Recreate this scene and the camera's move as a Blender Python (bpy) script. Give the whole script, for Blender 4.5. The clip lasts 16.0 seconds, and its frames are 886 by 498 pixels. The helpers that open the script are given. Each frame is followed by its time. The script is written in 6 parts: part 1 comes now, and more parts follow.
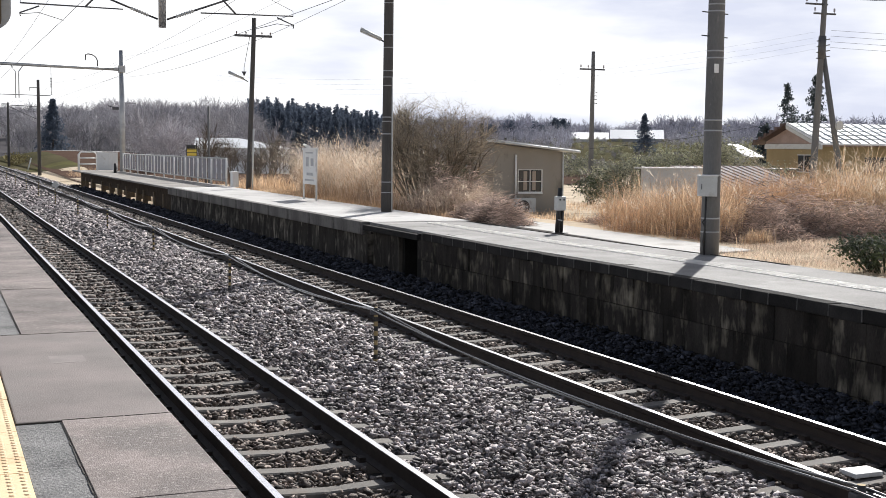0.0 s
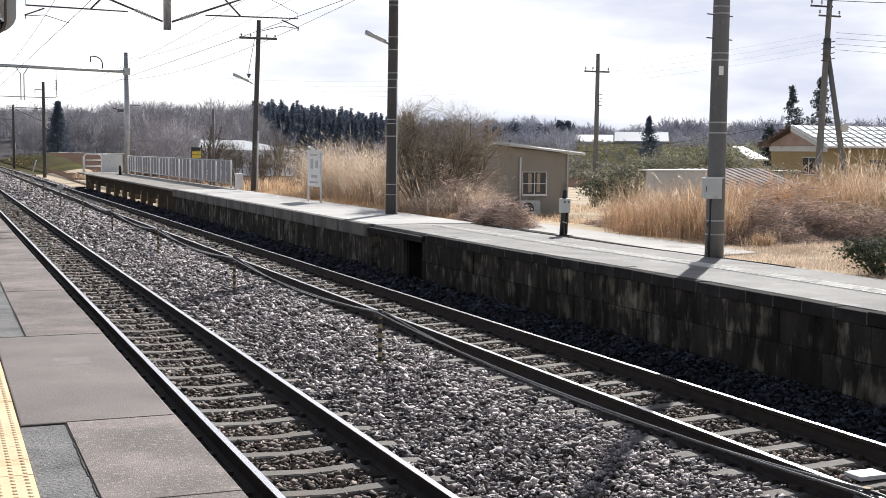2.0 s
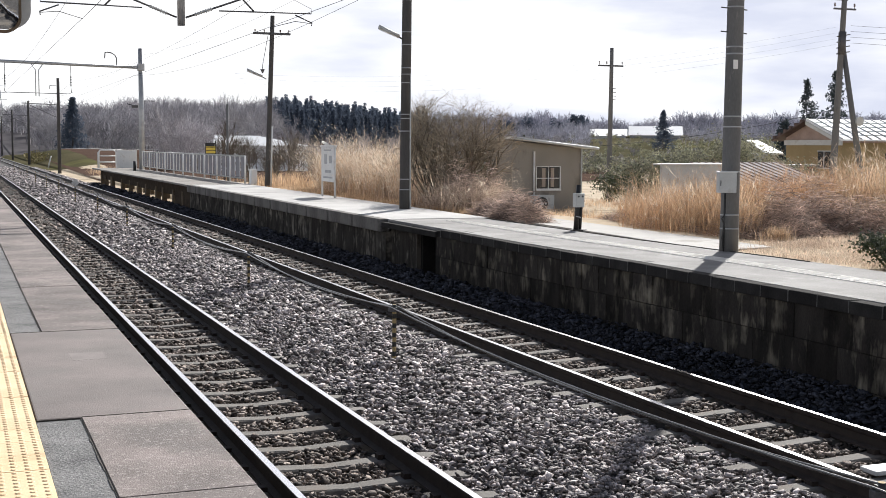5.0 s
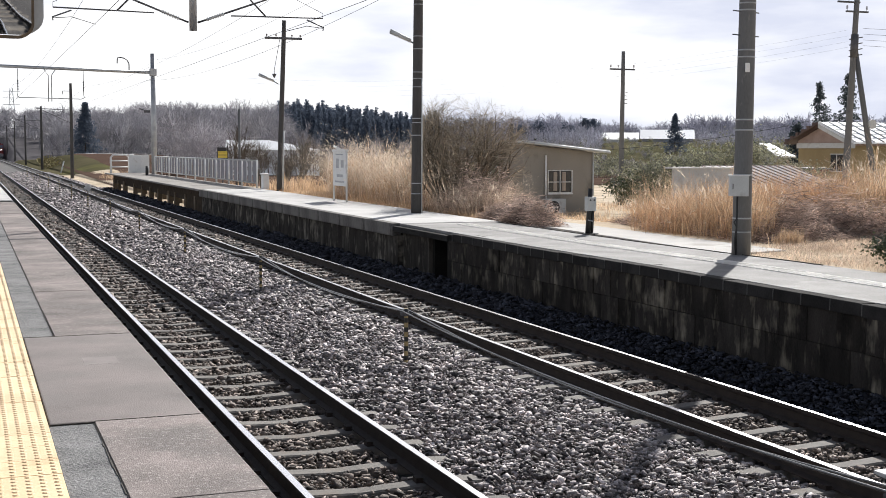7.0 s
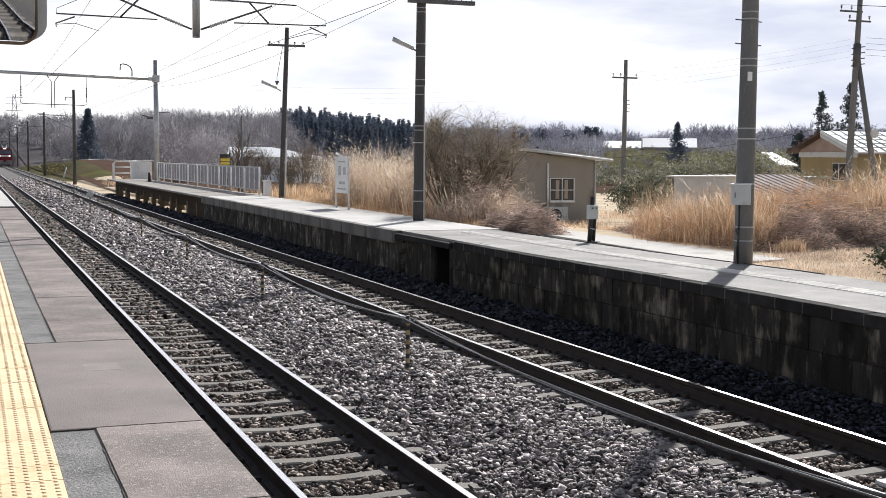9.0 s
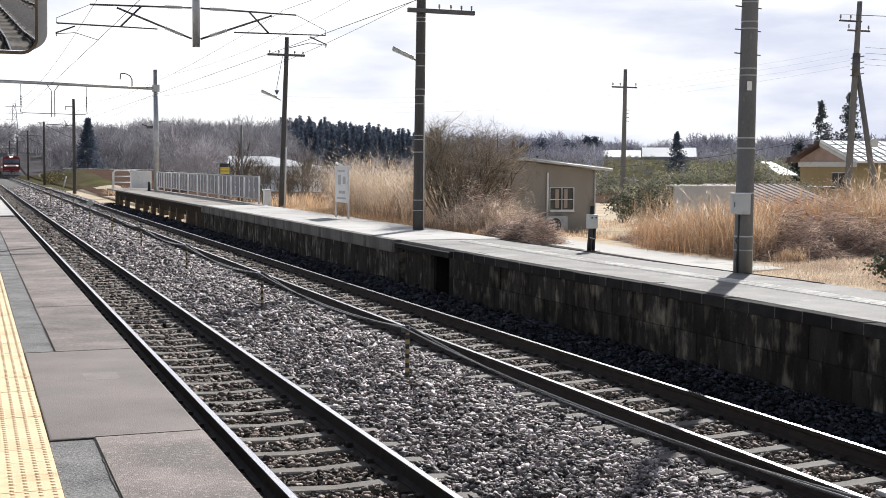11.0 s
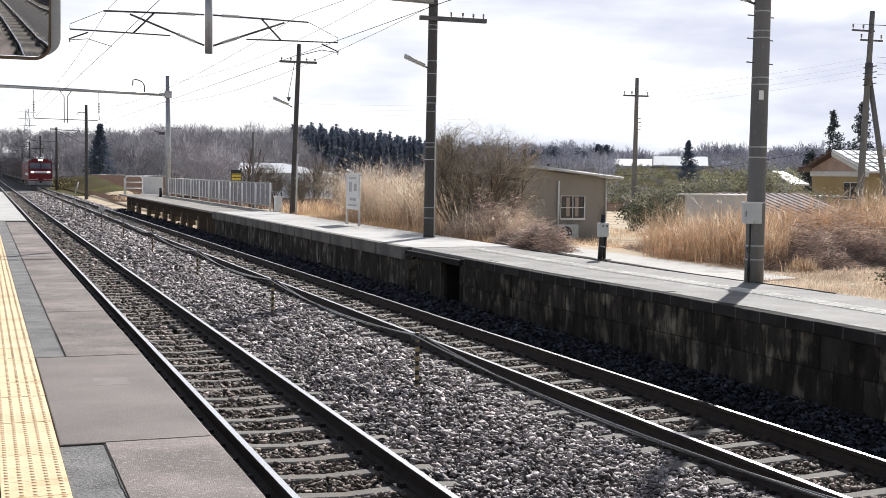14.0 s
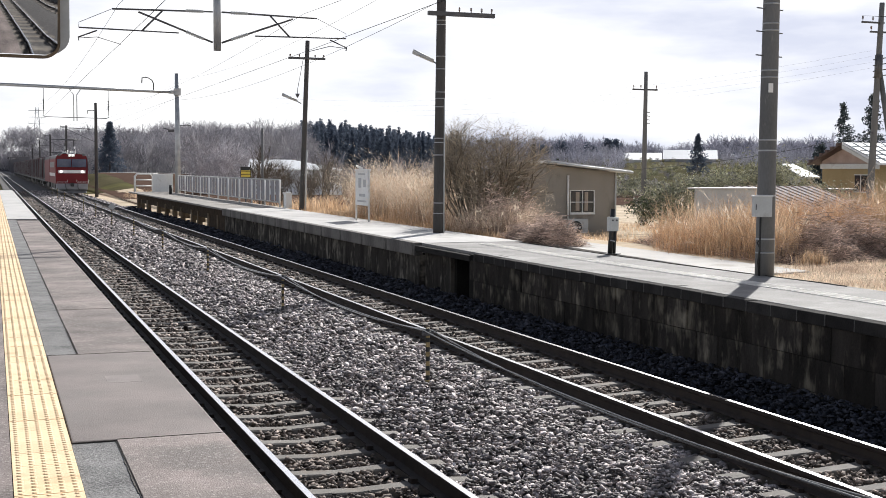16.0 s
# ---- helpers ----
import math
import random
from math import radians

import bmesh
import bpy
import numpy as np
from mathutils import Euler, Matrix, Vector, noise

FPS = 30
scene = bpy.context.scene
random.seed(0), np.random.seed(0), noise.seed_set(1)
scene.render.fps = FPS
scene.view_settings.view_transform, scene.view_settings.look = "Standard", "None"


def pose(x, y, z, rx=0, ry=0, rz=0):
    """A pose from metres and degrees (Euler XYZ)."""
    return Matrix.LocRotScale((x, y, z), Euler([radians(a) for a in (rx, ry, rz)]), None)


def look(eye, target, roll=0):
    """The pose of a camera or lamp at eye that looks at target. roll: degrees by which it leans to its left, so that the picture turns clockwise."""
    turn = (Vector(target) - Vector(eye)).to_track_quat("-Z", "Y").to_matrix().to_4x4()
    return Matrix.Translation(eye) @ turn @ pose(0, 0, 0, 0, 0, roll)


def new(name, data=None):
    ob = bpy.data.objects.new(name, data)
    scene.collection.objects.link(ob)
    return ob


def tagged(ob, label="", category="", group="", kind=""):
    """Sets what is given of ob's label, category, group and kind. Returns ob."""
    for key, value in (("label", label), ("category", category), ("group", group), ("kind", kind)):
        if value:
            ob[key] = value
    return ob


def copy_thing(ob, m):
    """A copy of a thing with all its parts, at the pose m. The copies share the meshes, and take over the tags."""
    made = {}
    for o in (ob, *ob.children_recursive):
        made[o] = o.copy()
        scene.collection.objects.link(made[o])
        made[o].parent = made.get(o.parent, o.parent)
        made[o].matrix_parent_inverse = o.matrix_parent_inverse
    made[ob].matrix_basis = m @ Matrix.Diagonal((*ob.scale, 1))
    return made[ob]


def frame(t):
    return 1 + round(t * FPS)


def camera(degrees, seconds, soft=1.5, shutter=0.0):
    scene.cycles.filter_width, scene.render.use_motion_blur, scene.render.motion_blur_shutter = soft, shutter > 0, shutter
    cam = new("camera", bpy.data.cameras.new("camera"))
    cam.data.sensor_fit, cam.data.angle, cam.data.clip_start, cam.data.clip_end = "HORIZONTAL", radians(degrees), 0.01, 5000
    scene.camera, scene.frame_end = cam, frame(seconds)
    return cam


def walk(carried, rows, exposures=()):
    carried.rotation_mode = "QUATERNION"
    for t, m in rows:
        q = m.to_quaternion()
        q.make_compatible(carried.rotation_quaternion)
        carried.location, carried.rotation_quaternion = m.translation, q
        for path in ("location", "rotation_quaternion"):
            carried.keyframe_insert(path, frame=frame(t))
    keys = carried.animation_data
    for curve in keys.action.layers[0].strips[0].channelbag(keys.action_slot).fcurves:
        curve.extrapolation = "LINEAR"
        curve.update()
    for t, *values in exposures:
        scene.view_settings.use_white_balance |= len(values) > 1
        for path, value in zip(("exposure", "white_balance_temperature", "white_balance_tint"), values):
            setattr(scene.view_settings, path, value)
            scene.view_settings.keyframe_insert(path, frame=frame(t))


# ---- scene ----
# The camera stands still and is turned by hand; x across the tracks, y along them, z = 0 on the rail heads.
cam = camera(39.12, 16.0, soft=0.75)
EYE = (0.0, 0.0, 2.405)


def aim(yaw, pitch, roll):
    """yaw to the right of the tracks, pitch upward, roll as the camera leans."""
    y, p = radians(yaw), radians(pitch)
    d = Vector((math.sin(y) * math.cos(p), math.cos(y) * math.cos(p), math.sin(p)))
    return look(EYE, Vector(EYE) + d * 10, roll)


walk(cam, [(t, aim(a, b, c)) for t, a, b, c in [
    (0, 22.252, -4.571, 0.489),
    (0.5, 22.279, -4.523, 0.574),
    (1, 22.279, -4.394, 0.575),
    (1.5, 22.176, -4.335, 0.530),
    (2, 22.044, -4.471, 0.505),
    (2.5, 21.939, -4.535, 0.501),
    (3, 21.911, -4.754, 0.430),
    (3.5, 21.757, -4.781, 0.419),
    (4, 21.616, -4.706, 0.436),
    (6.5, 21.068, -4.747, 0.152),
    (7, 20.864, -4.530, 0.189),
    (7.5, 20.698, -4.415, 0.241),
    (8, 20.662, -4.337, 0.394),
    (8.5, 20.711, -4.210, 0.380),
    (9, 20.776, -4.183, 0.414),
    (11.5, 20.787, -3.573, 0.463),
    (12, 20.814, -3.380, 0.577),
    (12.5, 20.728, -3.289, 0.605),
    (13, 20.556, -3.363, 0.716),
    (13.5, 20.416, -3.403, 0.668),
    (14, 20.297, -3.414, 0.733),
    (14.5, 20.222, -3.486, 0.647),
    (15, 20.113, -3.526, 0.645),
    (15.5, 20.011, -3.563, 0.478),
    (16, 19.849, -3.630, 0.323),
]])

# ---- light ----
SKY = 0.065                   # strength of the clear sky
SUN_AZ, SUN_EL = 39.5, 36.0   # degrees to the right of the tracks' far end, above the horizon
world = bpy.data.worlds.new("sky")
scene.world = world
world.use_nodes = True
wn, wl = world.node_tree.nodes, world.node_tree.links
wn.clear()
sky = wn.new("ShaderNodeTexSky")
sky.sky_type, sky.sun_disc = "NISHITA", False
sky.sun_elevation, sky.sun_rotation = radians(SUN_EL), radians(SUN_AZ)
sky.air_density, sky.dust_density, sky.ozone_density = 1.0, 1.6, 1.2
tc = wn.new("ShaderNodeTexCoord")
mp = wn.new("ShaderNodeMapping")
mp.inputs["Scale"].default_value = (1.0, 1.0, 4.2)
mp.inputs["Location"].default_value = (0.35, 0.1, 0.0)
nz = wn.new("ShaderNodeTexNoise")
nz.inputs["Scale"].default_value, nz.inputs["Detail"].default_value, nz.inputs["Roughness"].default_value = 3.2, 7.0, 0.5
rp = wn.new("ShaderNodeValToRGB")          # lavender-grey undersides to white tops
rp.color_ramp.elements[0].position, rp.color_ramp.elements[1].position = 0.40, 0.56
rp.color_ramp.elements[0].color = (0.56, 0.59, 0.70, 1)
rp.color_ramp.elements[1].color = (0.88, 0.885, 0.90, 1)
sep = wn.new("ShaderNodeSeparateXYZ")
bank = wn.new("ShaderNodeMapRange")        # a bank of bright cloud low down, clear blue sky above
bank.interpolation_type = "SMOOTHSTEP"
bank.inputs["From Min"].default_value, bank.inputs["From Max"].default_value = 0.24, 0.50
bank.inputs["To Min"].default_value, bank.inputs["To Max"].default_value = 1.0, 0.06
scl = wn.new("ShaderNodeMix")
scl.data_type, scl.blend_type = "RGBA", "MULTIPLY"
scl.inputs["Factor"].default_value = 1.0
scl.inputs["B"].default_value = (SKY, SKY, SKY, 1)
mx = wn.new("ShaderNodeMix")
mx.data_type = "RGBA"
bg = wn.new("ShaderNodeBackground")
bg.inputs["Strength"].default_value = 1.0
wo = wn.new("ShaderNodeOutputWorld")
wl.new(tc.outputs["Generated"], mp.inputs["Vector"])
wl.new(mp.outputs["Vector"], nz.inputs["Vector"])
wl.new(nz.outputs["Fac"], rp.inputs["Fac"])
wl.new(tc.outputs["Generated"], sep.inputs["Vector"])
wl.new(sep.outputs["Z"], bank.inputs["Value"])
wl.new(sky.outputs["Color"], scl.inputs["A"])
wl.new(bank.outputs[0], mx.inputs["Factor"])
wl.new(scl.outputs["Result"], mx.inputs["A"])
wl.new(rp.outputs["Color"], mx.inputs["B"])
wl.new(mx.outputs["Result"], bg.inputs["Color"])
wl.new(bg.outputs["Background"], wo.inputs["Surface"])
sun_data = bpy.data.lights.new("sun", "SUN")
sun_data.energy, sun_data.angle, sun_data.color = 5.0, radians(0.6), (1.0, 0.975, 0.94)
sun = new("sun", sun_data)
sv = Vector((math.sin(radians(SUN_AZ)) * math.cos(radians(SUN_EL)), math.cos(radians(SUN_AZ)) * math.cos(radians(SUN_EL)), math.sin(radians(SUN_EL))))
sun.matrix_world = look(sv * 50, (0, 0, 0))
scene.view_settings.exposure = 0.42


# ---- materials ----
def surf(name, a, b, scale=3.0, rough=0.8, bump=0.2, fine=40.0, metal=0.0, stain=None, stain_scale=0.7, stain_at=0.55,
         stretch=(1, 1, 1), island=0.0, spec=0.5, each=0.0, thin=0.0, own=False, speck=None, streak=None, speck_scale=17.0, speck_at=0.62):
    """Two-scale noise between two colours, optional stains, fine relief, optional spread per island or per object.
    own: grain in the object's space, for what moves."""
    m = bpy.data.materials.new(name)
    m.use_nodes = True
    n, l = m.node_tree.nodes, m.node_tree.links
    bs = n["Principled BSDF"]
    co = n.new("ShaderNodeTexCoord")
    ma = n.new("ShaderNodeMapping")
    ma.inputs["Scale"].default_value = stretch
    l.new(n.new("ShaderNodeNewGeometry").outputs["Position"] if each and not own else co.outputs["Object"], ma.inputs["Vector"])
    n1, n2 = n.new("ShaderNodeTexNoise"), n.new("ShaderNodeTexNoise")
    n1.inputs["Scale"].default_value, n1.inputs["Detail"].default_value = scale, 6
    n2.inputs["Scale"].default_value, n2.inputs["Detail"].default_value = fine, 4
    for k in (n1, n2):
        l.new(ma.outputs["Vector"], k.inputs["Vector"])
    ad = n.new("ShaderNodeMath")
    ad.operation = "MULTIPLY_ADD"
    l.new(n2.outputs["Fac"], ad.inputs[0])
    ad.inputs[1].default_value = 0.5
    l.new(n1.outputs["Fac"], ad.inputs[2])
    mr = n.new("ShaderNodeMapRange")
    mr.inputs["From Min"].default_value, mr.inputs["From Max"].default_value = 0.5, 1.0
    l.new(ad.outputs[0], mr.inputs["Value"])
    mix = n.new("ShaderNodeMix")
    mix.data_type = "RGBA"
    mix.inputs["A"].default_value, mix.inputs["B"].default_value = (*a, 1), (*b, 1)
    l.new(mr.outputs[0], mix.inputs["Factor"])
    out = mix.outputs["Result"]
    if stain:
        n3 = n.new("ShaderNodeTexNoise")
        n3.inputs["Scale"].default_value, n3.inputs["Detail"].default_value, n3.inputs["Roughness"].default_value = stain_scale, 8, 0.65
        l.new(ma.outputs["Vector"], n3.inputs["Vector"])
        r3 = n.new("ShaderNodeMapRange")
        r3.inputs["From Min"].default_value, r3.inputs["From Max"].default_value = stain_at, stain_at + 0.1
        l.new(n3.outputs["Fac"], r3.inputs["Value"])
        m3 = n.new("ShaderNodeMix")
        m3.data_type = "RGBA"
        m3.inputs["B"].default_value = (*stain, 1)
        l.new(out, m3.inputs["A"])
        l.new(r3.outputs[0], m3.inputs["Factor"])
        out = m3.outputs["Result"]
    if streak:
        # lime runs that trickle down a wall
        m6 = n.new("ShaderNodeMapping")
        m6.inputs["Scale"].default_value = (1.0, 6.5, 1.7)
        l.new(ma.inputs["Vector"].links[0].from_socket, m6.inputs["Vector"])
        n6, n7 = n.new("ShaderNodeTexNoise"), n.new("ShaderNodeTexNoise")
        n6.inputs["Scale"].default_value, n6.inputs["Detail"].default_value, n6.inputs["Roughness"].default_value = 1.3, 6, 0.6
        n7.inputs["Scale"].default_value, n7.inputs["Detail"].default_value = 2.6, 3
        l.new(m6.outputs["Vector"], n6.inputs["Vector"])
        l.new(ma.inputs["Vector"].links[0].from_socket, n7.inputs["Vector"])
        pr = n.new("ShaderNodeMath")
        pr.operation = "MULTIPLY"
        l.new(n6.outputs["Fac"], pr.inputs[0])
        l.new(n7.outputs["Fac"], pr.inputs[1])
        r6 = n.new("ShaderNodeMapRange")
        r6.inputs["From Min"].default_value, r6.inputs["From Max"].default_value = 0.27, 0.42
        l.new(pr.outputs[0], r6.inputs["Value"])
        x6 = n.new("ShaderNodeMix")
        x6.data_type = "RGBA"
        x6.inputs["B"].default_value = (*streak, 1)
        l.new(out, x6.inputs["A"])
        l.new(r6.outputs[0], x6.inputs["Factor"])
        out = x6.outputs["Result"]
    if speck:
        # small scuffs and chips
        n4 = n.new("ShaderNodeTexNoise")
        n4.inputs["Scale"].default_value, n4.inputs["Detail"].default_value, n4.inputs["Roughness"].default_value = speck_scale, 5, 0.75
        l.new(ma.outputs["Vector"], n4.inputs["Vector"])
        r5 = n.new("ShaderNodeMapRange")
        r5.inputs["From Min"].default_value, r5.inputs["From Max"].default_value, r5.inputs["To Max"].default_value = speck_at, speck_at + 0.1, 0.75
        l.new(n4.outputs["Fac"], r5.inputs["Value"])
        m5 = n.new("ShaderNodeMix")
        m5.data_type = "RGBA"
        m5.inputs["B"].default_value = (*speck, 1)
        l.new(out, m5.inputs["A"])
        l.new(r5.outputs[0], m5.inputs["Factor"])
        out = m5.outputs["Result"]
    if island or each:
        if island:
            g = n.new("ShaderNodeNewGeometry").outputs["Random Per Island"]
        else:
            g = n.new("ShaderNodeObjectInfo").outputs["Random"]
        k = island or each
        r4 = n.new("ShaderNodeMapRange")
        r4.inputs["To Min"].default_value, r4.inputs["To Max"].default_value = 1 - k, 1 + k
        l.new(g, r4.inputs["Value"])
        hs = n.new("ShaderNodeHueSaturation")
        l.new(out, hs.inputs["Color"])
        l.new(r4.outputs[0], hs.inputs["Value"])
        out = hs.outputs["Color"]
    l.new(out, bs.inputs["Base Color"])
    bs.inputs["Roughness"].default_value, bs.inputs["Metallic"].default_value = rough, metal
    bs.inputs["Specular IOR Level"].default_value = spec
    if thin:
        # light that passes through a thin leaf or blade
        tb, ms = n.new("ShaderNodeBsdfTranslucent"), n.new("ShaderNodeMixShader")
        l.new(out, tb.inputs["Color"])
        ms.inputs[0].default_value = thin
        l.new(bs.outputs[0], ms.inputs[1])
        l.new(tb.outputs[0], ms.inputs[2])
        l.new(ms.outputs[0], n["Material Output"].inputs["Surface"])
    if bump:
        bp = n.new("ShaderNodeBump")
        bp.inputs["Strength"].default_value, bp.inputs["Distance"].default_value = bump, 0.02
        l.new(n2.outputs["Fac"], bp.inputs["Height"])
        l.new(bp.outputs["Normal"], bs.inputs["Normal"])
    return m


def glow(name, colour, power):
    m = bpy.data.materials.new(name)
    m.use_nodes = True
    b = m.node_tree.nodes["Principled BSDF"]
    b.inputs["Base Color"].default_value = (*colour, 1)
    b.inputs["Emission Color"].default_value, b.inputs["Emission Strength"].default_value = (*colour, 1), power
    return m


M_STONE = surf("ballast_stone", (0.013, 0.0115, 0.0115), (0.55, 0.487, 0.472), 6, 0.72, 0.3, 70, island=0.9, spec=0.4)
# Stones by the far wall: the platform's blue shade is in their colour.
M_SHADESTONE = surf("shaded_ballast_stone", (0.012, 0.013, 0.016), (0.075, 0.078, 0.096), 5, 0.85, 0.3, 70, island=0.6, spec=0.1)
M_RUSTSTONE = surf("rusty_ballast_stone", (0.02, 0.016, 0.014), (0.34, 0.28, 0.24), 5, 0.8, 0.3, 70, island=0.85, spec=0.3)
M_DECK = surf("worn_deck", (0.17, 0.155, 0.14), (0.29, 0.27, 0.245), 0.9, 0.9, 0.3, 30, stain=(0.12, 0.105, 0.09), stain_scale=0.5)
# Near bed: the shade of gaps between stones is put into its colour.
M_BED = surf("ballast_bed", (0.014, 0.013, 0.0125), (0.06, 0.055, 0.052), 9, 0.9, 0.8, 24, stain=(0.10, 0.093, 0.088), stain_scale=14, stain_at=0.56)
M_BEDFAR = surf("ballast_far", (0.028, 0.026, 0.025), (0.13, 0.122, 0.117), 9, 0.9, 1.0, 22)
M_SLEEPER = surf("sleeper_concrete", (0.095, 0.086, 0.077), (0.17, 0.155, 0.139), 5, 0.85, 0.25, 60, stain=(0.13, 0.105, 0.085), stain_scale=2.5, each=0.12)
M_RUST = surf("rail_rust", (0.018, 0.013, 0.011), (0.042, 0.03, 0.024), 8, 0.75, 0.2, 80, spec=0.3)
M_HEAD = surf("rail_head", (0.76, 0.75, 0.77), (0.88, 0.88, 0.89), 4, 0.26, 0.02, 90, metal=1.0, stretch=(1, 0.1, 1))
M_SLAB = surf("platform_concrete", (0.066, 0.052, 0.047), (0.262, 0.215, 0.197), 1.8, 0.8, 0.35, 110, stain=(0.112, 0.094, 0.086), stain_scale=1.3, stain_at=0.54, each=0.10, speck=(0.37, 0.33, 0.305), speck_scale=42.0, speck_at=0.545)
M_SLABPLAIN = surf("smooth_concrete", (0.09, 0.074, 0.068), (0.198, 0.164, 0.151), 1.5, 0.75, 0.2, 100, stain=(0.138, 0.119, 0.109), stain_scale=0.8, stain_at=0.5, speck=(0.22, 0.19, 0.176), speck_scale=55.0, speck_at=0.56)
M_ASPHALT = surf("asphalt_strip", (0.055, 0.055, 0.056), (0.19, 0.186, 0.182), 4, 0.85, 0.6, 70, stain=(0.20, 0.197, 0.193), stain_scale=3, stain_at=0.6, speck=(0.30, 0.295, 0.285), speck_scale=60.0, speck_at=0.53)
M_PATCH = surf("worn_paint", (0.125, 0.106, 0.098), (0.225, 0.193, 0.18), 3, 0.75, 0.1, 90)
M_FARTOP = surf("far_platform_asphalt", (0.125, 0.12, 0.115), (0.25, 0.242, 0.232), 1.2, 0.85, 0.3, 45, stain=(0.30, 0.292, 0.28), stain_scale=0.8, speck=(0.09, 0.087, 0.083), speck_scale=30.0, speck_at=0.58)
M_FARCONC = surf("far_platform_concrete", (0.38, 0.372, 0.358), (0.50, 0.49, 0.472), 0.9, 0.85, 0.2, 40, stain=(0.30, 0.292, 0.28), stain_scale=0.8, speck=(0.30, 0.29, 0.275))
M_PATH = surf("path_concrete", (0.33, 0.318, 0.30), (0.43, 0.415, 0.39), 1.0, 0.85, 0.2, 40, stain=(0.27, 0.255, 0.23), stain_scale=1.0, speck=(0.36, 0.34, 0.31))
M_CRACK = surf("crack_dirt", (0.03, 0.028, 0.025), (0.07, 0.06, 0.05), 8, 0.95, 0.4, 50)
M_TACTILE = surf("tactile_yellow", (0.68, 0.485, 0.28), (0.82, 0.62, 0.385), 3, 0.7, 0.12, 70, stain=(0.60, 0.42, 0.235), stain_scale=2.0, each=0.06)
M_TACTOLD = surf("tactile_worn", (0.52, 0.50, 0.46), (0.70, 0.68, 0.64), 3, 0.8, 0.15, 60, each=0.08)
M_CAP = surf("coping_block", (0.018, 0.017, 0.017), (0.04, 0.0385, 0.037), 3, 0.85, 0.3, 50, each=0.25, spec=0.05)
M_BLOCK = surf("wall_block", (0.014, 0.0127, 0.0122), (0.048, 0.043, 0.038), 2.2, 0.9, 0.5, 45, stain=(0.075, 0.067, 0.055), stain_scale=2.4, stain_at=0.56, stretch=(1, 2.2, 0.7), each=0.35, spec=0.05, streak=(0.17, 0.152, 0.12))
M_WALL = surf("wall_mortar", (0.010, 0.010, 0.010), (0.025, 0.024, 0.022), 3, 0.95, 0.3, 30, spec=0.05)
M_MORTAR = surf("pale_mortar", (0.045, 0.044, 0.042), (0.13, 0.126, 0.12), 6, 0.9, 0.2, 50)
M_FASCIA = surf("fascia_concrete", (0.08, 0.076, 0.07), (0.20, 0.19, 0.178), 1.6, 0.85, 0.3, 40, stain=(0.045, 0.042, 0.038), stain_scale=1.8, stretch=(1, 1, 0.5), spec=0.15, streak=(0.19, 0.178, 0.158))
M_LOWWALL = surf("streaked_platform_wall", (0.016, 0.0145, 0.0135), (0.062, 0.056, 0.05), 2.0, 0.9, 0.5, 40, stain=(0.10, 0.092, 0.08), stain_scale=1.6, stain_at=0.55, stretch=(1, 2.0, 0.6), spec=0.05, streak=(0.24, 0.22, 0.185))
M_POLE = surf("pole_concrete", (0.10, 0.10, 0.10), (0.165, 0.163, 0.16), 2, 0.75, 0.15, 50, stretch=(1, 1, 0.3), speck=(0.22, 0.215, 0.20))
M_POLEDK = surf("pole_dark", (0.045, 0.042, 0.04), (0.085, 0.08, 0.075), 3, 0.8, 0.2, 40, stretch=(1, 1, 0.2))
M_STEEL = surf("galvanised_steel", (0.30, 0.31, 0.32), (0.46, 0.47, 0.48), 3, 0.5, 0.05, 60, metal=0.6)
M_STEELDK = surf("weathered_steel", (0.06, 0.06, 0.065), (0.13, 0.13, 0.135), 4, 0.6, 0.1, 60, metal=0.4)
M_WIRE = surf("wire", (0.02, 0.02, 0.02), (0.04, 0.04, 0.04), 4, 0.8, 0.0, 40, spec=0.1)
M_CABLE = surf("cable_sheath", (0.02, 0.02, 0.02), (0.05, 0.05, 0.05), 4, 0.24, 0.02, 40, spec=1.0)
M_BLACK = surf("black_rubber", (0.012, 0.012, 0.012), (0.03, 0.03, 0.03), 4, 0.5, 0.1, 40)
M_WHITE = surf("white_paint", (0.62, 0.62, 0.61), (0.78, 0.78, 0.76), 2, 0.5, 0.05, 40, stain=(0.55, 0.53, 0.49), stain_scale=2)
M_GREYPAINT = surf("grey_paint", (0.40, 0.41, 0.40), (0.52, 0.53, 0.52), 2, 0.5, 0.05, 40, stain=(0.34, 0.33, 0.31), stain_scale=2)
M_YELLOW = surf("yellow_paint", (0.62, 0.46, 0.06), (0.75, 0.56, 0.10), 3, 0.6, 0.05, 40)
M_STRIPE = surf("faded_yellow", (0.30, 0.22, 0.10), (0.42, 0.32, 0.16), 6, 0.8, 0.1, 40)
M_PORC = surf("porcelain", (0.70, 0.70, 0.68), (0.8, 0.8, 0.78), 4, 0.3, 0.0, 40)
M_INS = surf("insulator_brown", (0.10, 0.06, 0.05), (0.16, 0.10, 0.08), 4, 0.35, 0.0, 40)
M_EARTH = surf("earth_dry_grass", (0.36, 0.285, 0.20), (0.60, 0.50, 0.37), 0.9, 0.95, 0.7, 18, stain=(0.25, 0.20, 0.135), stain_scale=0.35, spec=0.1)
M_FIELD = surf("field", (0.055, 0.055, 0.032), (0.12, 0.105, 0.065), 0.05, 0.95, 0.5, 1.2, stain=(0.14, 0.14, 0.055), stain_scale=0.02, spec=0.0)
M_FOREST = surf("woodland_floor", (0.07, 0.067, 0.072), (0.13, 0.122, 0.125), 0.05, 0.95, 0.5, 0.8, spec=0.0)
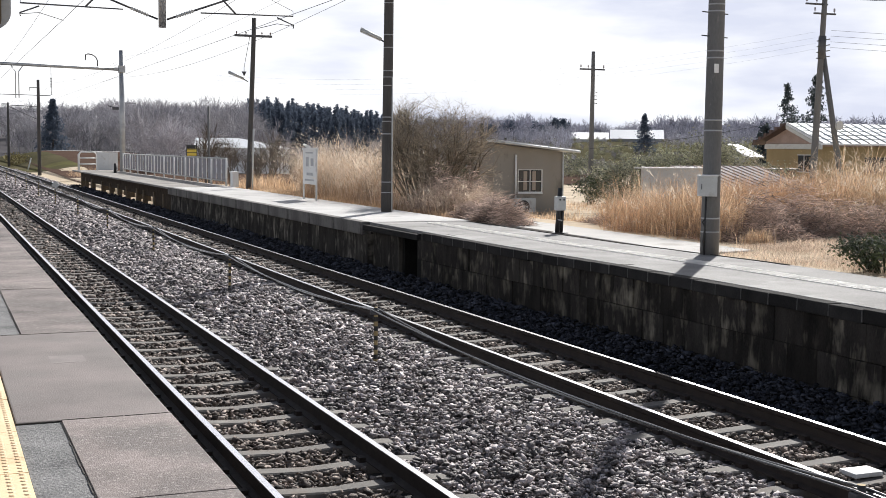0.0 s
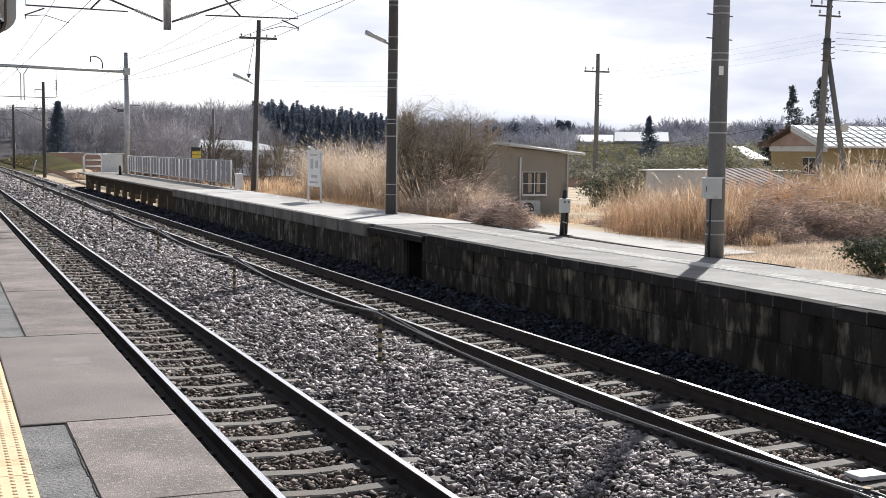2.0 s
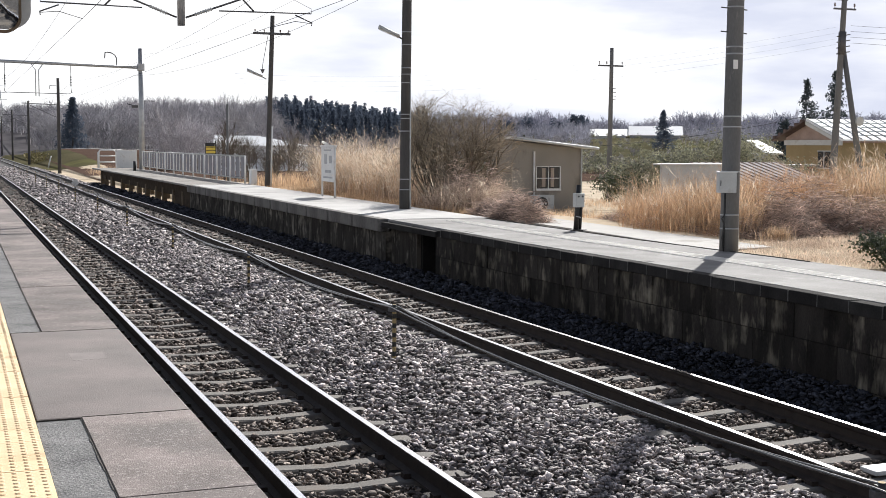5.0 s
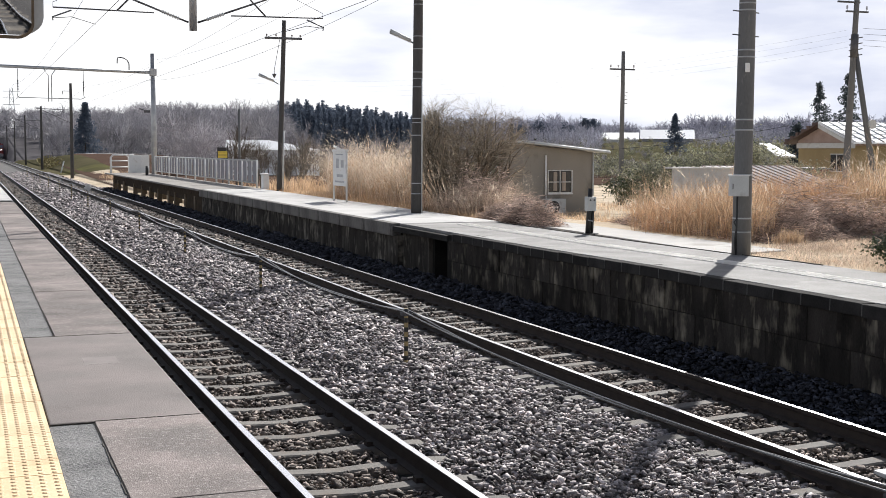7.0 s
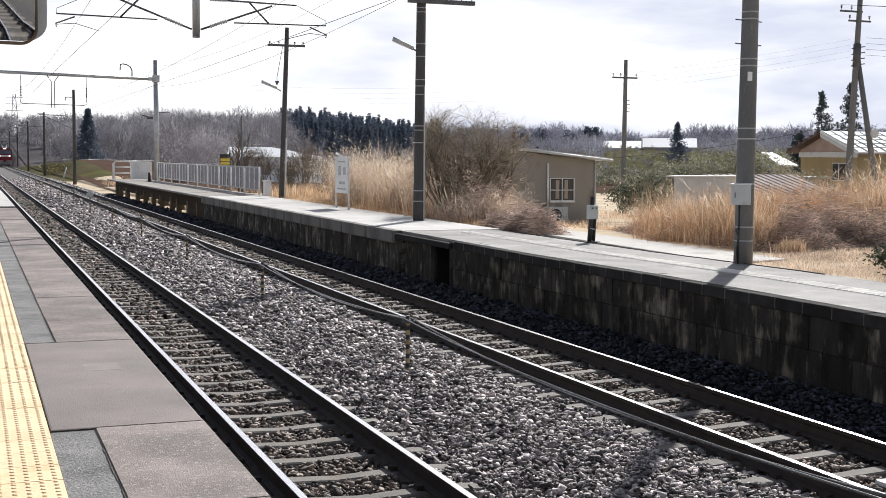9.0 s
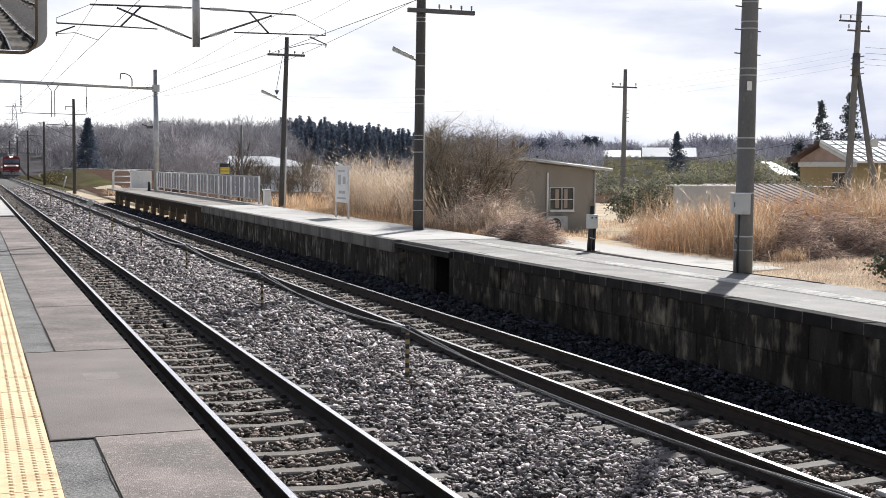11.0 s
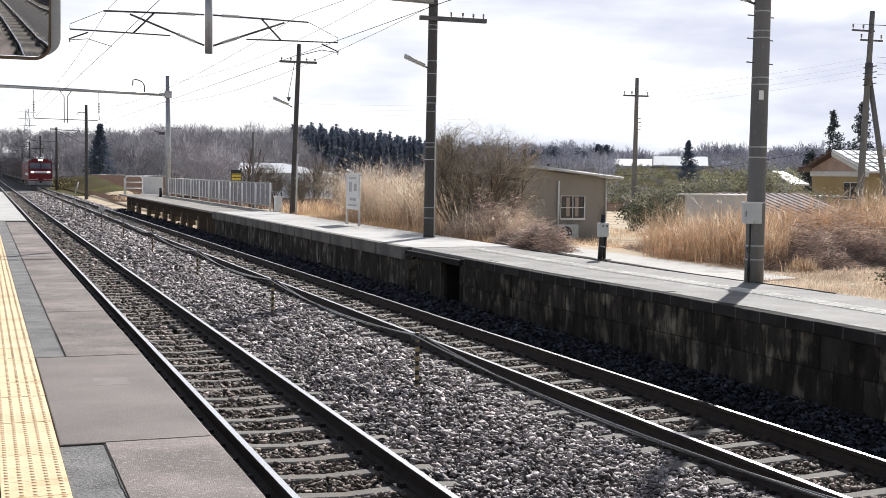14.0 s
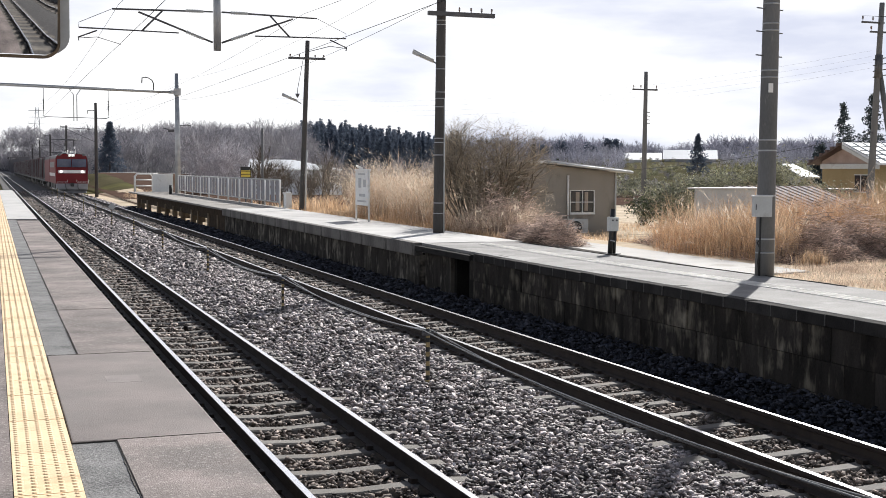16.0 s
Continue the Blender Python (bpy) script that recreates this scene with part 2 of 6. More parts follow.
M_SOIL = surf("ploughed_soil", (0.07, 0.047, 0.037), (0.12, 0.082, 0.066), 0.3, 0.95, 0.5, 3, spec=0.0)
M_REED = surf("dry_reed", (0.36, 0.225, 0.125), (0.70, 0.53, 0.37), 0.8, 0.8, 0.0, 9, island=0.45, spec=0.2, thin=0.5)
M_REEDPALE = surf("bleached_reed", (0.39, 0.285, 0.215), (0.76, 0.625, 0.495), 0.9, 0.8, 0.0, 9, island=0.5, spec=0.2, thin=0.45)
M_REEDRED = surf("rusty_reed", (0.34, 0.19, 0.105), (0.68, 0.44, 0.27), 0.9, 0.8, 0.0, 9, island=0.5, spec=0.2, thin=0.45)
M_PLUME = surf("reed_plume", (0.62, 0.53, 0.42), (0.78, 0.70, 0.58), 2, 0.9, 0.0, 30, island=0.25, thin=0.5)
M_VINE = surf("dead_vine", (0.12, 0.08, 0.066), (0.72, 0.565, 0.475), 1.5, 0.9, 0.0, 12, island=0.7, thin=0.25)
M_TWIG = surf("bare_twig", (0.135, 0.11, 0.08), (0.43, 0.36, 0.27), 1.2, 0.9, 0.0, 12, island=0.6, thin=0.12)
M_BARK = surf("bark", (0.07, 0.058, 0.046), (0.14, 0.115, 0.092), 3, 0.9, 0.4, 25, stretch=(1, 1, 0.3))
# Winter woods and ridge: distance haze is put into these pale, bluish colours.
M_WOODSHAZE = surf("bare_woods", (0.15, 0.143, 0.158), (0.62, 0.595, 0.61), 0.10, 0.9, 0.0, 0.5, island=0.35, spec=0.1)
M_RIDGEHAZE = surf("hazy_ridge_trees", (0.22, 0.22, 0.26), (0.60, 0.59, 0.66), 0.05, 0.9, 0.0, 0.4, island=0.35, spec=0.1)
M_CONIFER = surf("conifer_needles", (0.045, 0.06, 0.068), (0.10, 0.12, 0.122), 0.4, 0.85, 0.0, 6, island=0.4, spec=0.2, thin=0.2)
# Far cedars: green lifted towards pale blue, so the colour carries the haze.
M_CEDARHAZE = surf("hazy_cedar_needles", (0.075, 0.095, 0.13), (0.165, 0.195, 0.245), 0.2, 0.9, 0.0, 6, island=0.28, spec=0.05, thin=0.35)
M_LEAF = surf("evergreen_leaf", (0.03, 0.042, 0.018), (0.12, 0.13, 0.055), 1.5, 0.4, 0.0, 15, island=0.6, thin=0.25)
M_BAMBOO = surf("bamboo_leaf", (0.085, 0.09, 0.04), (0.52, 0.50, 0.33), 0.8, 0.3, 0.0, 12, island=0.75, thin=0.3, spec=0.9)
M_STUCCO = surf("hut_stucco", (0.225, 0.205, 0.175), (0.285, 0.262, 0.228), 1.2, 0.9, 0.25, 60, stain=(0.19, 0.172, 0.147), stain_scale=1.3, stretch=(1, 1, 0.5))
M_ROOFTIN = surf("roof_sheet", (0.48, 0.48, 0.47), (0.62, 0.62, 0.61), 1.5, 0.45, 0.05, 30, metal=0.2)
M_ROOFOLD = surf("dull_roof_sheet", (0.28, 0.26, 0.255), (0.40, 0.375, 0.37), 1.2, 0.85, 0.05, 30, spec=0.05, stain=(0.24, 0.22, 0.20), stain_scale=1.5)
M_OCHRE = surf("ochre_wall", (0.235, 0.175, 0.085), (0.305, 0.235, 0.125), 0.8, 0.9, 0.15, 30)
M_REDPAINT = surf("dull_red", (0.10, 0.028, 0.025), (0.16, 0.045, 0.038), 2, 0.7, 0.1, 20)
M_GABLE = surf("faded_gable_board", (0.26, 0.19, 0.165), (0.36, 0.275, 0.24), 1.5, 0.85, 0.1, 20)
M_ROOFRED = surf("red_brown_sheet", (0.06, 0.038, 0.033), (0.10, 0.064, 0.055), 2, 0.7, 0.1, 20)
M_BARN = surf("white_barn", (0.62, 0.64, 0.66), (0.78, 0.80, 0.82), 0.1, 0.6, 0.0, 4)
M_WINDOW = surf("dark_window", (0.02, 0.022, 0.025), (0.04, 0.042, 0.046), 2, 0.08, 0.0, 10)
M_CURTAIN = surf("curtain", (0.25, 0.20, 0.16), (0.42, 0.36, 0.30), 4, 0.9, 0.0, 20, stretch=(6, 1, 0.3))
M_TIMBER = surf("old_timber", (0.025, 0.018, 0.012), (0.07, 0.05, 0.034), 4, 0.9, 0.4, 30, spec=0.1)
M_WOOD = surf("weathered_wood", (0.10, 0.075, 0.05), (0.20, 0.155, 0.11), 3, 0.85, 0.3, 30, stretch=(1, 0.2, 1), spec=0.15)
M_RED = surf("loco_red", (0.135, 0.010, 0.014), (0.18, 0.015, 0.019), 1.2, 0.5, 0.02, 30, stain=(0.13, 0.012, 0.014), stain_scale=1.5, spec=0.25)
M_FENCE = surf("fence_panel", (0.17, 0.165, 0.185), (0.24, 0.235, 0.255), 2, 0.6, 0.05, 30)
M_LOCOGREY = surf("loco_grey", (0.20, 0.20, 0.21), (0.28, 0.28, 0.29), 1.5, 0.5, 0.05, 30)
M_LOCOWHITE = surf("loco_white", (0.66, 0.65, 0.64), (0.76, 0.75, 0.74), 1.5, 0.4, 0.02, 30)
M_LOCOROOF = surf("loco_roof", (0.10, 0.10, 0.10), (0.17, 0.17, 0.17), 1.5, 0.7, 0.1, 30)
M_CONT = surf("container_maroon", (0.055, 0.018, 0.02), (0.095, 0.03, 0.034), 1.0, 0.85, 0.05, 20, each=0.15, own=True, spec=0.1)
M_CONTDARK = surf("container_grey_brown", (0.10, 0.09, 0.088), (0.17, 0.155, 0.15), 1.0, 0.85, 0.05, 20, each=0.25, own=True, spec=0.1)
M_CONTDOOR = surf("container_grey", (0.26, 0.26, 0.26), (0.36, 0.36, 0.36), 1.0, 0.6, 0.05, 20, each=0.1, own=True)
M_GLASS = surf("windscreen", (0.05, 0.06, 0.10), (0.08, 0.09, 0.15), 1, 0.05, 0.0, 10, spec=0.6)
M_LAMP = glow("headlight", (1.0, 0.9, 0.85), 6.0)
M_MIRROR = surf("mirror", (0.86, 0.87, 0.87), (0.9, 0.9, 0.9), 0.8, 0.03, 0.0, 10, metal=1.0)


# ---- builders ----
def thing(name, label, category, at=(0, 0, 0), group="", kind=""):
    e = new(name)
    e.empty_display_size = 0.2
    e.location = at
    return tagged(e, label, category, group, kind)


def mesh_of(name, bm, materials):
    me = bpy.data.meshes.new(name)
    bm.to_mesh(me)
    bm.free()
    for m in materials if isinstance(materials, (list, tuple)) else [materials]:
        me.materials.append(m)
    return me


def part(name, bm, material, parent, label="", at=None):
    """One mesh object under a thing or part. at: where its own origin lies, in the parent's space."""
    ob = new(name, bm if isinstance(bm, bpy.types.Mesh) else mesh_of(name, bm, material))
    ob.parent = parent
    if at is not None:
        ob.location = at
    if label:
        ob["label"] = label
    return ob


def solid(name, bm, material, label, category, group="", kind=""):
    return tagged(new(name, mesh_of(name, bm, material)), label, category, group, kind)


def soup(name, verts, faces, material):
    me = bpy.data.meshes.new(name)
    verts, faces = np.asarray(verts, dtype=np.float32), np.asarray(faces, dtype=np.int32)
    k = faces.shape[1]
    me.vertices.add(len(verts))
    me.vertices.foreach_set("co", verts.ravel())
    me.loops.add(faces.size)
    me.loops.foreach_set("vertex_index", faces.ravel())
    me.polygons.add(len(faces))
    me.polygons.foreach_set("loop_start", np.arange(0, faces.size, k, dtype=np.int32))
    me.update(calc_edges=True)
    me.materials.append(material)
    return me


def box(bm, x0, x1, y0, y1, z0, z1, bevel=0.0, mi=0):
    v = [bm.verts.new((x, y, z)) for x in (x0, x1) for y in (y0, y1) for z in (z0, z1)]
    q = [(0, 1, 3, 2), (4, 6, 7, 5), (0, 4, 5, 1), (2, 3, 7, 6), (0, 2, 6, 4), (1, 5, 7, 3)]
    fs = [bm.faces.new([v[i] for i in k]) for k in q]
    for f in fs:
        f.material_index = mi
    if bevel:
        es = {e for f in fs for e in f.edges}
        bmesh.ops.bevel(bm, geom=list(es), offset=bevel, segments=2, affect="EDGES", profile=0.6)
    return bm


def rod(bm, a, b, r0, r1=None, seg=10, mi=0, caps=True):
    """A tapered round bar from a to b."""
    a, b = Vector(a), Vector(b)
    r1 = r0 if r1 is None else r1
    d = (b - a).normalized()
    u = d.orthogonal().normalized()
    w = d.cross(u)
    ra, rb = [], []
    for i in range(seg):
        t = 2 * math.pi * i / seg
        o = u * math.cos(t) + w * math.sin(t)
        ra.append(bm.verts.new(a + o * r0))
        rb.append(bm.verts.new(b + o * r1))
    for i in range(seg):
        j = (i + 1) % seg
        f = bm.faces.new((ra[i], ra[j], rb[j], rb[i]))
        f.smooth, f.material_index = True, mi
    if caps:
        for ring in (ra[::-1], rb):
            bm.faces.new(ring).material_index = mi
    return bm


def bent(bm, pts, r, seg=6, mi=0, caps=True):
    """One bar swept along points; r may be a list of radii."""
    pts = [Vector(p) for p in pts]
    rs = r if isinstance(r, (list, tuple)) else [r] * len(pts)
    rings, u = [], None
    for i, p in enumerate(pts):
        d = (pts[min(i + 1, len(pts) - 1)] - pts[max(i - 1, 0)]).normalized()
        u = d.orthogonal() if u is None else u - d * u.dot(d)
        u.normalize()
        w = d.cross(u)
        rings.append([bm.verts.new(p + (u * math.cos(2 * math.pi * k / seg) + w * math.sin(2 * math.pi * k / seg)) * rs[i]) for k in range(seg)])
    for a, b in zip(rings, rings[1:]):
        for i in range(seg):
            f = bm.faces.new((a[i], a[(i + 1) % seg], b[(i + 1) % seg], b[i]))
            f.smooth, f.material_index = True, mi
    if caps:
        bm.faces.new(rings[0][::-1]).material_index = mi
        bm.faces.new(rings[-1]).material_index = mi
    return bm


def wire(name, pts, r, label, group="overhead wires"):
    bm = bmesh.new()
    bent(bm, pts, r, 5)
    return solid(name, bm, M_WIRE, label, "wire", group)


def sag(a, b, drop, n=12):
    a, b = Vector(a), Vector(b)
    return [a.lerp(b, i / n) - Vector((0, 0, drop * 4 * (i / n) * (1 - i / n))) for i in range(n + 1)]


def B():
    return bmesh.new()


def lift(y):
    """The line climbs gently in the distance."""
    return 0.0006 * max(0.0, y - 60)


# ---- ground ----
def step01(v, a, b):
    t = min(1.0, max(0.0, (v - a) / (b - a)))
    return t * t * (3 - 2 * t)


def ridge(az):
    """How the far ridge rises and falls along the horizon."""
    k = [(0, 1.0), (24, 1.0), (26.5, 0.8), (28.5, 0.15), (30.3, 0.1), (32.5, 0.75), (34.5, 0.6), (37, 0.7), (60, 0.8)]
    for (a, u), (b, v) in zip(k, k[1:]):
        if a <= az <= b:
            return u + (v - u) * (az - a) / (b - a)
    return 0.8


def ground_z(x, y):
    r = math.hypot(x, y)
    if -7 < x < 10.4:
        near = (-0.5 if x < 8.3 else -0.36) + lift(y)
    elif x >= 10.4:
        near = 0.82 + 0.035 * (1 - step01(y, 15, 26)) - (0.5 * step01(x, 11.8, 17.5) + 0.45 * step01(x, 20, 34)) * step01(y, 20.5, 30)
        low = -0.25 + lift(y) - 0.15 * step01(x, 14, 30)
        k = step01(y, 46.5, 51) if x < 11.5 else step01(y, 46.5, 62)
        near = near * (1 - k) + low * k
        near += 0.05 * noise.noise(Vector((x * 0.5, y * 0.5, 0))) * step01(x, 10.9, 12)
    else:
        near = -0.2
    if r > 180 and y > 0 and x > 9:
        az = math.degrees(math.atan2(x, y))
        rise = 6.5 * step01(r, 235, 400) * (1 - 0.45 * step01(az, 15, 21) - 0.3 * step01(az, 25, 28))
        rise += 4.2 * step01(az, 24, 28) * step01(r, 130, 340) + 5.5 * ridge(az) * step01(az, 19, 23) * step01(r, 340, 640)
        near += rise + 1.2 * noise.noise(Vector((x * 0.008, y * 0.008, 3))) * step01(r, 180, 320)
    if x > 10.4 and 95 < y < 240:
        az = math.degrees(math.atan2(x, y))
        near += 1.75 * step01(y, 95, 205) * (1 - step01(y, 212, 240)) * step01(x, 10.2, 14) * (1 - step01(az, 8, 12))
    if y > 742:
        near += 6 * step01(y, 744, 800)
    return near


def lines(a, b, fine0, fine1, step):
    v, out = fine0, []
    while v < fine1:
        out.append(v)
        v += step
    s, g = fine1, step
    while s < b:
        out.append(s)
        g *= 1.22
        s += g
    out.append(b)
    s, g = fine0, step
    while s > a:
        g *= 1.22
        s -= g
        out.insert(0, max(s, a))
    return out


def build_ground():
    xs = sorted(set(lines(-900, 2200, 8.0, 36, 0.7) + [10.39, 10.41, -7.01, -6.99]))
    ys = lines(-500, 3000, 6, 66, 1.0)
    v = [(x, y, ground_z(x, y)) for y in ys for x in xs]
    n = len(xs)
    f = [(j * n + i, j * n + i + 1, (j + 1) * n + i + 1, (j + 1) * n + i) for j in range(len(ys) - 1) for i in range(n - 1)]
    me = soup("ground", v, f, M_EARTH)
    me.materials.append(M_FIELD)
    me.materials.append(M_FOREST)
    for p in me.polygons:
        c = p.center
        far_off = math.hypot(c.x, c.y)
        wood = far_off > (250 if math.degrees(math.atan2(c.x, c.y)) < 19 else 420)
        p.material_index = 2 if wood and c.y > 0 else 1 if far_off > 130 else 0
        p.use_smooth = True
    tagged(new("ground", me), "dry straw-brown grassy ground rising to low hills", "ground", kind="structure")
    # ploughed field beyond the end of the far platform
    xs = [10.0 + 4 * i for i in range(22)]
    ys = [90 + 5 * i for i in range(24)]
    v = [(x + 0.02 * (y - 90), y, ground_z(x + 0.02 * (y - 90), y) + 0.05) for y in ys for x in xs]
    n = len(xs)
    f = [(j * n + i, j * n + i + 1, (j + 1) * n + i + 1, (j + 1) * n + i) for j in range(len(ys) - 1) for i in range(n - 1)]
    tagged(new("ploughed_field", soup("ploughed_field", v, f, M_SOIL)), "bare reddish-brown ploughed field beside the line", "field", kind="structure")

    # pale farm road along the top of the field
    xs = [14.0 + 1.5 * i for i in range(16)]
    v = [(x, y, ground_z(x, y) + 0.12) for y in (205.5, 207, 209, 211) for x in xs]
    n = len(xs)
    f = [(j * n + i, j * n + i + 1, (j + 1) * n + i + 1, (j + 1) * n + i) for j in range(3) for i in range(n - 1)]
    tagged(new("farm_road", soup("farm_road", v, f, M_PATH)), "pale narrow farm road beyond the ploughed field", "road", kind="structure")


build_ground()

# ---- tracks ----
X1, X2, HALF = 2.732, 6.70, 0.566
RAILS = (X1 - HALF, X1 + HALF, X2 - HALF, X2 + HALF)
PITCH = 0.64


def bed_z(x, y=0.0):
    """Cross-section of the ballast, heaped against the far platform's wall."""
    z = -0.185
    z += 0.05 * step01(x, 3.75, 4.3) * (1 - step01(x, 5.1, 5.7))
    z += 0.215 * step01(x, 7.45, 8.25) * (1 - step01(y, 78, 84)) - 0.12 * (1 - step01(x, 1.3, 1.7))
    return z


def build_bed():
    xs = [1.18 + 0.2 * i for i in range(36)]
    ys = lines(-150, 760, 4, 64, 0.25)
    v = [(x, y, bed_z(x, y) - 0.065 + lift(y) + 0.02 * noise.noise(Vector((x * 3, y * 3, 0)))) for y in ys for x in xs]
    n = len(xs)
    f = [(j * n + i, j * n + i + 1, (j + 1) * n + i + 1, (j + 1) * n + i) for j in range(len(ys) - 1) for i in range(n - 1)]
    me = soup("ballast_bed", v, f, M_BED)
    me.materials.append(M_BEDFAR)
    # Gap-shade colour from y = 4 to 58, the lighter bed elsewhere.
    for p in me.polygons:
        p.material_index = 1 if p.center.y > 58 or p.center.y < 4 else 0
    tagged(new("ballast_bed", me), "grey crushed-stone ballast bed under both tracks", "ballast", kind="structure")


build_bed()


def stone_shapes(rng, n=40):
    """Flat angular chips of broken stone: skewed boxes with shrunken tops."""
    c = np.array([(x, y, z) for x in (-1, 1) for y in (-1, 1) for z in (-1, 1)], float)
    tri = np.array([(0, 1, 3), (0, 3, 2), (4, 6, 7), (4, 7, 5), (0, 4, 5), (0, 5, 1), (2, 3, 7), (2, 7, 6), (0, 2, 6), (0, 6, 4), (1, 5, 7), (1, 7, 3)])
    out = []
    for _ in range(n):
        k = c * rng.uniform(0.5, 1.0, (8, 3)) + rng.normal(0, 0.10, (8, 3))
        k[c[:, 2] > 0, :2] *= rng.uniform(0.45, 1.0)
        out.append(k * np.array([1.45, 0.82, 0.42]) * rng.uniform(0.8, 1.2, 3))
    return np.array(out), tri


def build_stones():
    rng = np.random.default_rng(7)
    shapes, tri = stone_shapes(rng)
    bed = np.vectorize(bed_z)
    climb = np.vectorize(lift)
    V, M = [], []
    for y0, y1, dens, size in ((5.0, 11, 1400, 0.0240), (11, 18, 950, 0.0270), (18, 32, 420, 0.037), (32, 60, 160, 0.052), (60, 140, 40, 0.072)):
        n = int((y1 - y0) * (8.2 - 1.55) * dens)
        x, y = rng.uniform(1.55, 8.2, n), rng.uniform(y0, y1, n)
        dx = np.minimum(abs(x - X1), abs(x - X2))
        off = abs((y / PITCH + 0.5) % 1.0 - 0.5) * PITCH
        keep = (np.min([abs(x - k) for k in RAILS], axis=0) > 0.095) & ~((dx < 0.99) & (off < 0.11)) & ~((y < 12) & (x > 1.9 + y * 0.72))
        x, y, dx = x[keep], y[keep], dx[keep]
        n = len(x)
        s = size * (0.45 + 1.15 * rng.random(n) ** 1.8)
        a, b, g = rng.uniform(0, 6.283, n), rng.normal(0, 0.36, n), rng.normal(0, 0.36, n)
        k = shapes[rng.integers(len(shapes), size=n)] * s[:, None, None]
        for i, j, t in ((1, 2, b), (0, 2, g), (0, 1, a)):
            p, q = k[:, :, i].copy(), k[:, :, j].copy()
            k[:, :, i] = p * np.cos(t)[:, None] - q * np.sin(t)[:, None]
            k[:, :, j] = p * np.sin(t)[:, None] + q * np.cos(t)[:, None]
        heap = np.array([0.030 * noise.noise(Vector((u * 2.2, v * 2.2, 5))) for u, v in zip(x, y)])
        z = bed(x, y) - np.where(dx < 0.85, 0.03, 0.0) + climb(y) + np.where(dx < 0.99, 0.0, heap) + rng.uniform(-0.075, 0.048, n)
        k += np.stack([x, y, z], axis=1)[:, None, :]
        V.append(k.reshape(-1, 3))
        # Shade-coloured stones beyond the last rail, as far as the platform reaches.
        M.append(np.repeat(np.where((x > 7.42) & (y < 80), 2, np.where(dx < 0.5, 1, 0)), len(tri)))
    V = np.concatenate(V)
    F = (tri[None] + 8 * np.arange(len(V) // 8)[:, None, None]).reshape(-1, 3)
    me = soup("ballast_stones", V, F, M_STONE)
    me.materials.append(M_RUSTSTONE)
    me.materials.append(M_SHADESTONE)
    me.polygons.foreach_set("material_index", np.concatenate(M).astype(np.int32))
    tagged(new("ballast_stones", me), "loose angular grey ballast stones between the rails", "ballast", kind="stuff")


build_stones()


def rail_mesh():
    half = [(0.0635, -0.153), (0.0635, -0.143), (0.012, -0.122), (0.009, -0.052), (0.0325, -0.036), (0.0325, -0.006), (0.027, 0.0)]
    prof = half + [(-x, z) for x, z in half[::-1]]
    ys = [-150, 0, 30, 60, 100, 200, 400, 740]
    bm = B()
    rings = [[bm.verts.new((x, y, z + lift(y))) for x, z in prof] for y in ys]
    n = len(prof)
    for a, b in zip(rings, rings[1:]):
        for i in range(n):
            f = bm.faces.new((a[i], b[i], b[(i + 1) % n], a[(i + 1) % n]))
            f.material_index = 1 if i == 6 else 0
    return mesh_of("rail", bm, [M_RUST, M_HEAD])


def sleeper_mesh():
    bm = B()
    n = 10
    rings = []
    for i in range(n + 1):
        u = -1 + 2 * i / n
        dip = 0.028 * (1 - min(1, abs(u) * 1.5)) + (0.012 if abs(u) > 0.95 else 0)
        w = 0.10 - 0.018 * (1 - abs(u))
        x = u * 0.98
        top = -0.158 - dip
        rings.append([bm.verts.new(p) for p in ((x, -w - 0.03, -0.32), (x, -w, top - 0.012), (x, -w + 0.014, top), (x, w - 0.014, top), (x, w, top - 0.012), (x, w + 0.03, -0.32))])
    for a, b in zip(rings, rings[1:]):
        for i in range(5):
            bm.faces.new((a[i], a[i + 1], b[i + 1], b[i]))
    bm.faces.new(rings[0][::-1])
    bm.faces.new(rings[-1])
    return mesh_of("sleeper", bm, M_SLEEPER)


RAIL_ME, SLEEPER_ME = rail_mesh(), sleeper_mesh()
tracks = []
for i, xc in enumerate((X1, X2)):
    tr = thing("track_%d" % (i + 1), "narrow-gauge railway track, shiny rail heads on grey concrete sleepers", "track", (xc, 0, 0), kind="structure")
    tracks.append(tr)
    for s in (-HALF, HALF):
        part("rail", RAIL_ME, None, tr, "rusty steel rail with a polished head", (s, 0, 0))
    bm = B()
    y = 3 * PITCH
    while y < 60:
        for s in (-HALF, HALF):
            for k in (-1, 1):
                x = s + k * 0.085
                box(bm, x - 0.028, x + 0.028, y - 0.045, y + 0.045, -0.165, -0.118 + 0.006 * k)
        y += PITCH
    f = part("rail_clips", bm, M_RUST, tr, "rusty rail clips")
    f["kind"] = "stuff"

# ---- near platform, on which the camera stands ----
PH = 0.89
near = thing("platform_near", "grey concrete railway platform with yellow tactile strip", "platform", kind="structure")
bm = B()
box(bm, -7, 1.19, -150, 87.9, -0.5, PH - 0.012)
part("platform_body", bm, M_WALL, near)
bm = B()
box(bm, -7, 0.066, -150, 38.7, PH - 0.03, PH - 0.004)
part("platform_surface", bm, M_SLAB, near, "grey worn platform surface")
bm = B()
box(bm, 0.07, 0.382, -150, -2.11, PH - 0.03, PH)
part("tactile_strip", bm, M_TACTILE, near, "yellow tactile strip")
bm = B()
box(bm, 0.386, 0.625, -150, 7.095, PH - 0.03, PH - 0.010)
box(bm, 0.386, 0.625, 10.475, 38.7, PH - 0.03, PH - 0.010)
part("asphalt_strip", bm, M_ASPHALT, near, "rough dark asphalt filler strip")
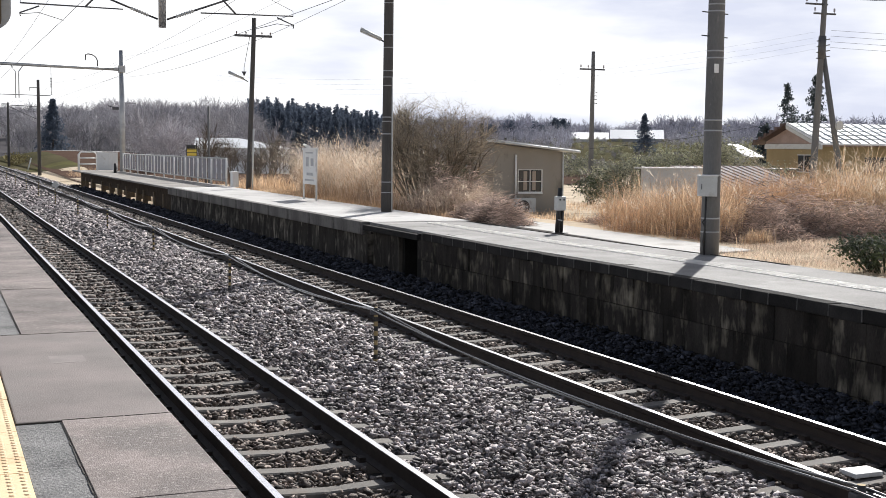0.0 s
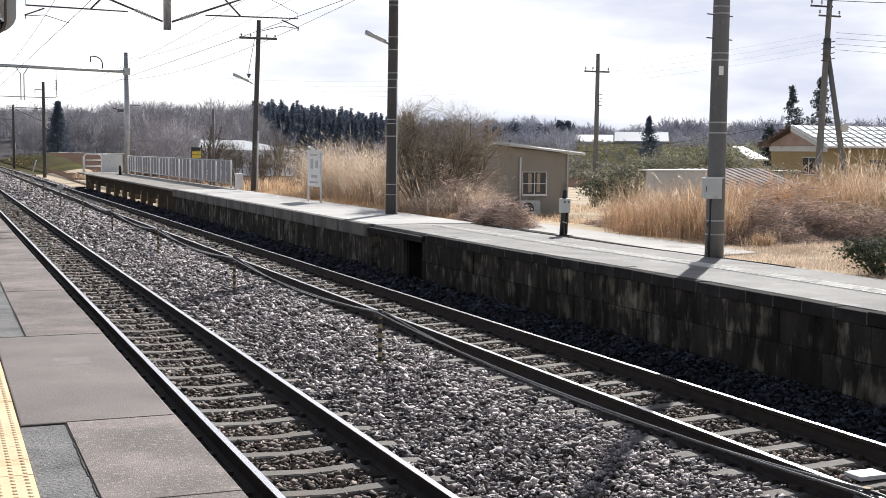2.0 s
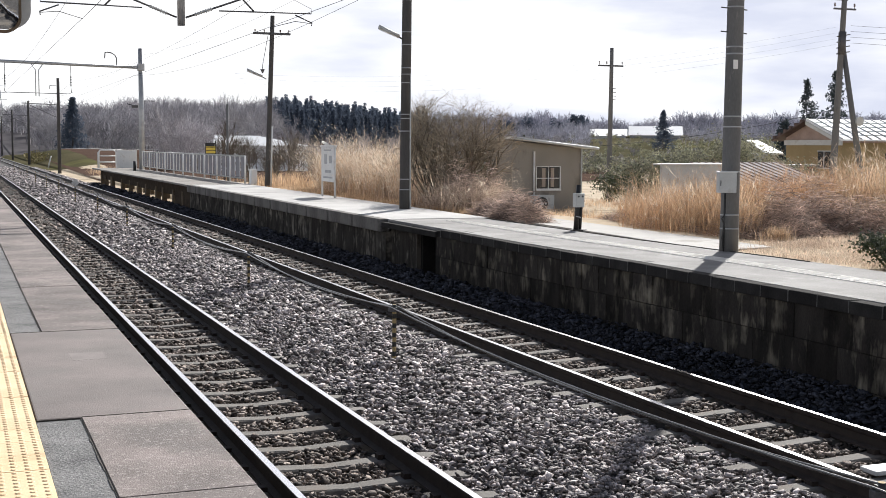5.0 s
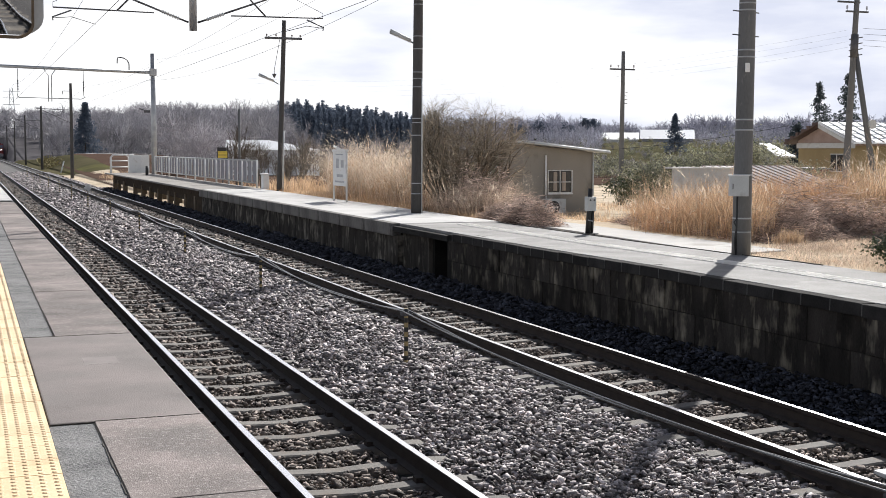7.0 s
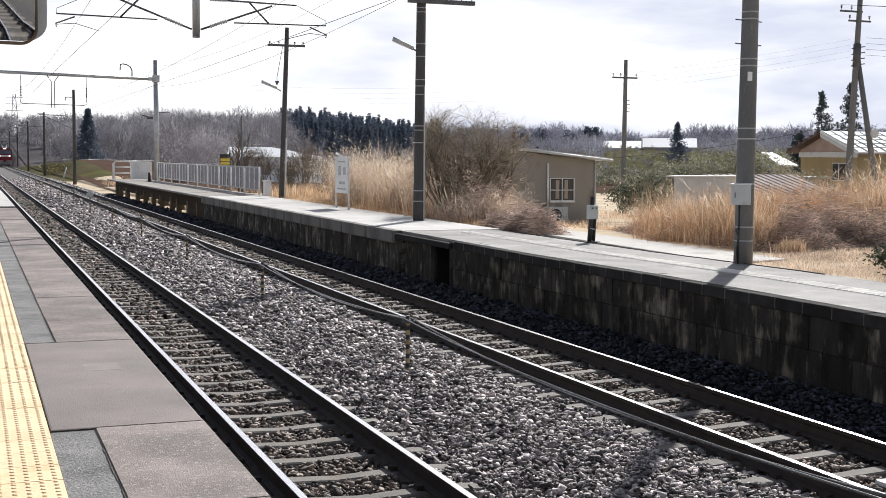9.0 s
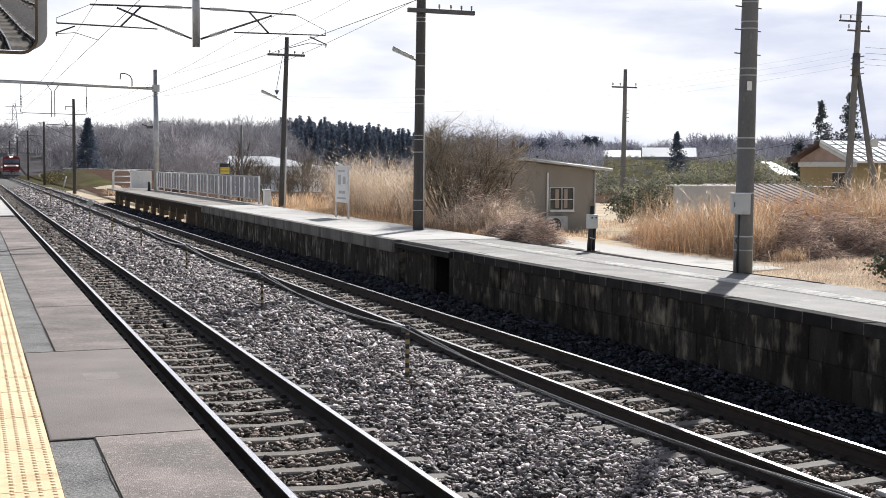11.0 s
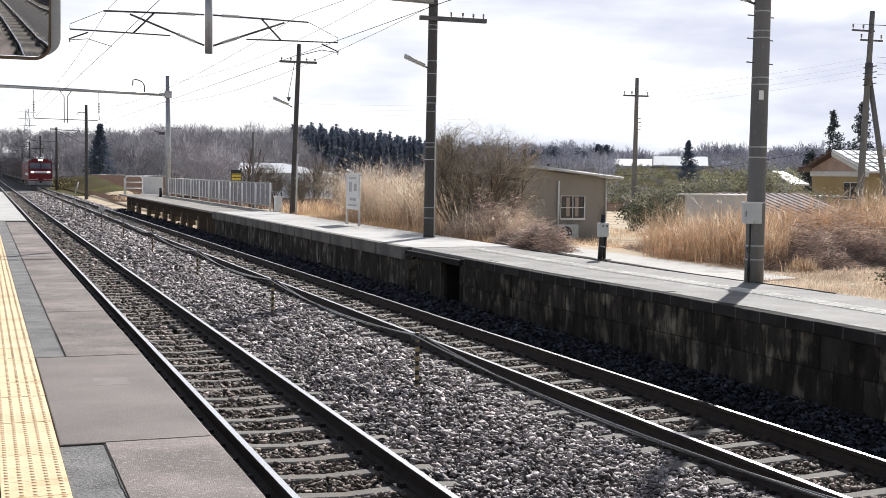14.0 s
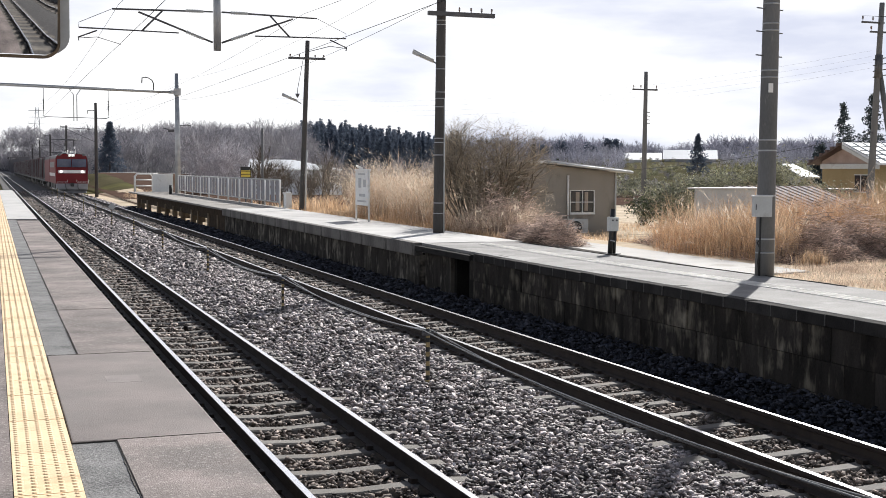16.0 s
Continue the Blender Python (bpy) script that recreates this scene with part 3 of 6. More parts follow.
bm = B()
box(bm, -7, 0.066, 38.72, 87.95, PH - 0.03, PH - 0.002)
box(bm, 0.386, 1.225, 38.72, 87.95, PH - 0.14, PH + 0.008, 0.008)
part("platform_surface", bm, M_FARCONC, near, "pale newer concrete surface")
# crumbly joints along the filler strip
rng = random.Random(3)
for name, xx, y0, y1 in (("joint", 0.625, 3.0, 7.1), ("joint", 0.625, 10.47, 38.6), ("joint", 0.386, 10.47, 38.6)):
    bm = B()
    y = y0
    while y < y1:
        d = rng.uniform(0.08, 0.2)
        w = rng.uniform(0.002, 0.0065)
        o = rng.uniform(-0.0025, 0.0025)
        box(bm, xx + o - w, xx + o + w, y, min(y + d, y1), PH - 0.02, PH - 0.005)
        y += d * 0.97
    part(name, bm, M_CRACK, near, "crumbling dark joint")
bm = B()
y = 0.39
while y < 0.62:
    d = rng.uniform(0.02, 0.05)
    w = rng.uniform(0.003, 0.008)
    box(bm, y, y + d, 7.10 - w, 7.10 + w, PH - 0.02, PH - 0.0012)
    y += d
part("joint", bm, M_CRACK, near, "crumbling dark joint")
for yy in (7.10, 10.4715):
    bm = B()
    x = 0.63 if yy < 8 else 0.39
    while x < 1.2:
        d = rng.uniform(0.02, 0.07)
        w = rng.uniform(0.0015, 0.006)
        box(bm, x, x + d, yy - w, yy + w, PH - 0.02, PH + 0.0036)
        x += d * rng.uniform(1.0, 1.25)
    part("joint", bm, M_CRACK, near, "crumbling dark joint")

# ---- far platform ----
XF = 8.20


def far_top(y):
    return PH + 0.027 * min(1.0, max(0.0, (18.0 - y) / 4))


far = thing("platform_far", "low station platform with dark stained block wall and pale top", "platform", kind="structure")
HOLE0, HOLE1, NICHE1 = 21.42, 22.75, 24.42
bm = B()
ys = [-60, 10.4] + [10.4 + 1.0 * i for i in range(1, 12)]
ys = [y for y in ys if y < 21.42] + [21.42]
for a, b in zip(ys, ys[1:]):
    v = []
    for y in (a, b):
        t = far_top(y) - 0.035
        v.append([bm.verts.new(p) for p in ((XF + 0.05, y, -0.5), (XF + 0.05, y, t), (10.55, y, t), (10.55, y, -0.5))])
    for i in range(4):
        bm.faces.new((v[0][i], v[1][i], v[1][(i + 1) % 4], v[0][(i + 1) % 4]))
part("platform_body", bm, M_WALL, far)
# asphalt top, the refuge recess under it, and the higher concrete part
bm = B()
ys = [-60, 10.4, 14, 18, 21.4, 24.42]
for a, b in zip(ys, ys[1:]):
    v = []
    for y in (a, b):
        t = far_top(y)
        v.append([bm.verts.new(p) for p in ((XF + 0.16, y, t - 0.05), (XF + 0.16, y, t), (10.56, y, t - 0.01), (10.56, y, t - 0.06))])
    for i in range(4):
        bm.faces.new((v[0][i], v[1][i], v[1][(i + 1) % 4], v[0][(i + 1) % 4]))
part("platform_surface", bm, M_FARTOP, far, "patched grey asphalt surface")
# Near-black sides: the hole's shade is put into their colour.
for x0, x1, y0, y1 in ((9.6, 10.55, HOLE0, HOLE1), (XF + 0.30, 9.6, HOLE1, HOLE1 + 0.12), (XF + 0.06, 9.6, HOLE0 - 0.12, HOLE0)):
    bm = B()
    box(bm, x0, x1, y0, y1, -0.5, PH - 0.07)
    part("refuge_side", bm, M_WALL, far, "wall of the refuge under the platform, its shade painted in near-black")
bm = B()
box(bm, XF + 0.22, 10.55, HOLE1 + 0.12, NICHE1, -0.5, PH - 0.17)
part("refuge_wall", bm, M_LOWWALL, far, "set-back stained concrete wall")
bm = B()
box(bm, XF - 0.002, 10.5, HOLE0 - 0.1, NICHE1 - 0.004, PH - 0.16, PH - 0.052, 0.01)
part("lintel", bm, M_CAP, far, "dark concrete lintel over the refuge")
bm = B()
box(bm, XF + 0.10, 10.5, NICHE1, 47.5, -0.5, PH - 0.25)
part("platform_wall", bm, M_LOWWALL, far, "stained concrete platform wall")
bm = B()
box(bm, XF + 0.17, 10.62, NICHE1, 47.5, PH - 0.2, PH + 0.004)
part("platform_surface", bm, M_FARCONC, far, "pale sunlit concrete surface")
bm = B()
box(bm, XF, 10.75, 47.52, 82.3, PH - 0.07, PH + 0.006, 0.01)
part("platform_surface", bm, M_DECK, far, "worn grey-brown deck on posts")
bm = B()
box(bm, XF + 0.32, XF + 0.50, 47.7, 80.2, PH - 0.58, PH - 0.07)
part("deck_beam", bm, M_TIMBER, far, "dark weathered edge beam")
bm = B()
box(bm, XF + 0.30, XF + 0.52, 47.55, 52.2, -0.5, PH - 0.08, 0.02)
part("deck_abutment", bm, M_TIMBER, far, "dark overgrown end wall under the deck")
bm = B()
box(bm, 10.1, 10.3, 47.7, 82.1, PH - 0.36, PH - 0.07)
part("deck_beam", bm, M_WOOD, far, "dark weathered back beam")
bm = B()
box(bm, -0.10, 0.10, -0.14, 0.14, -0.75, PH - 0.36)
post_me = mesh_of("deck_post", bm, M_WOOD)
for i in range(13):
    part("deck_post", post_me, None, far, "", (10.2, 48.6 + 2.7 * i, 0))
for y, w in ((48.3, 1.6), (50.3, 1.0), (52.6, 1.3), (55.4, 0.9), (57.3, 1.4), (60.6, 1.0), (63.4, 1.2), (66.5, 0.9), (69.8, 1.3), (74.5, 2.6), (77.6, 1.1), (79.8, 1.6)):
    o = part("deck_post", post_me, None, far, "weathered timber post", (XF + 0.38, y, 0))
    o.scale = (1, w, 1)
# white guide strip and cracks on the asphalt
for xx, y0, y1, w0 in ((10.50, 13.5, 24.3, 0.012),):
    bm = B()
    y = y0
    while y < y1:
        d = rng.uniform(0.06, 0.2)
        w = w0 * rng.uniform(0.15, 1.3)
        o = 0.02 * noise.noise(Vector((0, y * 1.5, 0))) + rng.uniform(-0.004, 0.004)
        box(bm, xx + o - w, xx + o + w, y, y + d, far_top(y) - 0.02, far_top(y + d) + 0.0035)
        y += d * 0.96
    part("crack", bm, M_CRACK, far, "ragged dark joint in the asphalt")
bm = B()
v = [bm.verts.new(p) for p in ((10.57, 15.75, 0.884), (11.9, 16.2, 0.872), (12.1, 25.2, 0.862), (10.9, 23.6, 0.876), (10.57, 15.75, 0.7), (11.9, 16.2, 0.7), (12.1, 25.2, 0.7), (10.9, 23.6, 0.7))]
for k in ((0, 1, 2, 3), (0, 4, 5, 1), (1, 5, 6, 2), (2, 6, 7, 3), (3, 7, 4, 0)):
    bm.faces.new([v[i] for i in k])
solid("path", bm, M_PATH, "bright pale concrete path behind the platform", "path", kind="structure")


# ---- poles and overhead line ----
def street_pole(name, x, y, z0, z1, r0, r1, lean, label, mat, group="line-side poles", seg=18):
    p = thing(name, label, "pole", (x, y, z0), group)
    bm = B()
    h = z1 - z0
    ks = [i / 6 for i in range(7)]
    bent(bm, [(lean[0] * a, lean[1] * a, h * a) for a in ks], [r0 + (r1 - r0) * a for a in ks], seg)
    part("shaft", bm, mat, p)
    return p


def add_bands(p, zs, r0, r1, h, mat, drift=0.0):
    """Steel straps that follow the shaft's taper."""
    for z in zs:
        bm = B()
        r = r0 + (r1 - r0) * z / h + 0.003
        rod(bm, (drift * z / h, 0, z), (drift * z / h, 0, z + 0.022), r, seg=18)
        part("strap", bm, mat, p, "steel strap band")


def lamp_arm(p, z, reach, tilt, r=0.03, way=(0, 1)):
    """A fluorescent platform lamp on a short arm. way: the direction it points to."""
    dx, dy = way
    bm = B()
    rod(bm, (0, 0, z - 0.10), (dx * reach * 0.5, dy * reach * 0.5, z + tilt * 0.45), r * 0.6, seg=8)
    part("lamp_bracket", bm, M_STEELDK, p)
    bm = B()
    a = Vector((dx * 0.15, dy * 0.15, z))
    b = Vector((dx * reach, dy * reach, z + tilt))
    rod(bm, a, b, 0.036, 0.048, 8)
    rod(bm, a + Vector((0, 0, 0.02)), b + Vector((0, 0, 0.028)), 0.030, 0.036, 8)
    part("lamp_shade", bm, M_GREYPAINT, p, "grey fluorescent lamp housing")
    bm = B()
    rod(bm, a - Vector((0, 0, 0.036)), b - Vector((0, 0, 0.046)), 0.014, seg=6)
    part("lamp_tube", bm, M_PORC, p, "white lamp tube")


def insulator(p, x, y, z, h=0.13, r=0.035, mat=None):
    bm = B()
    rod(bm, (x, y, z), (x, y, z + h * 0.4), 0.012, seg=6)
    for i in range(3):
        rod(bm, (x, y, z + h * (0.35 + 0.2 * i)), (x, y, z + h * (0.5 + 0.2 * i)), r, r * 0.55, 10)
    part("insulator", bm, mat or M_INS, p)


# concrete pole with the control box
pb = street_pole("concrete_pole", 10.555, 15.45, 0.80, 8.6, 0.136, 0.10, (0.05, 0.0), "grey concrete pole with steel bands and a control box", M_POLE)
add_bands(pb, (0.42, 0.62, 1.25, 1.9, 2.05, 2.95, 3.05, 3.62, 3.72, 4.0, 4.3), 0.136, 0.10, 7.8, M_STEEL, 0.05)
bm = B()
box(bm, -0.13, 0.13, -0.08, 0.08, 0, 0.29, 0.010)
cb = part("control_box", bm, M_GREYPAINT, pb, "light grey metal control box", (-0.19, -0.19, 0.96))
cb.rotation_euler = (0, 0, radians(-22))
bm = B()
box(bm, -0.14, 0.14, -0.09, 0.085, 0.29, 0.308, 0.005)
part("lid", bm, M_WHITE, cb, "pale box lid")
bm = B()
box(bm, -0.105, -0.093, -0.092, -0.08, 0.10, 0.18, 0.003)
part("latch", bm, M_STEELDK, cb, "dark latch")
bm = B()
rod(bm, (-0.118, -0.05, 0.0), (-0.112, -0.05, 1.0), 0.017, seg=8)
bent(bm, [(-0.118, -0.05, 0.62), (-0.165, -0.05, 0.58), (-0.118, -0.05, 0.5), (-0.15, -0.05, 0.3), (-0.12, -0.05, 0.1)], 0.012)
part("cable", bm, M_BLACK, pb, "black cable down the pole")
bm = B()
rod(bm, (0.112, -0.07, 0.0), (0.105, -0.06, 2.3), 0.012, seg=8)
part("conduit", bm, M_GREYPAINT, pb, "grey conduit")
bm = B()
box(bm, -0.075, -0.005, -0.132, -0.115, 2.74, 2.87)
part("number_plate", bm, M_WHITE, pb, "small white plate")
for z in (3.28, 3.62, 3.95, 4.3):
    bm = B()
    rod(bm, (-0.22, 0.0, z), (0.22, 0.0, z - 0.02), 0.009, seg=6)
    part("step_bolt", bm, M_STEELDK, pb)
lamp_arm(pb, 4.18, 0.85, 0.16, way=(-0.95, 0.3))

# dark pole that carries the portal beam
pa = street_pole("steel_clad_pole", 10.095, 28.3, 0.80, 8.0, 0.132, 0.104, (0.06, 0.0), "dark grey concrete pole with platform lamp", M_POLEDK)
add_bands(pa, (0.55, 0.80, 1.95, 2.25, 2.35, 3.1, 3.3, 3.45, 4.0, 4.3, 5.05, 5.15), 0.132, 0.104, 7.2, M_STEEL, 0.06)
bm = B()
rod(bm, (0.10, -0.11, 0.0), (0.10, -0.095, 3.3), 0.018, seg=8)
part("conduit", bm, M_GREYPAINT, pa, "pale conduit")
lamp_arm(pa, 4.20, 0.66, 0.20, way=(-1.0, 0.0))
bm = B()
box(bm, -0.34, 1.35, -0.2, -0.1, 5.26, 5.36)
arm = part("crossarm", bm, M_STEELDK, pa, "grey steel crossarm")
for x in (0.45, 0.75, 1.02, 1.28):
    insulator(pa, x, -0.15, 5.36, 0.13, 0.03)

# slim dark pole with crossarm beside the fence
pc = street_pole("wooden_pole", 10.9, 45.9, 0.5, 7.18, 0.10, 0.08, (0.22, -0.12), "dark slim pole leaning slightly, with crossarm and lamp", M_POLEDK)
bm = B()
box(bm, -0.52, 0.88, -0.2, -0.1, 5.98, 6.06)
part("crossarm", bm, M_STEELDK, pc, "dark crossarm")
for x in (-0.45, -0.1, 0.5, 0.82):
    insulator(pc, x, -0.15, 6.06, 0.12, 0.04)
lamp_arm(pc, 4.45, 0.72, 0.22, way=(-1.0, 0.0))
bm = B()
rod(bm, (0.10, -0.2, 0.0), (0.16, -0.2, 2.6), 0.03, seg=8)
part("conduit", bm, M_GREYPAINT, pc, "pale conduit")
bm = B()
bent(bm, [(0.1, 0.1, 6.0), (0.0, 0.6, 4.9), (0.0, 0.6, 4.75)], 0.01)
rod(bm, (0, 0.6, 4.75), (0, 0.6, 4.6), 0.09, 0.02, 8)
part("dropper", bm, M_STEELDK, pc, "drop cable with a small cone")

# portal at the platform end
pg = thing("catenary_portal", "galvanised steel catenary portal across both tracks", "catenary portal", (0, 77.8, 0), "catenary supports")
bm = B()
rod(bm, (10.72, 0, -0.6), (10.72, 0, 8.2), 0.17, 0.15, 16)
part("mast", bm, M_STEEL, pg)
bm = B()
rod(bm, (-2.6, 0, -0.6), (-2.6, 0, 8.0), 0.17, 0.15, 16)
part("mast", bm, M_STEEL, pg)
bm = B()
rod(bm, (-2.6, 0, 7.32), (10.6, 0, 7.06), 0.095, seg=12)
box(bm, 10.25, 10.7, -0.10, 0.10, 6.96, 7.16, 0.02)
box(bm, 10.52, 10.92, -0.2, 0.2, 6.86, 7.3, 0.03)
part("beam", bm, M_STEEL, pg)
bm = B()
bent(bm, [(9.3, 0, 7.08), (9.3, 0, 7.55), (9.2, 0, 7.76), (9.0, 0, 7.88), (8.78, 0, 7.92), (8.62, 0, 7.88), (8.6, 0, 7.55)], 0.035)
part("horn_bracket", bm, M_STEELDK, pg)
bm = B()
bent(bm, [(4.35, 0, 7.15), (4.62, 0, 6.75), (4.62, 0, 5.2)], 0.03)
bent(bm, [(5.05, 0, 7.12), (4.80, 0, 6.75), (4.80, 0, 5.2)], 0.03)
part("drop_bracket", bm, M_STEEL, pg, "forked double drop tube")
bm = B()
bent(bm, [(2.9, 0, 5.68), (2.86, 0, 5.5), (2.98, 0, 5.42), (6.5, 0, 5.38), (6.66, 0, 5.46), (6.62, 0, 5.66)], 0.022)
part("span_bar", bm, M_STEELDK, pg)
for x in (2.9, 6.62):
    bm = B()
    pts = [(x, 0, 7.1 - 0.08 * i) for i in range(19)]
    bent(bm, pts, [0.05 if 7 < i < 17 and i % 2 else 0.016 for i in range(19)], 8)
    part("insulator_string", bm, M_STEELDK, pg)
bm = B()
box(bm, 10.12, 10.5, -0.25, -0.1, 4.62, 4.78, 0.02)
rod(bm, (10.4, -0.15, 4.7), (9.85, -0.15, 4.86), 0.03)
rod(bm, (10.7, 0, 5.05), (11.55, 0, 5.05), 0.025)
part("lamp_bracket", bm, M_STEELDK, pg)

# near support: a beam on the dark pole, a drop tube between the tracks and two cantilevers
sup = thing("catenary_support", "galvanised drop tube with two cantilever arms and insulators", "catenary support", (0, 28.2, 0), "catenary supports")
bm = B()
rod(bm, (-2.4, 0, 6.86), (10.1, 0, 6.52), 0.075, seg=12)
part("beam", bm, M_STEEL, sup)
bm = B()
rod(bm, (-2.4, 0, -0.5), (-2.4, 0, 8), 0.16, 0.14, 14)
part("mast", bm, M_POLEDK, sup)
bm = B()
rod(bm, (4.78, 0, 6.7), (4.78, 0, 5.04), 0.084, seg=14)
part("drop_tube", bm, M_STEEL, sup, "grey vertical drop tube")


def cantilever(s):
    def P(x, z):
        return (4.78 + s * x, 0, z)
    bm = B()
    rod(bm, P(0.1, 5.90), P(2.28, 5.86), 0.02, seg=8)
    part("top_tube", bm, M_STEELDK, sup)
    bm = B()
    rod(bm, P(0.1, 5.22), P(1.72, 5.82), 0.022, seg=8)
    part("brace_tube", bm, M_STEELDK, sup)
    for kind_ in (0, 1):
        bm = B()
        pts, rad = [], []
        for i in range(15):
            k = 0.30 + 0.028 * i
            pts.append(P(k, 5.896 if kind_ == 0 else 5.22 + (k - 0.1) * 0.37))
            rad.append(0.045 if i % 2 else 0.02)
        bent(bm, pts, rad, 10)
        part("insulator", bm, M_GREYPAINT, sup, "ribbed pale insulator")
    bm = B()
    rod(bm, P(1.2, 5.87), P(1.64, 5.42), 0.02, seg=8)
    part("strut", bm, M_STEELDK, sup)
    bm = B()
    rod(bm, P(0.85, 5.40), P(2.98, 5.43), 0.016, seg=8)
    part("registration_tube", bm, M_STEELDK, sup)
    bm = B()
    bent(bm, [P(2.98, 5.43), P(2.98, 5.54), P(2.28, 5.86)], 0.006)
    bent(bm, [P(2.6, 5.38), P(3.0, 5.22), P(2.98, 5.15)], 0.016)
    bent(bm, [P(3.0, 5.2), P(2.6, 5.24), P(2.1, 5.10)], 0.008)
    part("steady_arm", bm, M_STEELDK, sup)


cantilever(-1)
cantilever(1)

# far line-side poles with short arms
for i, yy in enumerate((118.4, 167, 214, 262, 312)):
    z0 = lift(yy) - 0.3
    f = street_pole("line_pole", 8.95, yy, z0, z0 + (8.6 if i == 0 else 8.05), 0.17, 0.13, (0, 0), "dark line-side catenary pole", M_POLEDK, seg=10)
    bm = B()
    rod(bm, (0, 0, 6.2), (-3.0, 0, 6.3), 0.03, seg=6)
    rod(bm, (0, 0, 5.0), (-2.6, 0, 6.2), 0.025, seg=6)
    rod(bm, (0, 0, 7.9), (-0.75, 0, 7.9), 0.03, seg=6)
    rod(bm, (-0.72, 0, 7.9), (-0.72, 0, 7.6), 0.03, seg=6)
    part("bracket_arm", bm, M_STEELDK, f)
    g = street_pole("line_pole", 0.2 - 0.9, yy + 6, z0, z0 + 8.0, 0.16, 0.13, (0, 0), "dark line-side catenary pole", M_POLEDK, seg=10) if i > 0 else None

# village poles
pd = street_pole("utility_pole", 33.2, 60.0, -0.6, 7.75, 0.16, 0.10, (0.05, 0), "grey concrete utility pole with crossarm", M_POLE, "village poles", 12)
bm = B()
box(bm, -0.75, 0.75, -0.05, 0.05, 7.35, 7.43)
part("crossarm", bm, M_STEELDK, pd)
for x in (-0.7, 0.7, -0.25):
    insulator(pd, x, 0, 7.43, 0.22, 0.05)
bm = B()
for z in (6.2, 6.0, 5.8, 5.6):
    rod(bm, (0, 0, z), (0.33, 0, z - 0.04), 0.02, seg=6)
part("wire_brackets", bm, M_STEELDK, pd)
pe = street_pole("utility_pole", 36.0, 45.0, -0.5, 9.75, 0.17, 0.11, (0.45, 0), "grey concrete utility pole with crossarms and strut", M_POLE, "village poles", 12)
for z, a, b in ((9.35, -1.0, 0.15), (8.95, -0.55, 0.6)):
    bm = B()
    box(bm, a + 0.42, b + 0.42, -0.05, 0.05, z, z + 0.07)
    part("crossarm", bm, M_STEELDK, pe)
    for x in (a + 0.46, (a + b) / 2 + 0.42, b + 0.36):
        insulator(pe, x, 0, z + 0.07, 0.24, 0.05)
bm = B()
for z in (7.9, 7.65, 7.4, 7.15):
    rod(bm, (-0.3 + 0.37, 0, z - 0.12), (0.40 + 0.37, 0, z), 0.025, seg=6)
rod(bm, (0.34, 0, 7.0), (0.36, 0, 8.0), 0.17, seg=10)
part("wire_brackets", bm, M_STEELDK, pe)
bm = B()
rod(bm, (0.42, 0, 7.3), (1.65, -0.4, 0.0), 0.11, 0.15, 10)
part("strut", bm, M_POLE, pe, "slanting support strut")
bm = B()
rod(bm, (1.1, -0.35, 4.1), (1.1, -0.45, 4.1), 0.2, seg=14)
part("round_plate", bm, M_GREYPAINT, pe)

# wires along the tracks
for x, z0, z1 in ((X1 - 0.1, 5.08, 6.05), (X2 + 0.06, 5.08, 6.05)):
    wire("contact_wire", [(x, -60, z0), (x, 28.2, z0), (x, 77.8, z0 + 0.1), (x, 118, z0 + 0.2), (x, 330, z0 + 0.9)], 0.0055, "grooved copper contact wire over a track")
    pts = sag((x, -30, z1), (x, 28.2, z1 - 0.1), 0.5) + sag((x, 28.2, z1 - 0.1), (x, 77.8, z1 + 0.1), 0.45)[1:] + sag((x, 77.8, z1 + 0.1), (x, 118, z1 + 0.3), 0.4)[1:] + sag((x, 118, z1 + 0.3), (x, 330, z1 + 0.9), 0.3)[1:]
    w = wire("messenger_wire", pts, 0.0045, "thin messenger wire above a contact wire")
for x, z, r in ((10.1, 6.42, 0.006), (10.75, 7.7, 0.005)):
    wire("feeder_wire", sag((x, -10, z + 0.1), (x, 28.3, z), 0.25) + sag((x, 28.3, z), (x + 0.2, 77.8, z + 0.15), 0.6)[1:] + sag((x + 0.2, 77.8, z + 0.15), (9.0, 167, z + 0.5), 1.0)[1:], r, "thin feeder wire along the line")
for dx, dz in ((-1.0, 0.0), (-0.45, 0.0), (0.05, 0.0)):
    wire("village_wire", sag((36.4 + dx, 45, 9.15 + dz), (62, 20, 8.8), 0.7), 0.005, "thin power wire between village poles", "village wires")
for k in range(4):
    z = 7.78 - 0.25 * k
    wire("village_wire", sag((36.0, 45, z - 0.1), (14.0, 66, z - 1.6), 0.9), 0.0022, "thin telephone wire between village poles", "village wires")
    wire("village_wire", sag((36.8, 45, z), (64, 30, z - 0.4), 0.5), 0.006, "thin telephone wire between village poles", "village wires")
wire("service_wire", sag((36.4, 45, 4.2), (21, 40, 2.4), 0.25), 0.010, "dark service cable to the hut", "village wires")

# ---- striped posts with the slung cables between the tracks ----
POSTS = [5.55, 13.98, 21.9, 30.2, 38.7, 47.0, 56, 65, 74, 84, 94, 104, 114]
XP = 4.86
TOPZ = 0.49


def rise(y):
    """The posts stand a little higher with the climb of the line."""
    return max(0.0, 0.006 * (y - 30)) if y < 70 else 0.24 + lift(y) - lift(70)


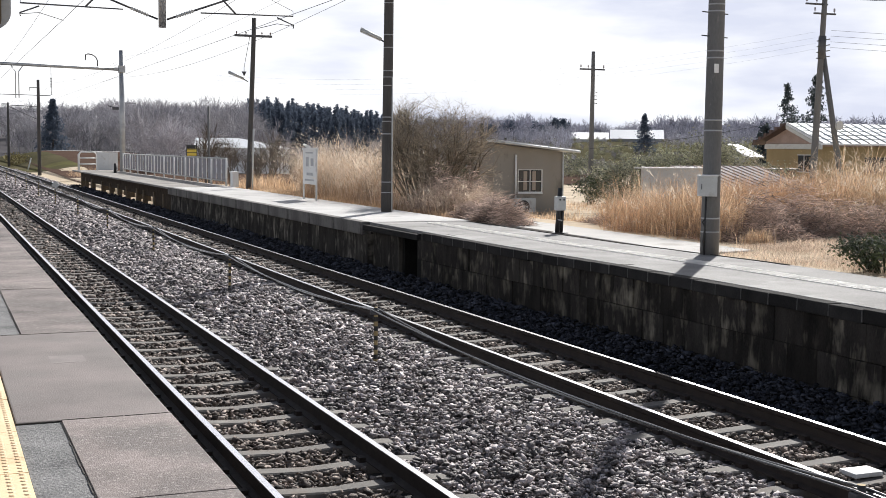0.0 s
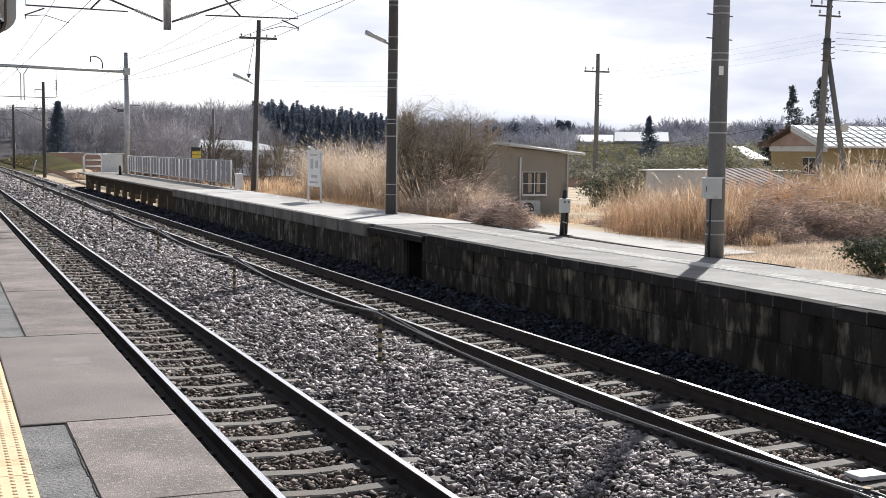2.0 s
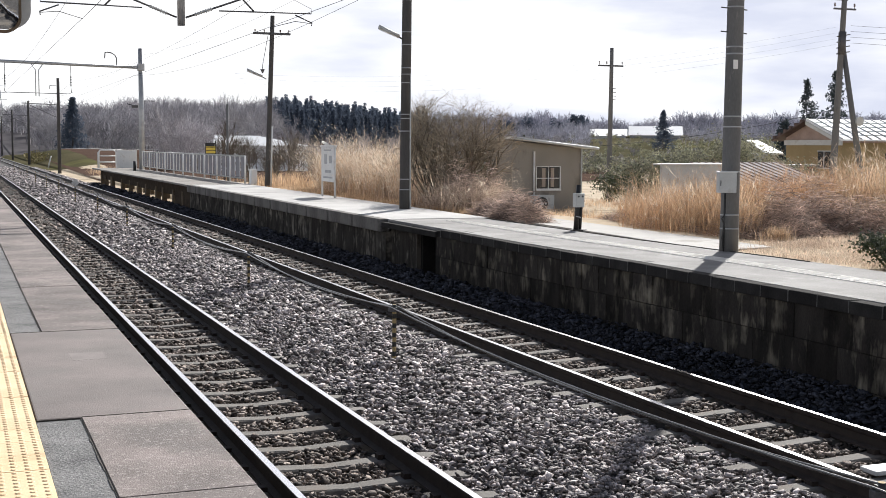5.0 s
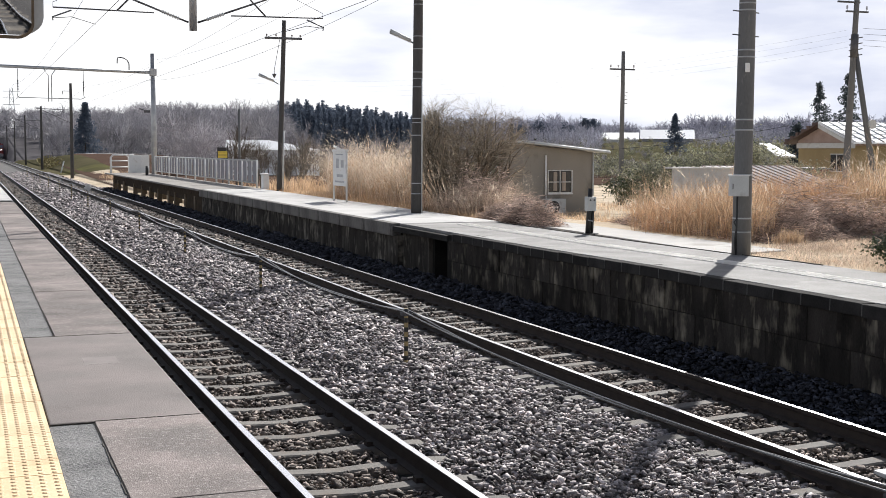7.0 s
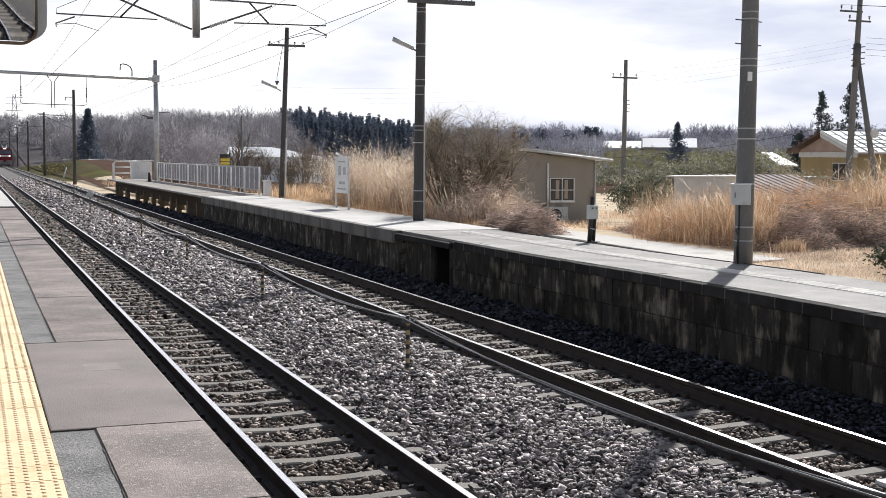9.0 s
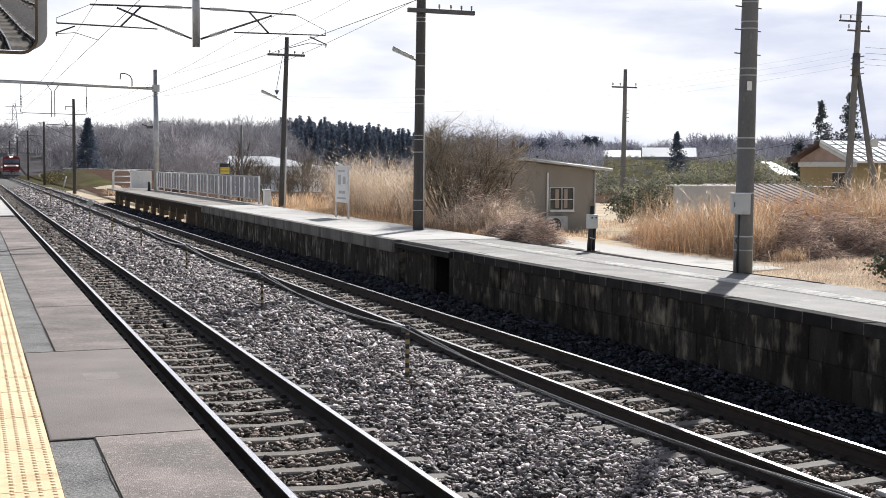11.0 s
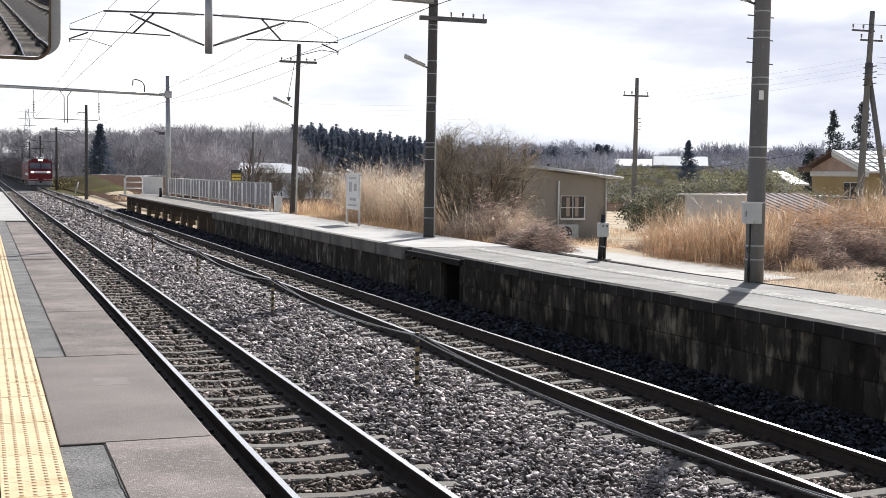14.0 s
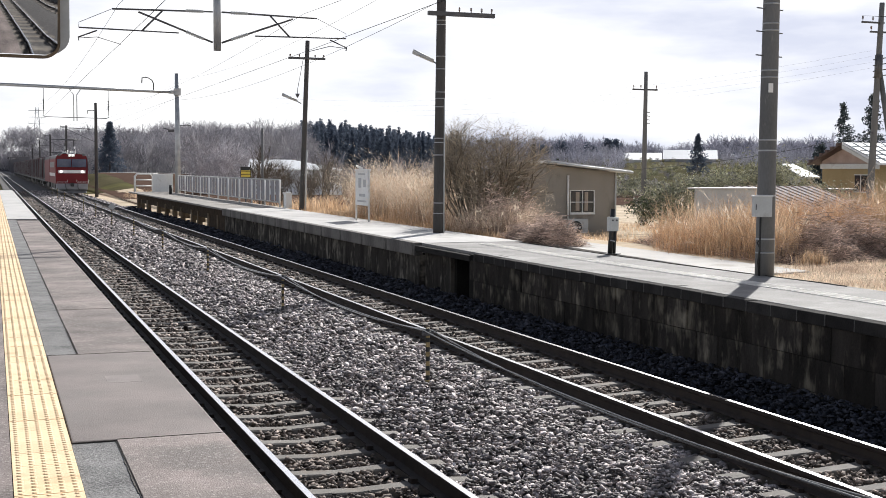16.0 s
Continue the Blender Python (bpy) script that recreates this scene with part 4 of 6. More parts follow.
def marker_post(y):
    p = thing("marker_post", "short yellow and black striped post carrying slung cables", "marker post", (XP, y, rise(y)), "striped cable posts")
    bm = B()
    n = 18
    bent(bm, [(0, 0, -0.5 + (TOPZ + 0.53) * i / n) for i in range(n + 1)], 0.025, 10)
    bm.faces.ensure_lookup_table()
    for k, f in enumerate(bm.faces):
        f.material_index = (k // 10) % 2 if k < 180 else 0
    part("shaft", bm, [M_STRIPE, M_BLACK], p, "faded yellow and black stripes")
    bm = B()
    box(bm, -0.07, 0.07, -0.03, 0.03, TOPZ - 0.06, TOPZ - 0.01, 0.01)
    part("cable_hook", bm, M_STEELDK, p)


for y in POSTS:
    marker_post(y)
for dx, r, dip in ((-0.05, 0.0095, 0.10), (0.05, 0.0095, 0.16)):
    bm = B()
    pts = []
    for a, b in zip(POSTS, POSTS[1:]):
        pts += sag((XP + dx, a, TOPZ + rise(a)), (XP + dx, b, TOPZ + rise(b)), dip, 10)[:-1]
    pts.insert(0, Vector((XP + dx, 3, 0.44)))
    bent(bm, pts, r, 8)
    solid("slung_cable", bm, M_CABLE, "black cable slung between the striped posts", "cable", "slung cables")

dm = thing("diamond_plate", "small grey diamond-shaped plate on a cable post", "sign", (XP, 55.9, rise(56) + 0.58))
bm = B()
v = [bm.verts.new((0.17 * math.sin(k * math.pi / 2), y, 0.17 * math.cos(k * math.pi / 2))) for y in (-0.05, -0.02) for k in range(4)]
bm.faces.new(v[:4])
bm.faces.new(v[4:][::-1])
for k in range(4):
    bm.faces.new((v[(k + 1) % 4], v[k], v[k + 4], v[(k + 1) % 4 + 4]))
part("plate", bm, M_GREYPAINT, dm)
bm = B()
rod(bm, (0, 0, -0.30), (0, 0, 0.12), 0.02)
part("bracket", bm, M_STEELDK, dm)
wk = thing("white_block", "white painted concrete block between the rails", "marker block", (6.85, 7.83, -0.17))
bm = B()
box(bm, -0.14, 0.14, -0.10, 0.10, 0, 0.04, 0.01)
part("block", bm, M_WHITE, wk)
st = thing("leaning_stake", "short pale leaning stake beside the far track", "stake", (9.6, 143.0, lift(143) - 0.3))
bm = B()
rod(bm, (0, 0, 0), (0.35, 0, 1.35), 0.07, 0.06, 8)
part("shaft", bm, M_WHITE, st)

# ---- fence and fittings at the far platform's end ----
fen = thing("platform_fence", "pale grey steel picket fence along the platform's back edge", "fence", (10.66, 48.55, PH))
bm = B()
L = 28.6
rod(bm, (0, 0, 1.08), (0, L, 1.08), 0.032, seg=8)
part("top_rail", bm, M_GREYPAINT, fen)
bm = B()
rod(bm, (0, 0, 0.2), (0, L, 0.2), 0.03, seg=8)
part("bottom_rail", bm, M_GREYPAINT, fen)
bm = B()
box(bm, -0.012, 0.012, -0.022, 0.022, 0.2, 1.08)
pick = mesh_of("picket", bm, M_WHITE)
bm = B()
rod(bm, (0, 0, -0.02), (0, 0, 1.1), 0.04, seg=8)
fpost = mesh_of("post", bm, M_WHITE)
bm = B()
box(bm, -0.006, 0.006, 0.06, 0.82, 0.24, 1.04)
pane_me = mesh_of("panel", bm, M_FENCE)
for i in range(31):
    y = L * i / 30
    part("post" if i % 3 == 0 else "picket", fpost if i % 3 == 0 else pick, None, fen, "", (0, y, 0))
    if i < 30:
        part("panel", pane_me, None, fen, "grey wind panel", (0.02, y, 0))
for k, (x, y) in enumerate(((8.95, 80.6), (9.35, 81.9))):
    gr = thing("guard_rail", "white tubular guard rail at the platform end", "guard rail", (x, y, PH), "guard rails")
    bm = B()
    w = 1.1 if k == 0 else 1.5
    d = (1, 0)
    loop = [(-w / 2, 0), (-w / 2, 1.0), (-w / 2 + 0.12, 1.15), (w / 2 - 0.12, 1.15), (w / 2, 1.0), (w / 2, 0)]
    bent(bm, [(d[0] * a, d[1] * a, z) for a, z in loop], 0.035, 8)
    part("frame", bm, M_WHITE, gr)
    for z in (0.4, 0.78):
        bm = B()
        rod(bm, (d[0] * -w / 2, d[1] * -w / 2, z), (d[0] * w / 2, d[1] * w / 2, z), 0.028, seg=8)
        part("bar", bm, M_WHITE, gr)
sl = thing("side_screen", "white flat screen panel beside the portal mast", "screen", (10.66, 77.0, PH))
bm = B()
box(bm, -1.25, 0.0, 2.6, 2.66, 0.05, 1.15, 0.01)
part("panel", bm, M_WHITE, sl)
for k in range(6):
    bm = B()
    box(bm, -1.22 + 0.225 * k, -1.13 + 0.225 * k, 2.57, 2.6, 0.08, 1.12)
    part("slat", bm, M_WHITE, sl)
bo = thing("bollard", "short black post at the mast's foot", "post", (9.7, 73.5, PH))
bm = B()
rod(bm, (0, 0, 0), (0, 0, 0.55), 0.09, 0.08, 10)
part("shaft", bm, M_BLACK, bo)
# low white cabinet at the near end of the fence
wc = thing("white_cabinet", "small white cabinet at the end of the fence", "cabinet", (10.74, 47.5, PH))
bm = B()
box(bm, -0.12, 0.12, -0.2, 0.2, 0, 0.56, 0.02)
part("body", bm, M_WHITE, wc)
bm = B()
box(bm, -0.15, 0.15, -0.23, 0.23, 0.56, 0.60, 0.01)
part("lid", bm, M_WHITE, wc)
# yellow direction sign behind the fence
ys_ = thing("yellow_sign", "black and yellow notice board with illegible bars on a post", "sign", (10.93, 57.0, 0.0))
ys_.rotation_euler = (0, 0, radians(-10))
bm = B()
rod(bm, (0, 0.05, -0.4), (0, 0.05, 2.0), 0.03)
part("post", bm, M_STEELDK, ys_)
bm = B()
box(bm, -0.24, 0.24, -0.03, 0.03, 1.98, 2.5, 0.01)
part("board", bm, M_BLACK, ys_, "black board")
bm = B()
for z0, z1 in ((2.02, 2.14), (2.17, 2.28), (2.30, 2.33)):
    box(bm, -0.21, 0.21, -0.045, -0.028, z0, z1)
part("lettering_bars", bm, M_YELLOW, ys_, "yellow bars of lettering")
bm = B()
rod(bm, (0.22, 0, 2.5), (0.22, 0, 2.58), 0.04, seg=8)
part("lamp", bm, M_BLACK, ys_, "small black lamp on the board")
bp = thing("back_post", "slim grey post behind the fence", "post", (11.3, 55.0, -0.3), "line-side poles")
bm = B()
rod(bm, (0, 0, 0), (0, 0, 4.5), 0.06, 0.05, 10)
part("shaft", bm, M_POLE, bp)

# station board
sg = thing("station_board", "white station name board on two legs, lettering illegible", "sign", (10.22, 35.3, PH))
for y in (-0.66, 0.66):
    bm = B()
    rod(bm, (0, y, -0.03), (0, y, 1.50), 0.03, seg=8)
    part("leg", bm, M_WHITE, sg)
bm = B()
box(bm, -0.02, 0.02, -0.64, 0.64, 0.46, 1.46, 0.008)
part("panel", bm, M_WHITE, sg, "pale translucent panel")
bm = B()
box(bm, -0.05, 0.05, -0.70, 0.70, 1.46, 1.53, 0.01)
part("top_frame", bm, M_WHITE, sg)
bm = B()
for y0, y1, z0, z1 in ((-0.42, -0.15, 1.0, 1.22), (0.08, 0.36, 0.98, 1.26), (-0.34, 0.28, 0.72, 0.80), (-0.46, 0.46, 0.56, 0.61), (-0.34, 0.4, 1.36, 1.40)):
    box(bm, -0.026, -0.018, y0, y1, z0, z1)
part("lettering_bars", bm, M_STEEL, sg, "grey illegible lettering")
bm = B()
rod(bm, (0.05, 0.25, 1.54), (0.05, 0.8, 1.62), 0.045, 0.035, 8)
part("lamp_hood", bm, M_WHITE, sg, "white lamp hood over the board")

# post with a small box beside the path
tb = thing("signal_box_post", "short dark post with a white equipment box", "equipment box", (10.70, 20.5, 0.86))
bm = B()
rod(bm, (-0.035, 0, 0), (0.02, 0, 0.85), 0.045, seg=10)
rod(bm, (0.05, 0, 0), (0.075, 0, 0.5), 0.03, seg=8)
box(bm, -0.12, 0.14, -0.1, 0.1, -0.01, 0.03)
part("post", bm, M_BLACK, tb)
bm = B()
box(bm, -0.08, 0.095, -0.09, 0.05, 0.44, 0.70, 0.012)
bx = part("box", bm, M_GREYPAINT, tb, "white equipment box")
bm = B()
for x in (-0.03, 0.05):
    rod(bm, (x, -0.093, 0.64), (x, -0.10, 0.64), 0.018, seg=10)
part("dials", bm, M_STEELDK, bx)
bm = B()
rod(bm, (0, 0, 0.25), (0.005, 0, 0.27), 0.062, seg=10)
part("strap", bm, M_STEEL, tb)

# ---- hut behind the platform ----
GH = 0.25
hut = thing("hut", "small grey-beige stucco hut with a sloping sheet roof", "hut", (17.35, 38.0, GH))


def wall_with_opening(x0, x1, z0, z1a, z1b, ox0, ox1, oz0, oz1, y0, y1):
    """A wall along x with one opening and a sloping top."""
    def top(x):
        return z1a + (z1b - z1a) * (x - x0) / (x1 - x0)
    bm = B()

    def slab(a, b, lo, hi_a, hi_b):
        v = [bm.verts.new(p) for p in ((a, y0, lo), (b, y0, lo), (b, y0, hi_b), (a, y0, hi_a), (a, y1, lo), (b, y1, lo), (b, y1, hi_b), (a, y1, hi_a))]
        for k in ((0, 1, 2, 3), (5, 4, 7, 6), (4, 0, 3, 7), (1, 5, 6, 2), (3, 2, 6, 7), (4, 5, 1, 0)):
            bm.faces.new([v[i] for i in k])
    slab(x0, ox0, z0, top(x0), top(ox0))
    slab(ox1, x1, z0, top(ox1), top(x1))
    slab(ox0, ox1, z0, oz0, oz0)
    slab(ox0, ox1, oz1, top(ox0), top(ox1))
    return bm


W = 2.64
part("front_wall", wall_with_opening(0, W, -0.2, 2.36, 2.10, 0.90, 1.82, 0.72, 1.50, 0, 0.12), M_STUCCO, hut)
bm = B()
box(bm, 0, 0.12, 0.12, 2.1, -0.2, 2.34)
part("side_wall", bm, M_STUCCO, hut)
bm = B()
box(bm, W - 0.12, W, 0.12, 2.1, -0.2, 2.08)
part("side_wall", bm, M_STUCCO, hut)
bm = B()
box(bm, 0.12, W - 0.12, 1.98, 2.1, -0.2, 2.1)
part("back_wall", bm, M_STUCCO, hut)
bm = B()
v = []
for x, z in ((-0.12, 2.41), (W + 0.40, 2.09)):
    for y in (-0.35, 2.35):
        for d in (0, 0.09):
            v.append(bm.verts.new((x, y, z + d)))
for k in ((0, 1, 3, 2), (4, 6, 7, 5), (0, 4, 5, 1), (2, 3, 7, 6), (0, 2, 6, 4), (1, 5, 7, 3)):
    bm.faces.new([v[i] for i in k])
roof = part("roof", bm, M_ROOFTIN, hut, "grey sheet-metal roof")
bm = B()
bent(bm, [(-0.14, -0.38, 2.43), (W + 0.42, -0.38, 2.10)], 0.045, 8)
part("gutter", bm, M_GREYPAINT, roof)
win = thing("x", "", "")
win.name = "window"
win.parent = hut
bm = B()
for a in ((0.90, 1.82, 0.72, 0.75), (0.90, 1.82, 1.48, 1.50), (0.90, 0.92, 0.75, 1.48), (1.79, 1.82, 0.75, 1.48), (1.35, 1.37, 0.75, 1.48), (0.92, 1.79, 1.085, 1.11)):
    box(bm, a[0], a[1], -0.015, 0.06, a[2], a[3])
part("window_frame", bm, M_WHITE, win, "white window frame")
bm = B()
box(bm, 0.90, 1.82, -0.05, 0.02, 0.68, 0.72)
part("sill", bm, M_WHITE, win)
for a in ((0.92, 1.35), (1.37, 1.79)):
    for b in ((0.75, 1.085), (1.11, 1.48)):
        bm = B()
        box(bm, a[0], a[1], 0.03, 0.038, b[0], b[1])
        part("pane", bm, M_WINDOW, win, "dark glass pane")
bm = B()
box(bm, 1.12, 1.26, 0.016, 0.024, 0.80, 1.44)
box(bm, 1.45, 1.58, 0.016, 0.024, 0.80, 1.44)
part("curtain", bm, M_CURTAIN, win, "beige curtain behind the glass")
bm = B()
rod(bm, (0.80, -0.05, 0.35), (0.80, -0.05, 2.0), 0.035, seg=8)
part("pipe", bm, M_WHITE, hut, "white pipe cover")
bm = B()
rod(bm, (W - 0.06, -0.05, 0.0), (W - 0.06, -0.05, 2.1), 0.03, seg=8)
part("downpipe", bm, M_GREYPAINT, hut)
bm = B()
rod(bm, (0.1, 1.2, 2.4), (0.1, 1.2, 3.05), 0.07, seg=10)
part("flue", bm, M_STEELDK, hut, "dark flue pipe")
ac = thing("air_conditioner", "pale outdoor air-conditioner unit beside the hut", "air conditioner", (18.05, 37.6, GH - 0.03))
bm = B()
box(bm, -0.15, 0.62, -0.15, 0.15, 0.03, 0.58, 0.02)
part("casing", bm, M_GREYPAINT, ac)
bm = B()
rod(bm, (0.16, -0.152, 0.30), (0.16, -0.165, 0.30), 0.22, seg=20)
part("fan_grille", bm, M_BLACK, ac, "black round fan grille")
bm = B()
rod(bm, (0.16, -0.165, 0.30), (0.16, -0.18, 0.30), 0.06, seg=12)
for k in range(3):
    t = k * 2.094
    box(bm, 0.16 + 0.13 * math.cos(t) - 0.03, 0.16 + 0.13 * math.cos(t) + 0.03, -0.178, -0.166, 0.30 + 0.13 * math.sin(t) - 0.03, 0.30 + 0.13 * math.sin(t) + 0.03)
part("fan", bm, M_GREYPAINT, ac)
bm = B()
box(bm, -0.1, 0.57, -0.12, 0.12, -0.05, 0.03)
part("base", bm, M_STEELDK, ac)

# ---- shed with the ribbed roof ----
sh = thing("ribbed_shed", "low pale shed with a faded rusty-ribbed metal roof", "shed", (21.9, 36.0, 0.0))
bm = B()
box(bm, 0, 2.75, 0, 0.12, -0.3, 1.82)
part("front_wall", bm, M_GREYPAINT, sh, "pale grey shed wall")
bm = B()
box(bm, -0.05, 2.85, -0.08, 0.5, 1.82, 1.87)
part("flat_roof", bm, M_ROOFTIN, sh)
bm = B()
v = [bm.verts.new(p) for p in ((2.85, 2.8, 1.88), (6.7, 2.8, 1.88), (6.7, -0.6, 1.11), (2.85, -0.6, 1.11), (2.85, 2.8, 1.80), (6.7, 2.8, 1.80), (6.7, -0.6, 1.03), (2.85, -0.6, 1.03))]
for k in ((0, 3, 2, 1), (4, 5, 6, 7), (0, 1, 5, 4), (1, 2, 6, 5), (2, 3, 7, 6), (3, 0, 4, 7)):
    bm.faces.new([v[i] for i in k])
part("sloping_roof", bm, M_ROOFOLD, sh, "faded sloping roof sheet")
for i in range(13):
    bm = B()
    x = 2.9 + 0.31 * i
    rod(bm, (x, 2.8, 1.885), (x, -0.6, 1.115), 0.030, seg=6)
    part("rib", bm, M_ROOFRED, sh, "rusty brown roof rib")
bm = B()
box(bm, 2.85, 6.6, -0.5, 2.6, -0.3, 1.05)
part("base_wall", bm, M_STUCCO, sh)

# ---- village house ----
house = thing("house", "ochre-walled house with white tiled roof and pale gable", "house", (55.2, 71.0, 0.0))
bm = B()
v = [bm.verts.new(p) for p in ((0, -3, -1.5), (0, 3, -1.5), (0, 3, 2.85), (0, -3, 2.85), (14, -3, -1.5), (14, 3, -1.5), (14, 3, 2.85), (14, -3, 2.85))]
for k in ((0, 3, 2, 1), (4, 5, 6, 7), (0, 4, 7, 3), (1, 2, 6, 5), (3, 7, 6, 2)):
    bm.faces.new([v[i] for i in k])
part("wall", bm, M_OCHRE, house, "ochre rendered wall")
bm = B()
v = [bm.verts.new(p) for p in ((-0.02, -3.05, 2.8), (-0.02, 3.05, 2.8), (-0.02, 3.05, 3.15), (-0.02, 0, 4.3), (-0.02, -3.05, 3.15), (14, -3.05, 2.8), (14, 3.05, 2.8), (14, 3.05, 3.15), (14, 0, 4.3), (14, -3.05, 3.15))]
for k in ((0, 4, 3, 2, 1), (5, 6, 7, 8, 9), (0, 5, 9, 4), (1, 2, 7, 6)):
    bm.faces.new([v[i] for i in k])
part("gable", bm, M_GABLE, house, "faded pinkish gable boards")
bm = B()
box(bm, -0.12, -0.03, -3.1, 3.1, 2.62, 2.98, 0.02)
part("gable_band", bm, M_GREYPAINT, house, "pale board under the gable")
bm = B()
v = [bm.verts.new((x, y, z + d)) for x in (-0.72, -0.60) for y, z in ((0.0, 4.28), (-3.8, 2.88)) for d in (0, -0.26)]
for k in ((0, 1, 3, 2), (4, 6, 7, 5), (0, 4, 5, 1), (2, 3, 7, 6), (0, 2, 6, 4), (1, 5, 7, 3)):
    bm.faces.new([v[i] for i in k])
part("barge_board", bm, M_GREYPAINT, house, "pale barge board")
bm = B()
for s, m in ((-1, 0), (1, 1)):
    v = [bm.verts.new(p) for p in ((-0.7, 0, 4.42), (14.5, 0, 4.42), (14.5, s * 3.8, 3.02), (-0.7, s * 3.8, 3.02), (-0.7, 0, 4.30), (14.5, 0, 4.30), (14.5, s * 3.8, 2.90), (-0.7, s * 3.8, 2.90))]
    for k in ((0, 1, 2, 3), (4, 7, 6, 5), (0, 3, 7, 4), (2, 1, 5, 6), (3, 2, 6, 7)):
        bm.faces.new([v[i] for i in k]).material_index = m
hr = part("roof", bm, [M_BARN, M_ROOFRED], house, "white sheet roof, red-brown at the back")
for i in range(20):
    bm = B()
    x = -0.6 + 0.78 * i
    rod(bm, (x, 0, 4.44), (x, -3.8, 3.04), 0.05, seg=6)
    part("roof_rib", bm, M_GREYPAINT, hr)
for i in range(1, 5):
    bm = B()
    y = -3.8 * i / 5
    rod(bm, (-0.7, y, 4.43 - 1.4 * i / 5), (14.4, y, 4.43 - 1.4 * i / 5), 0.035, seg=5)
    part("roof_seam", bm, M_GREYPAINT, hr)
for i in range(6):
    bm = B()
    y = 0.6 * i + 0.3
    box(bm, -0.75, -0.3, y, y + 0.3, 4.30 - 0.37 * y, 4.50 - 0.37 * y)
    part("barge_tile", bm, M_ROOFRED, hr)
for y0, z0, wd, ht in ((-1.9, 1.1, 1.3, 1.1),):
    bm = B()
    box(bm, -0.05, 0.02, y0, y0 + wd, z0, z0 + ht)
    wq = part("window", bm, M_WINDOW, house)
    bm = B()
    box(bm, -0.08, -0.05, y0 - 0.06, y0 + wd + 0.06, z0 - 0.06, z0)
    box(bm, -0.08, -0.05, y0 - 0.06, y0 + wd + 0.06, z0 + ht, z0 + ht + 0.06)
    box(bm, -0.08, -0.05, y0 + wd / 2 - 0.03, y0 + wd / 2 + 0.03, z0, z0 + ht)
    part("window_frame", bm, M_GREYPAINT, wq)
bm = B()
box(bm, 3.6, 6.0, -3.06, -2.99, 0.9, 2.1)
part("window", bm, M_WINDOW, house)
an = thing("annexe", "small white-roofed annexe beside the house", "shed", (53.6, 77.0, -0.3))
bm = B()
box(bm, 1.4, 2.3, -1, 1.5, -1, 2.3)
part("wall", bm, M_GREYPAINT, an)
bm = B()
v = [bm.verts.new(p) for p in ((1.1, -1.4, 2.35), (2.6, -1.4, 2.35), (2.6, 1.8, 3.3), (1.6, 1.8, 3.3), (1.1, -1.4, 2.25), (2.6, -1.4, 2.25), (2.6, 1.8, 3.2), (1.6, 1.8, 3.2))]
for k in ((0, 1, 2, 3), (4, 7, 6, 5), (0, 4, 5, 1), (1, 5, 6, 2), (2, 6, 7, 3), (3, 7, 4, 0)):
    bm.faces.new([v[i] for i in k])
part("roof", bm, M_BARN, an, "white sloping roof")
rs = thing("red_shed", "dull red lean-to in front of the house", "shed", (42.4, 57.0, -0.5))
bm = B()
box(bm, 0, 2.1, 0, 2, 0, 1.9)
part("wall", bm, M_REDPAINT, rs)
bm = B()
box(bm, -0.2, 2.3, -0.3, 2.3, 1.9, 2.0)
part("roof", bm, M_STEELDK, rs)


def barn(name, az, r, w, d, h, rise, turn, wallm, label):
    x, y = r * math.sin(radians(az)), r * math.cos(radians(az))
    z = ground_z(x, y) - 1.0
    b = thing(name, label, "barn", (x, y, z), "far barns")
    b.rotation_euler = (0, 0, radians(turn))
    bm = B()
    box(bm, -w / 2, w / 2, -d / 2, d / 2, 0, h)
    part("wall", bm, wallm, b)
    bm = B()
    v = [bm.verts.new(p) for p in ((-w / 2 - 0.4, -d / 2 - 0.4, h), (w / 2 + 0.4, -d / 2 - 0.4, h), (w / 2 + 0.4, 0, h + rise), (-w / 2 - 0.4, 0, h + rise), (w / 2 + 0.4, d / 2 + 0.4, h), (-w / 2 - 0.4, d / 2 + 0.4, h))]
    for k in ((0, 1, 2, 3), (3, 2, 4, 5), (0, 3, 5), (1, 4, 2), (0, 5, 4, 1)):
        bm.faces.new([v[i] for i in k])
    part("roof", bm, M_BARN, b, "white metal roof")
    return b


barn("barn", 28.9, 330, 9, 8, 1.2, 1.8, -30, M_GREYPAINT, "distant barn with a white metal roof")
barn("barn", 31.0, 330, 13, 8, 1.6, 2.4, -30, M_LOCOGREY, "distant grey barn with a white metal roof")
barn("barn", 47.5, 300, 30, 8, 2.0, 1.6, -30, M_GREYPAINT, "distant barn with a pale roof")
barn("barn", 4.6, 330, 7, 8, 2.0, 1.6, 0, M_BARN, "distant small white shed")
wh = thing("greenhouse_building", "long white-roofed building behind bare trees", "building", (30.0, 128.5, -0.4))
wh.rotation_euler = (0, 0, radians(-12))
bm = B()
box(bm, -4.85, 4.8, 0, 7, -0.3, 2.75)
part("wall", bm, M_BARN, wh)
bm = B()
v = [bm.verts.new(p) for p in ((-5.1, -0.3, 2.76), (5.0, -0.3, 2.76), (5.0, 7.3, 2.76), (-5.1, 7.3, 2.76), (-4.9, 2.2, 3.8), (-0.4, 2.2, 3.8), (-0.4, 5.0, 3.8), (-4.9, 5.0, 3.8))]
for k in ((0, 3, 2, 1), (4, 5, 6, 7), (0, 1, 5, 4), (1, 2, 6, 5), (2, 3, 7, 6), (3, 0, 4, 7)):
    bm.faces.new([v[i] for i in k])
part("roof", bm, M_BARN, wh, "white roof")
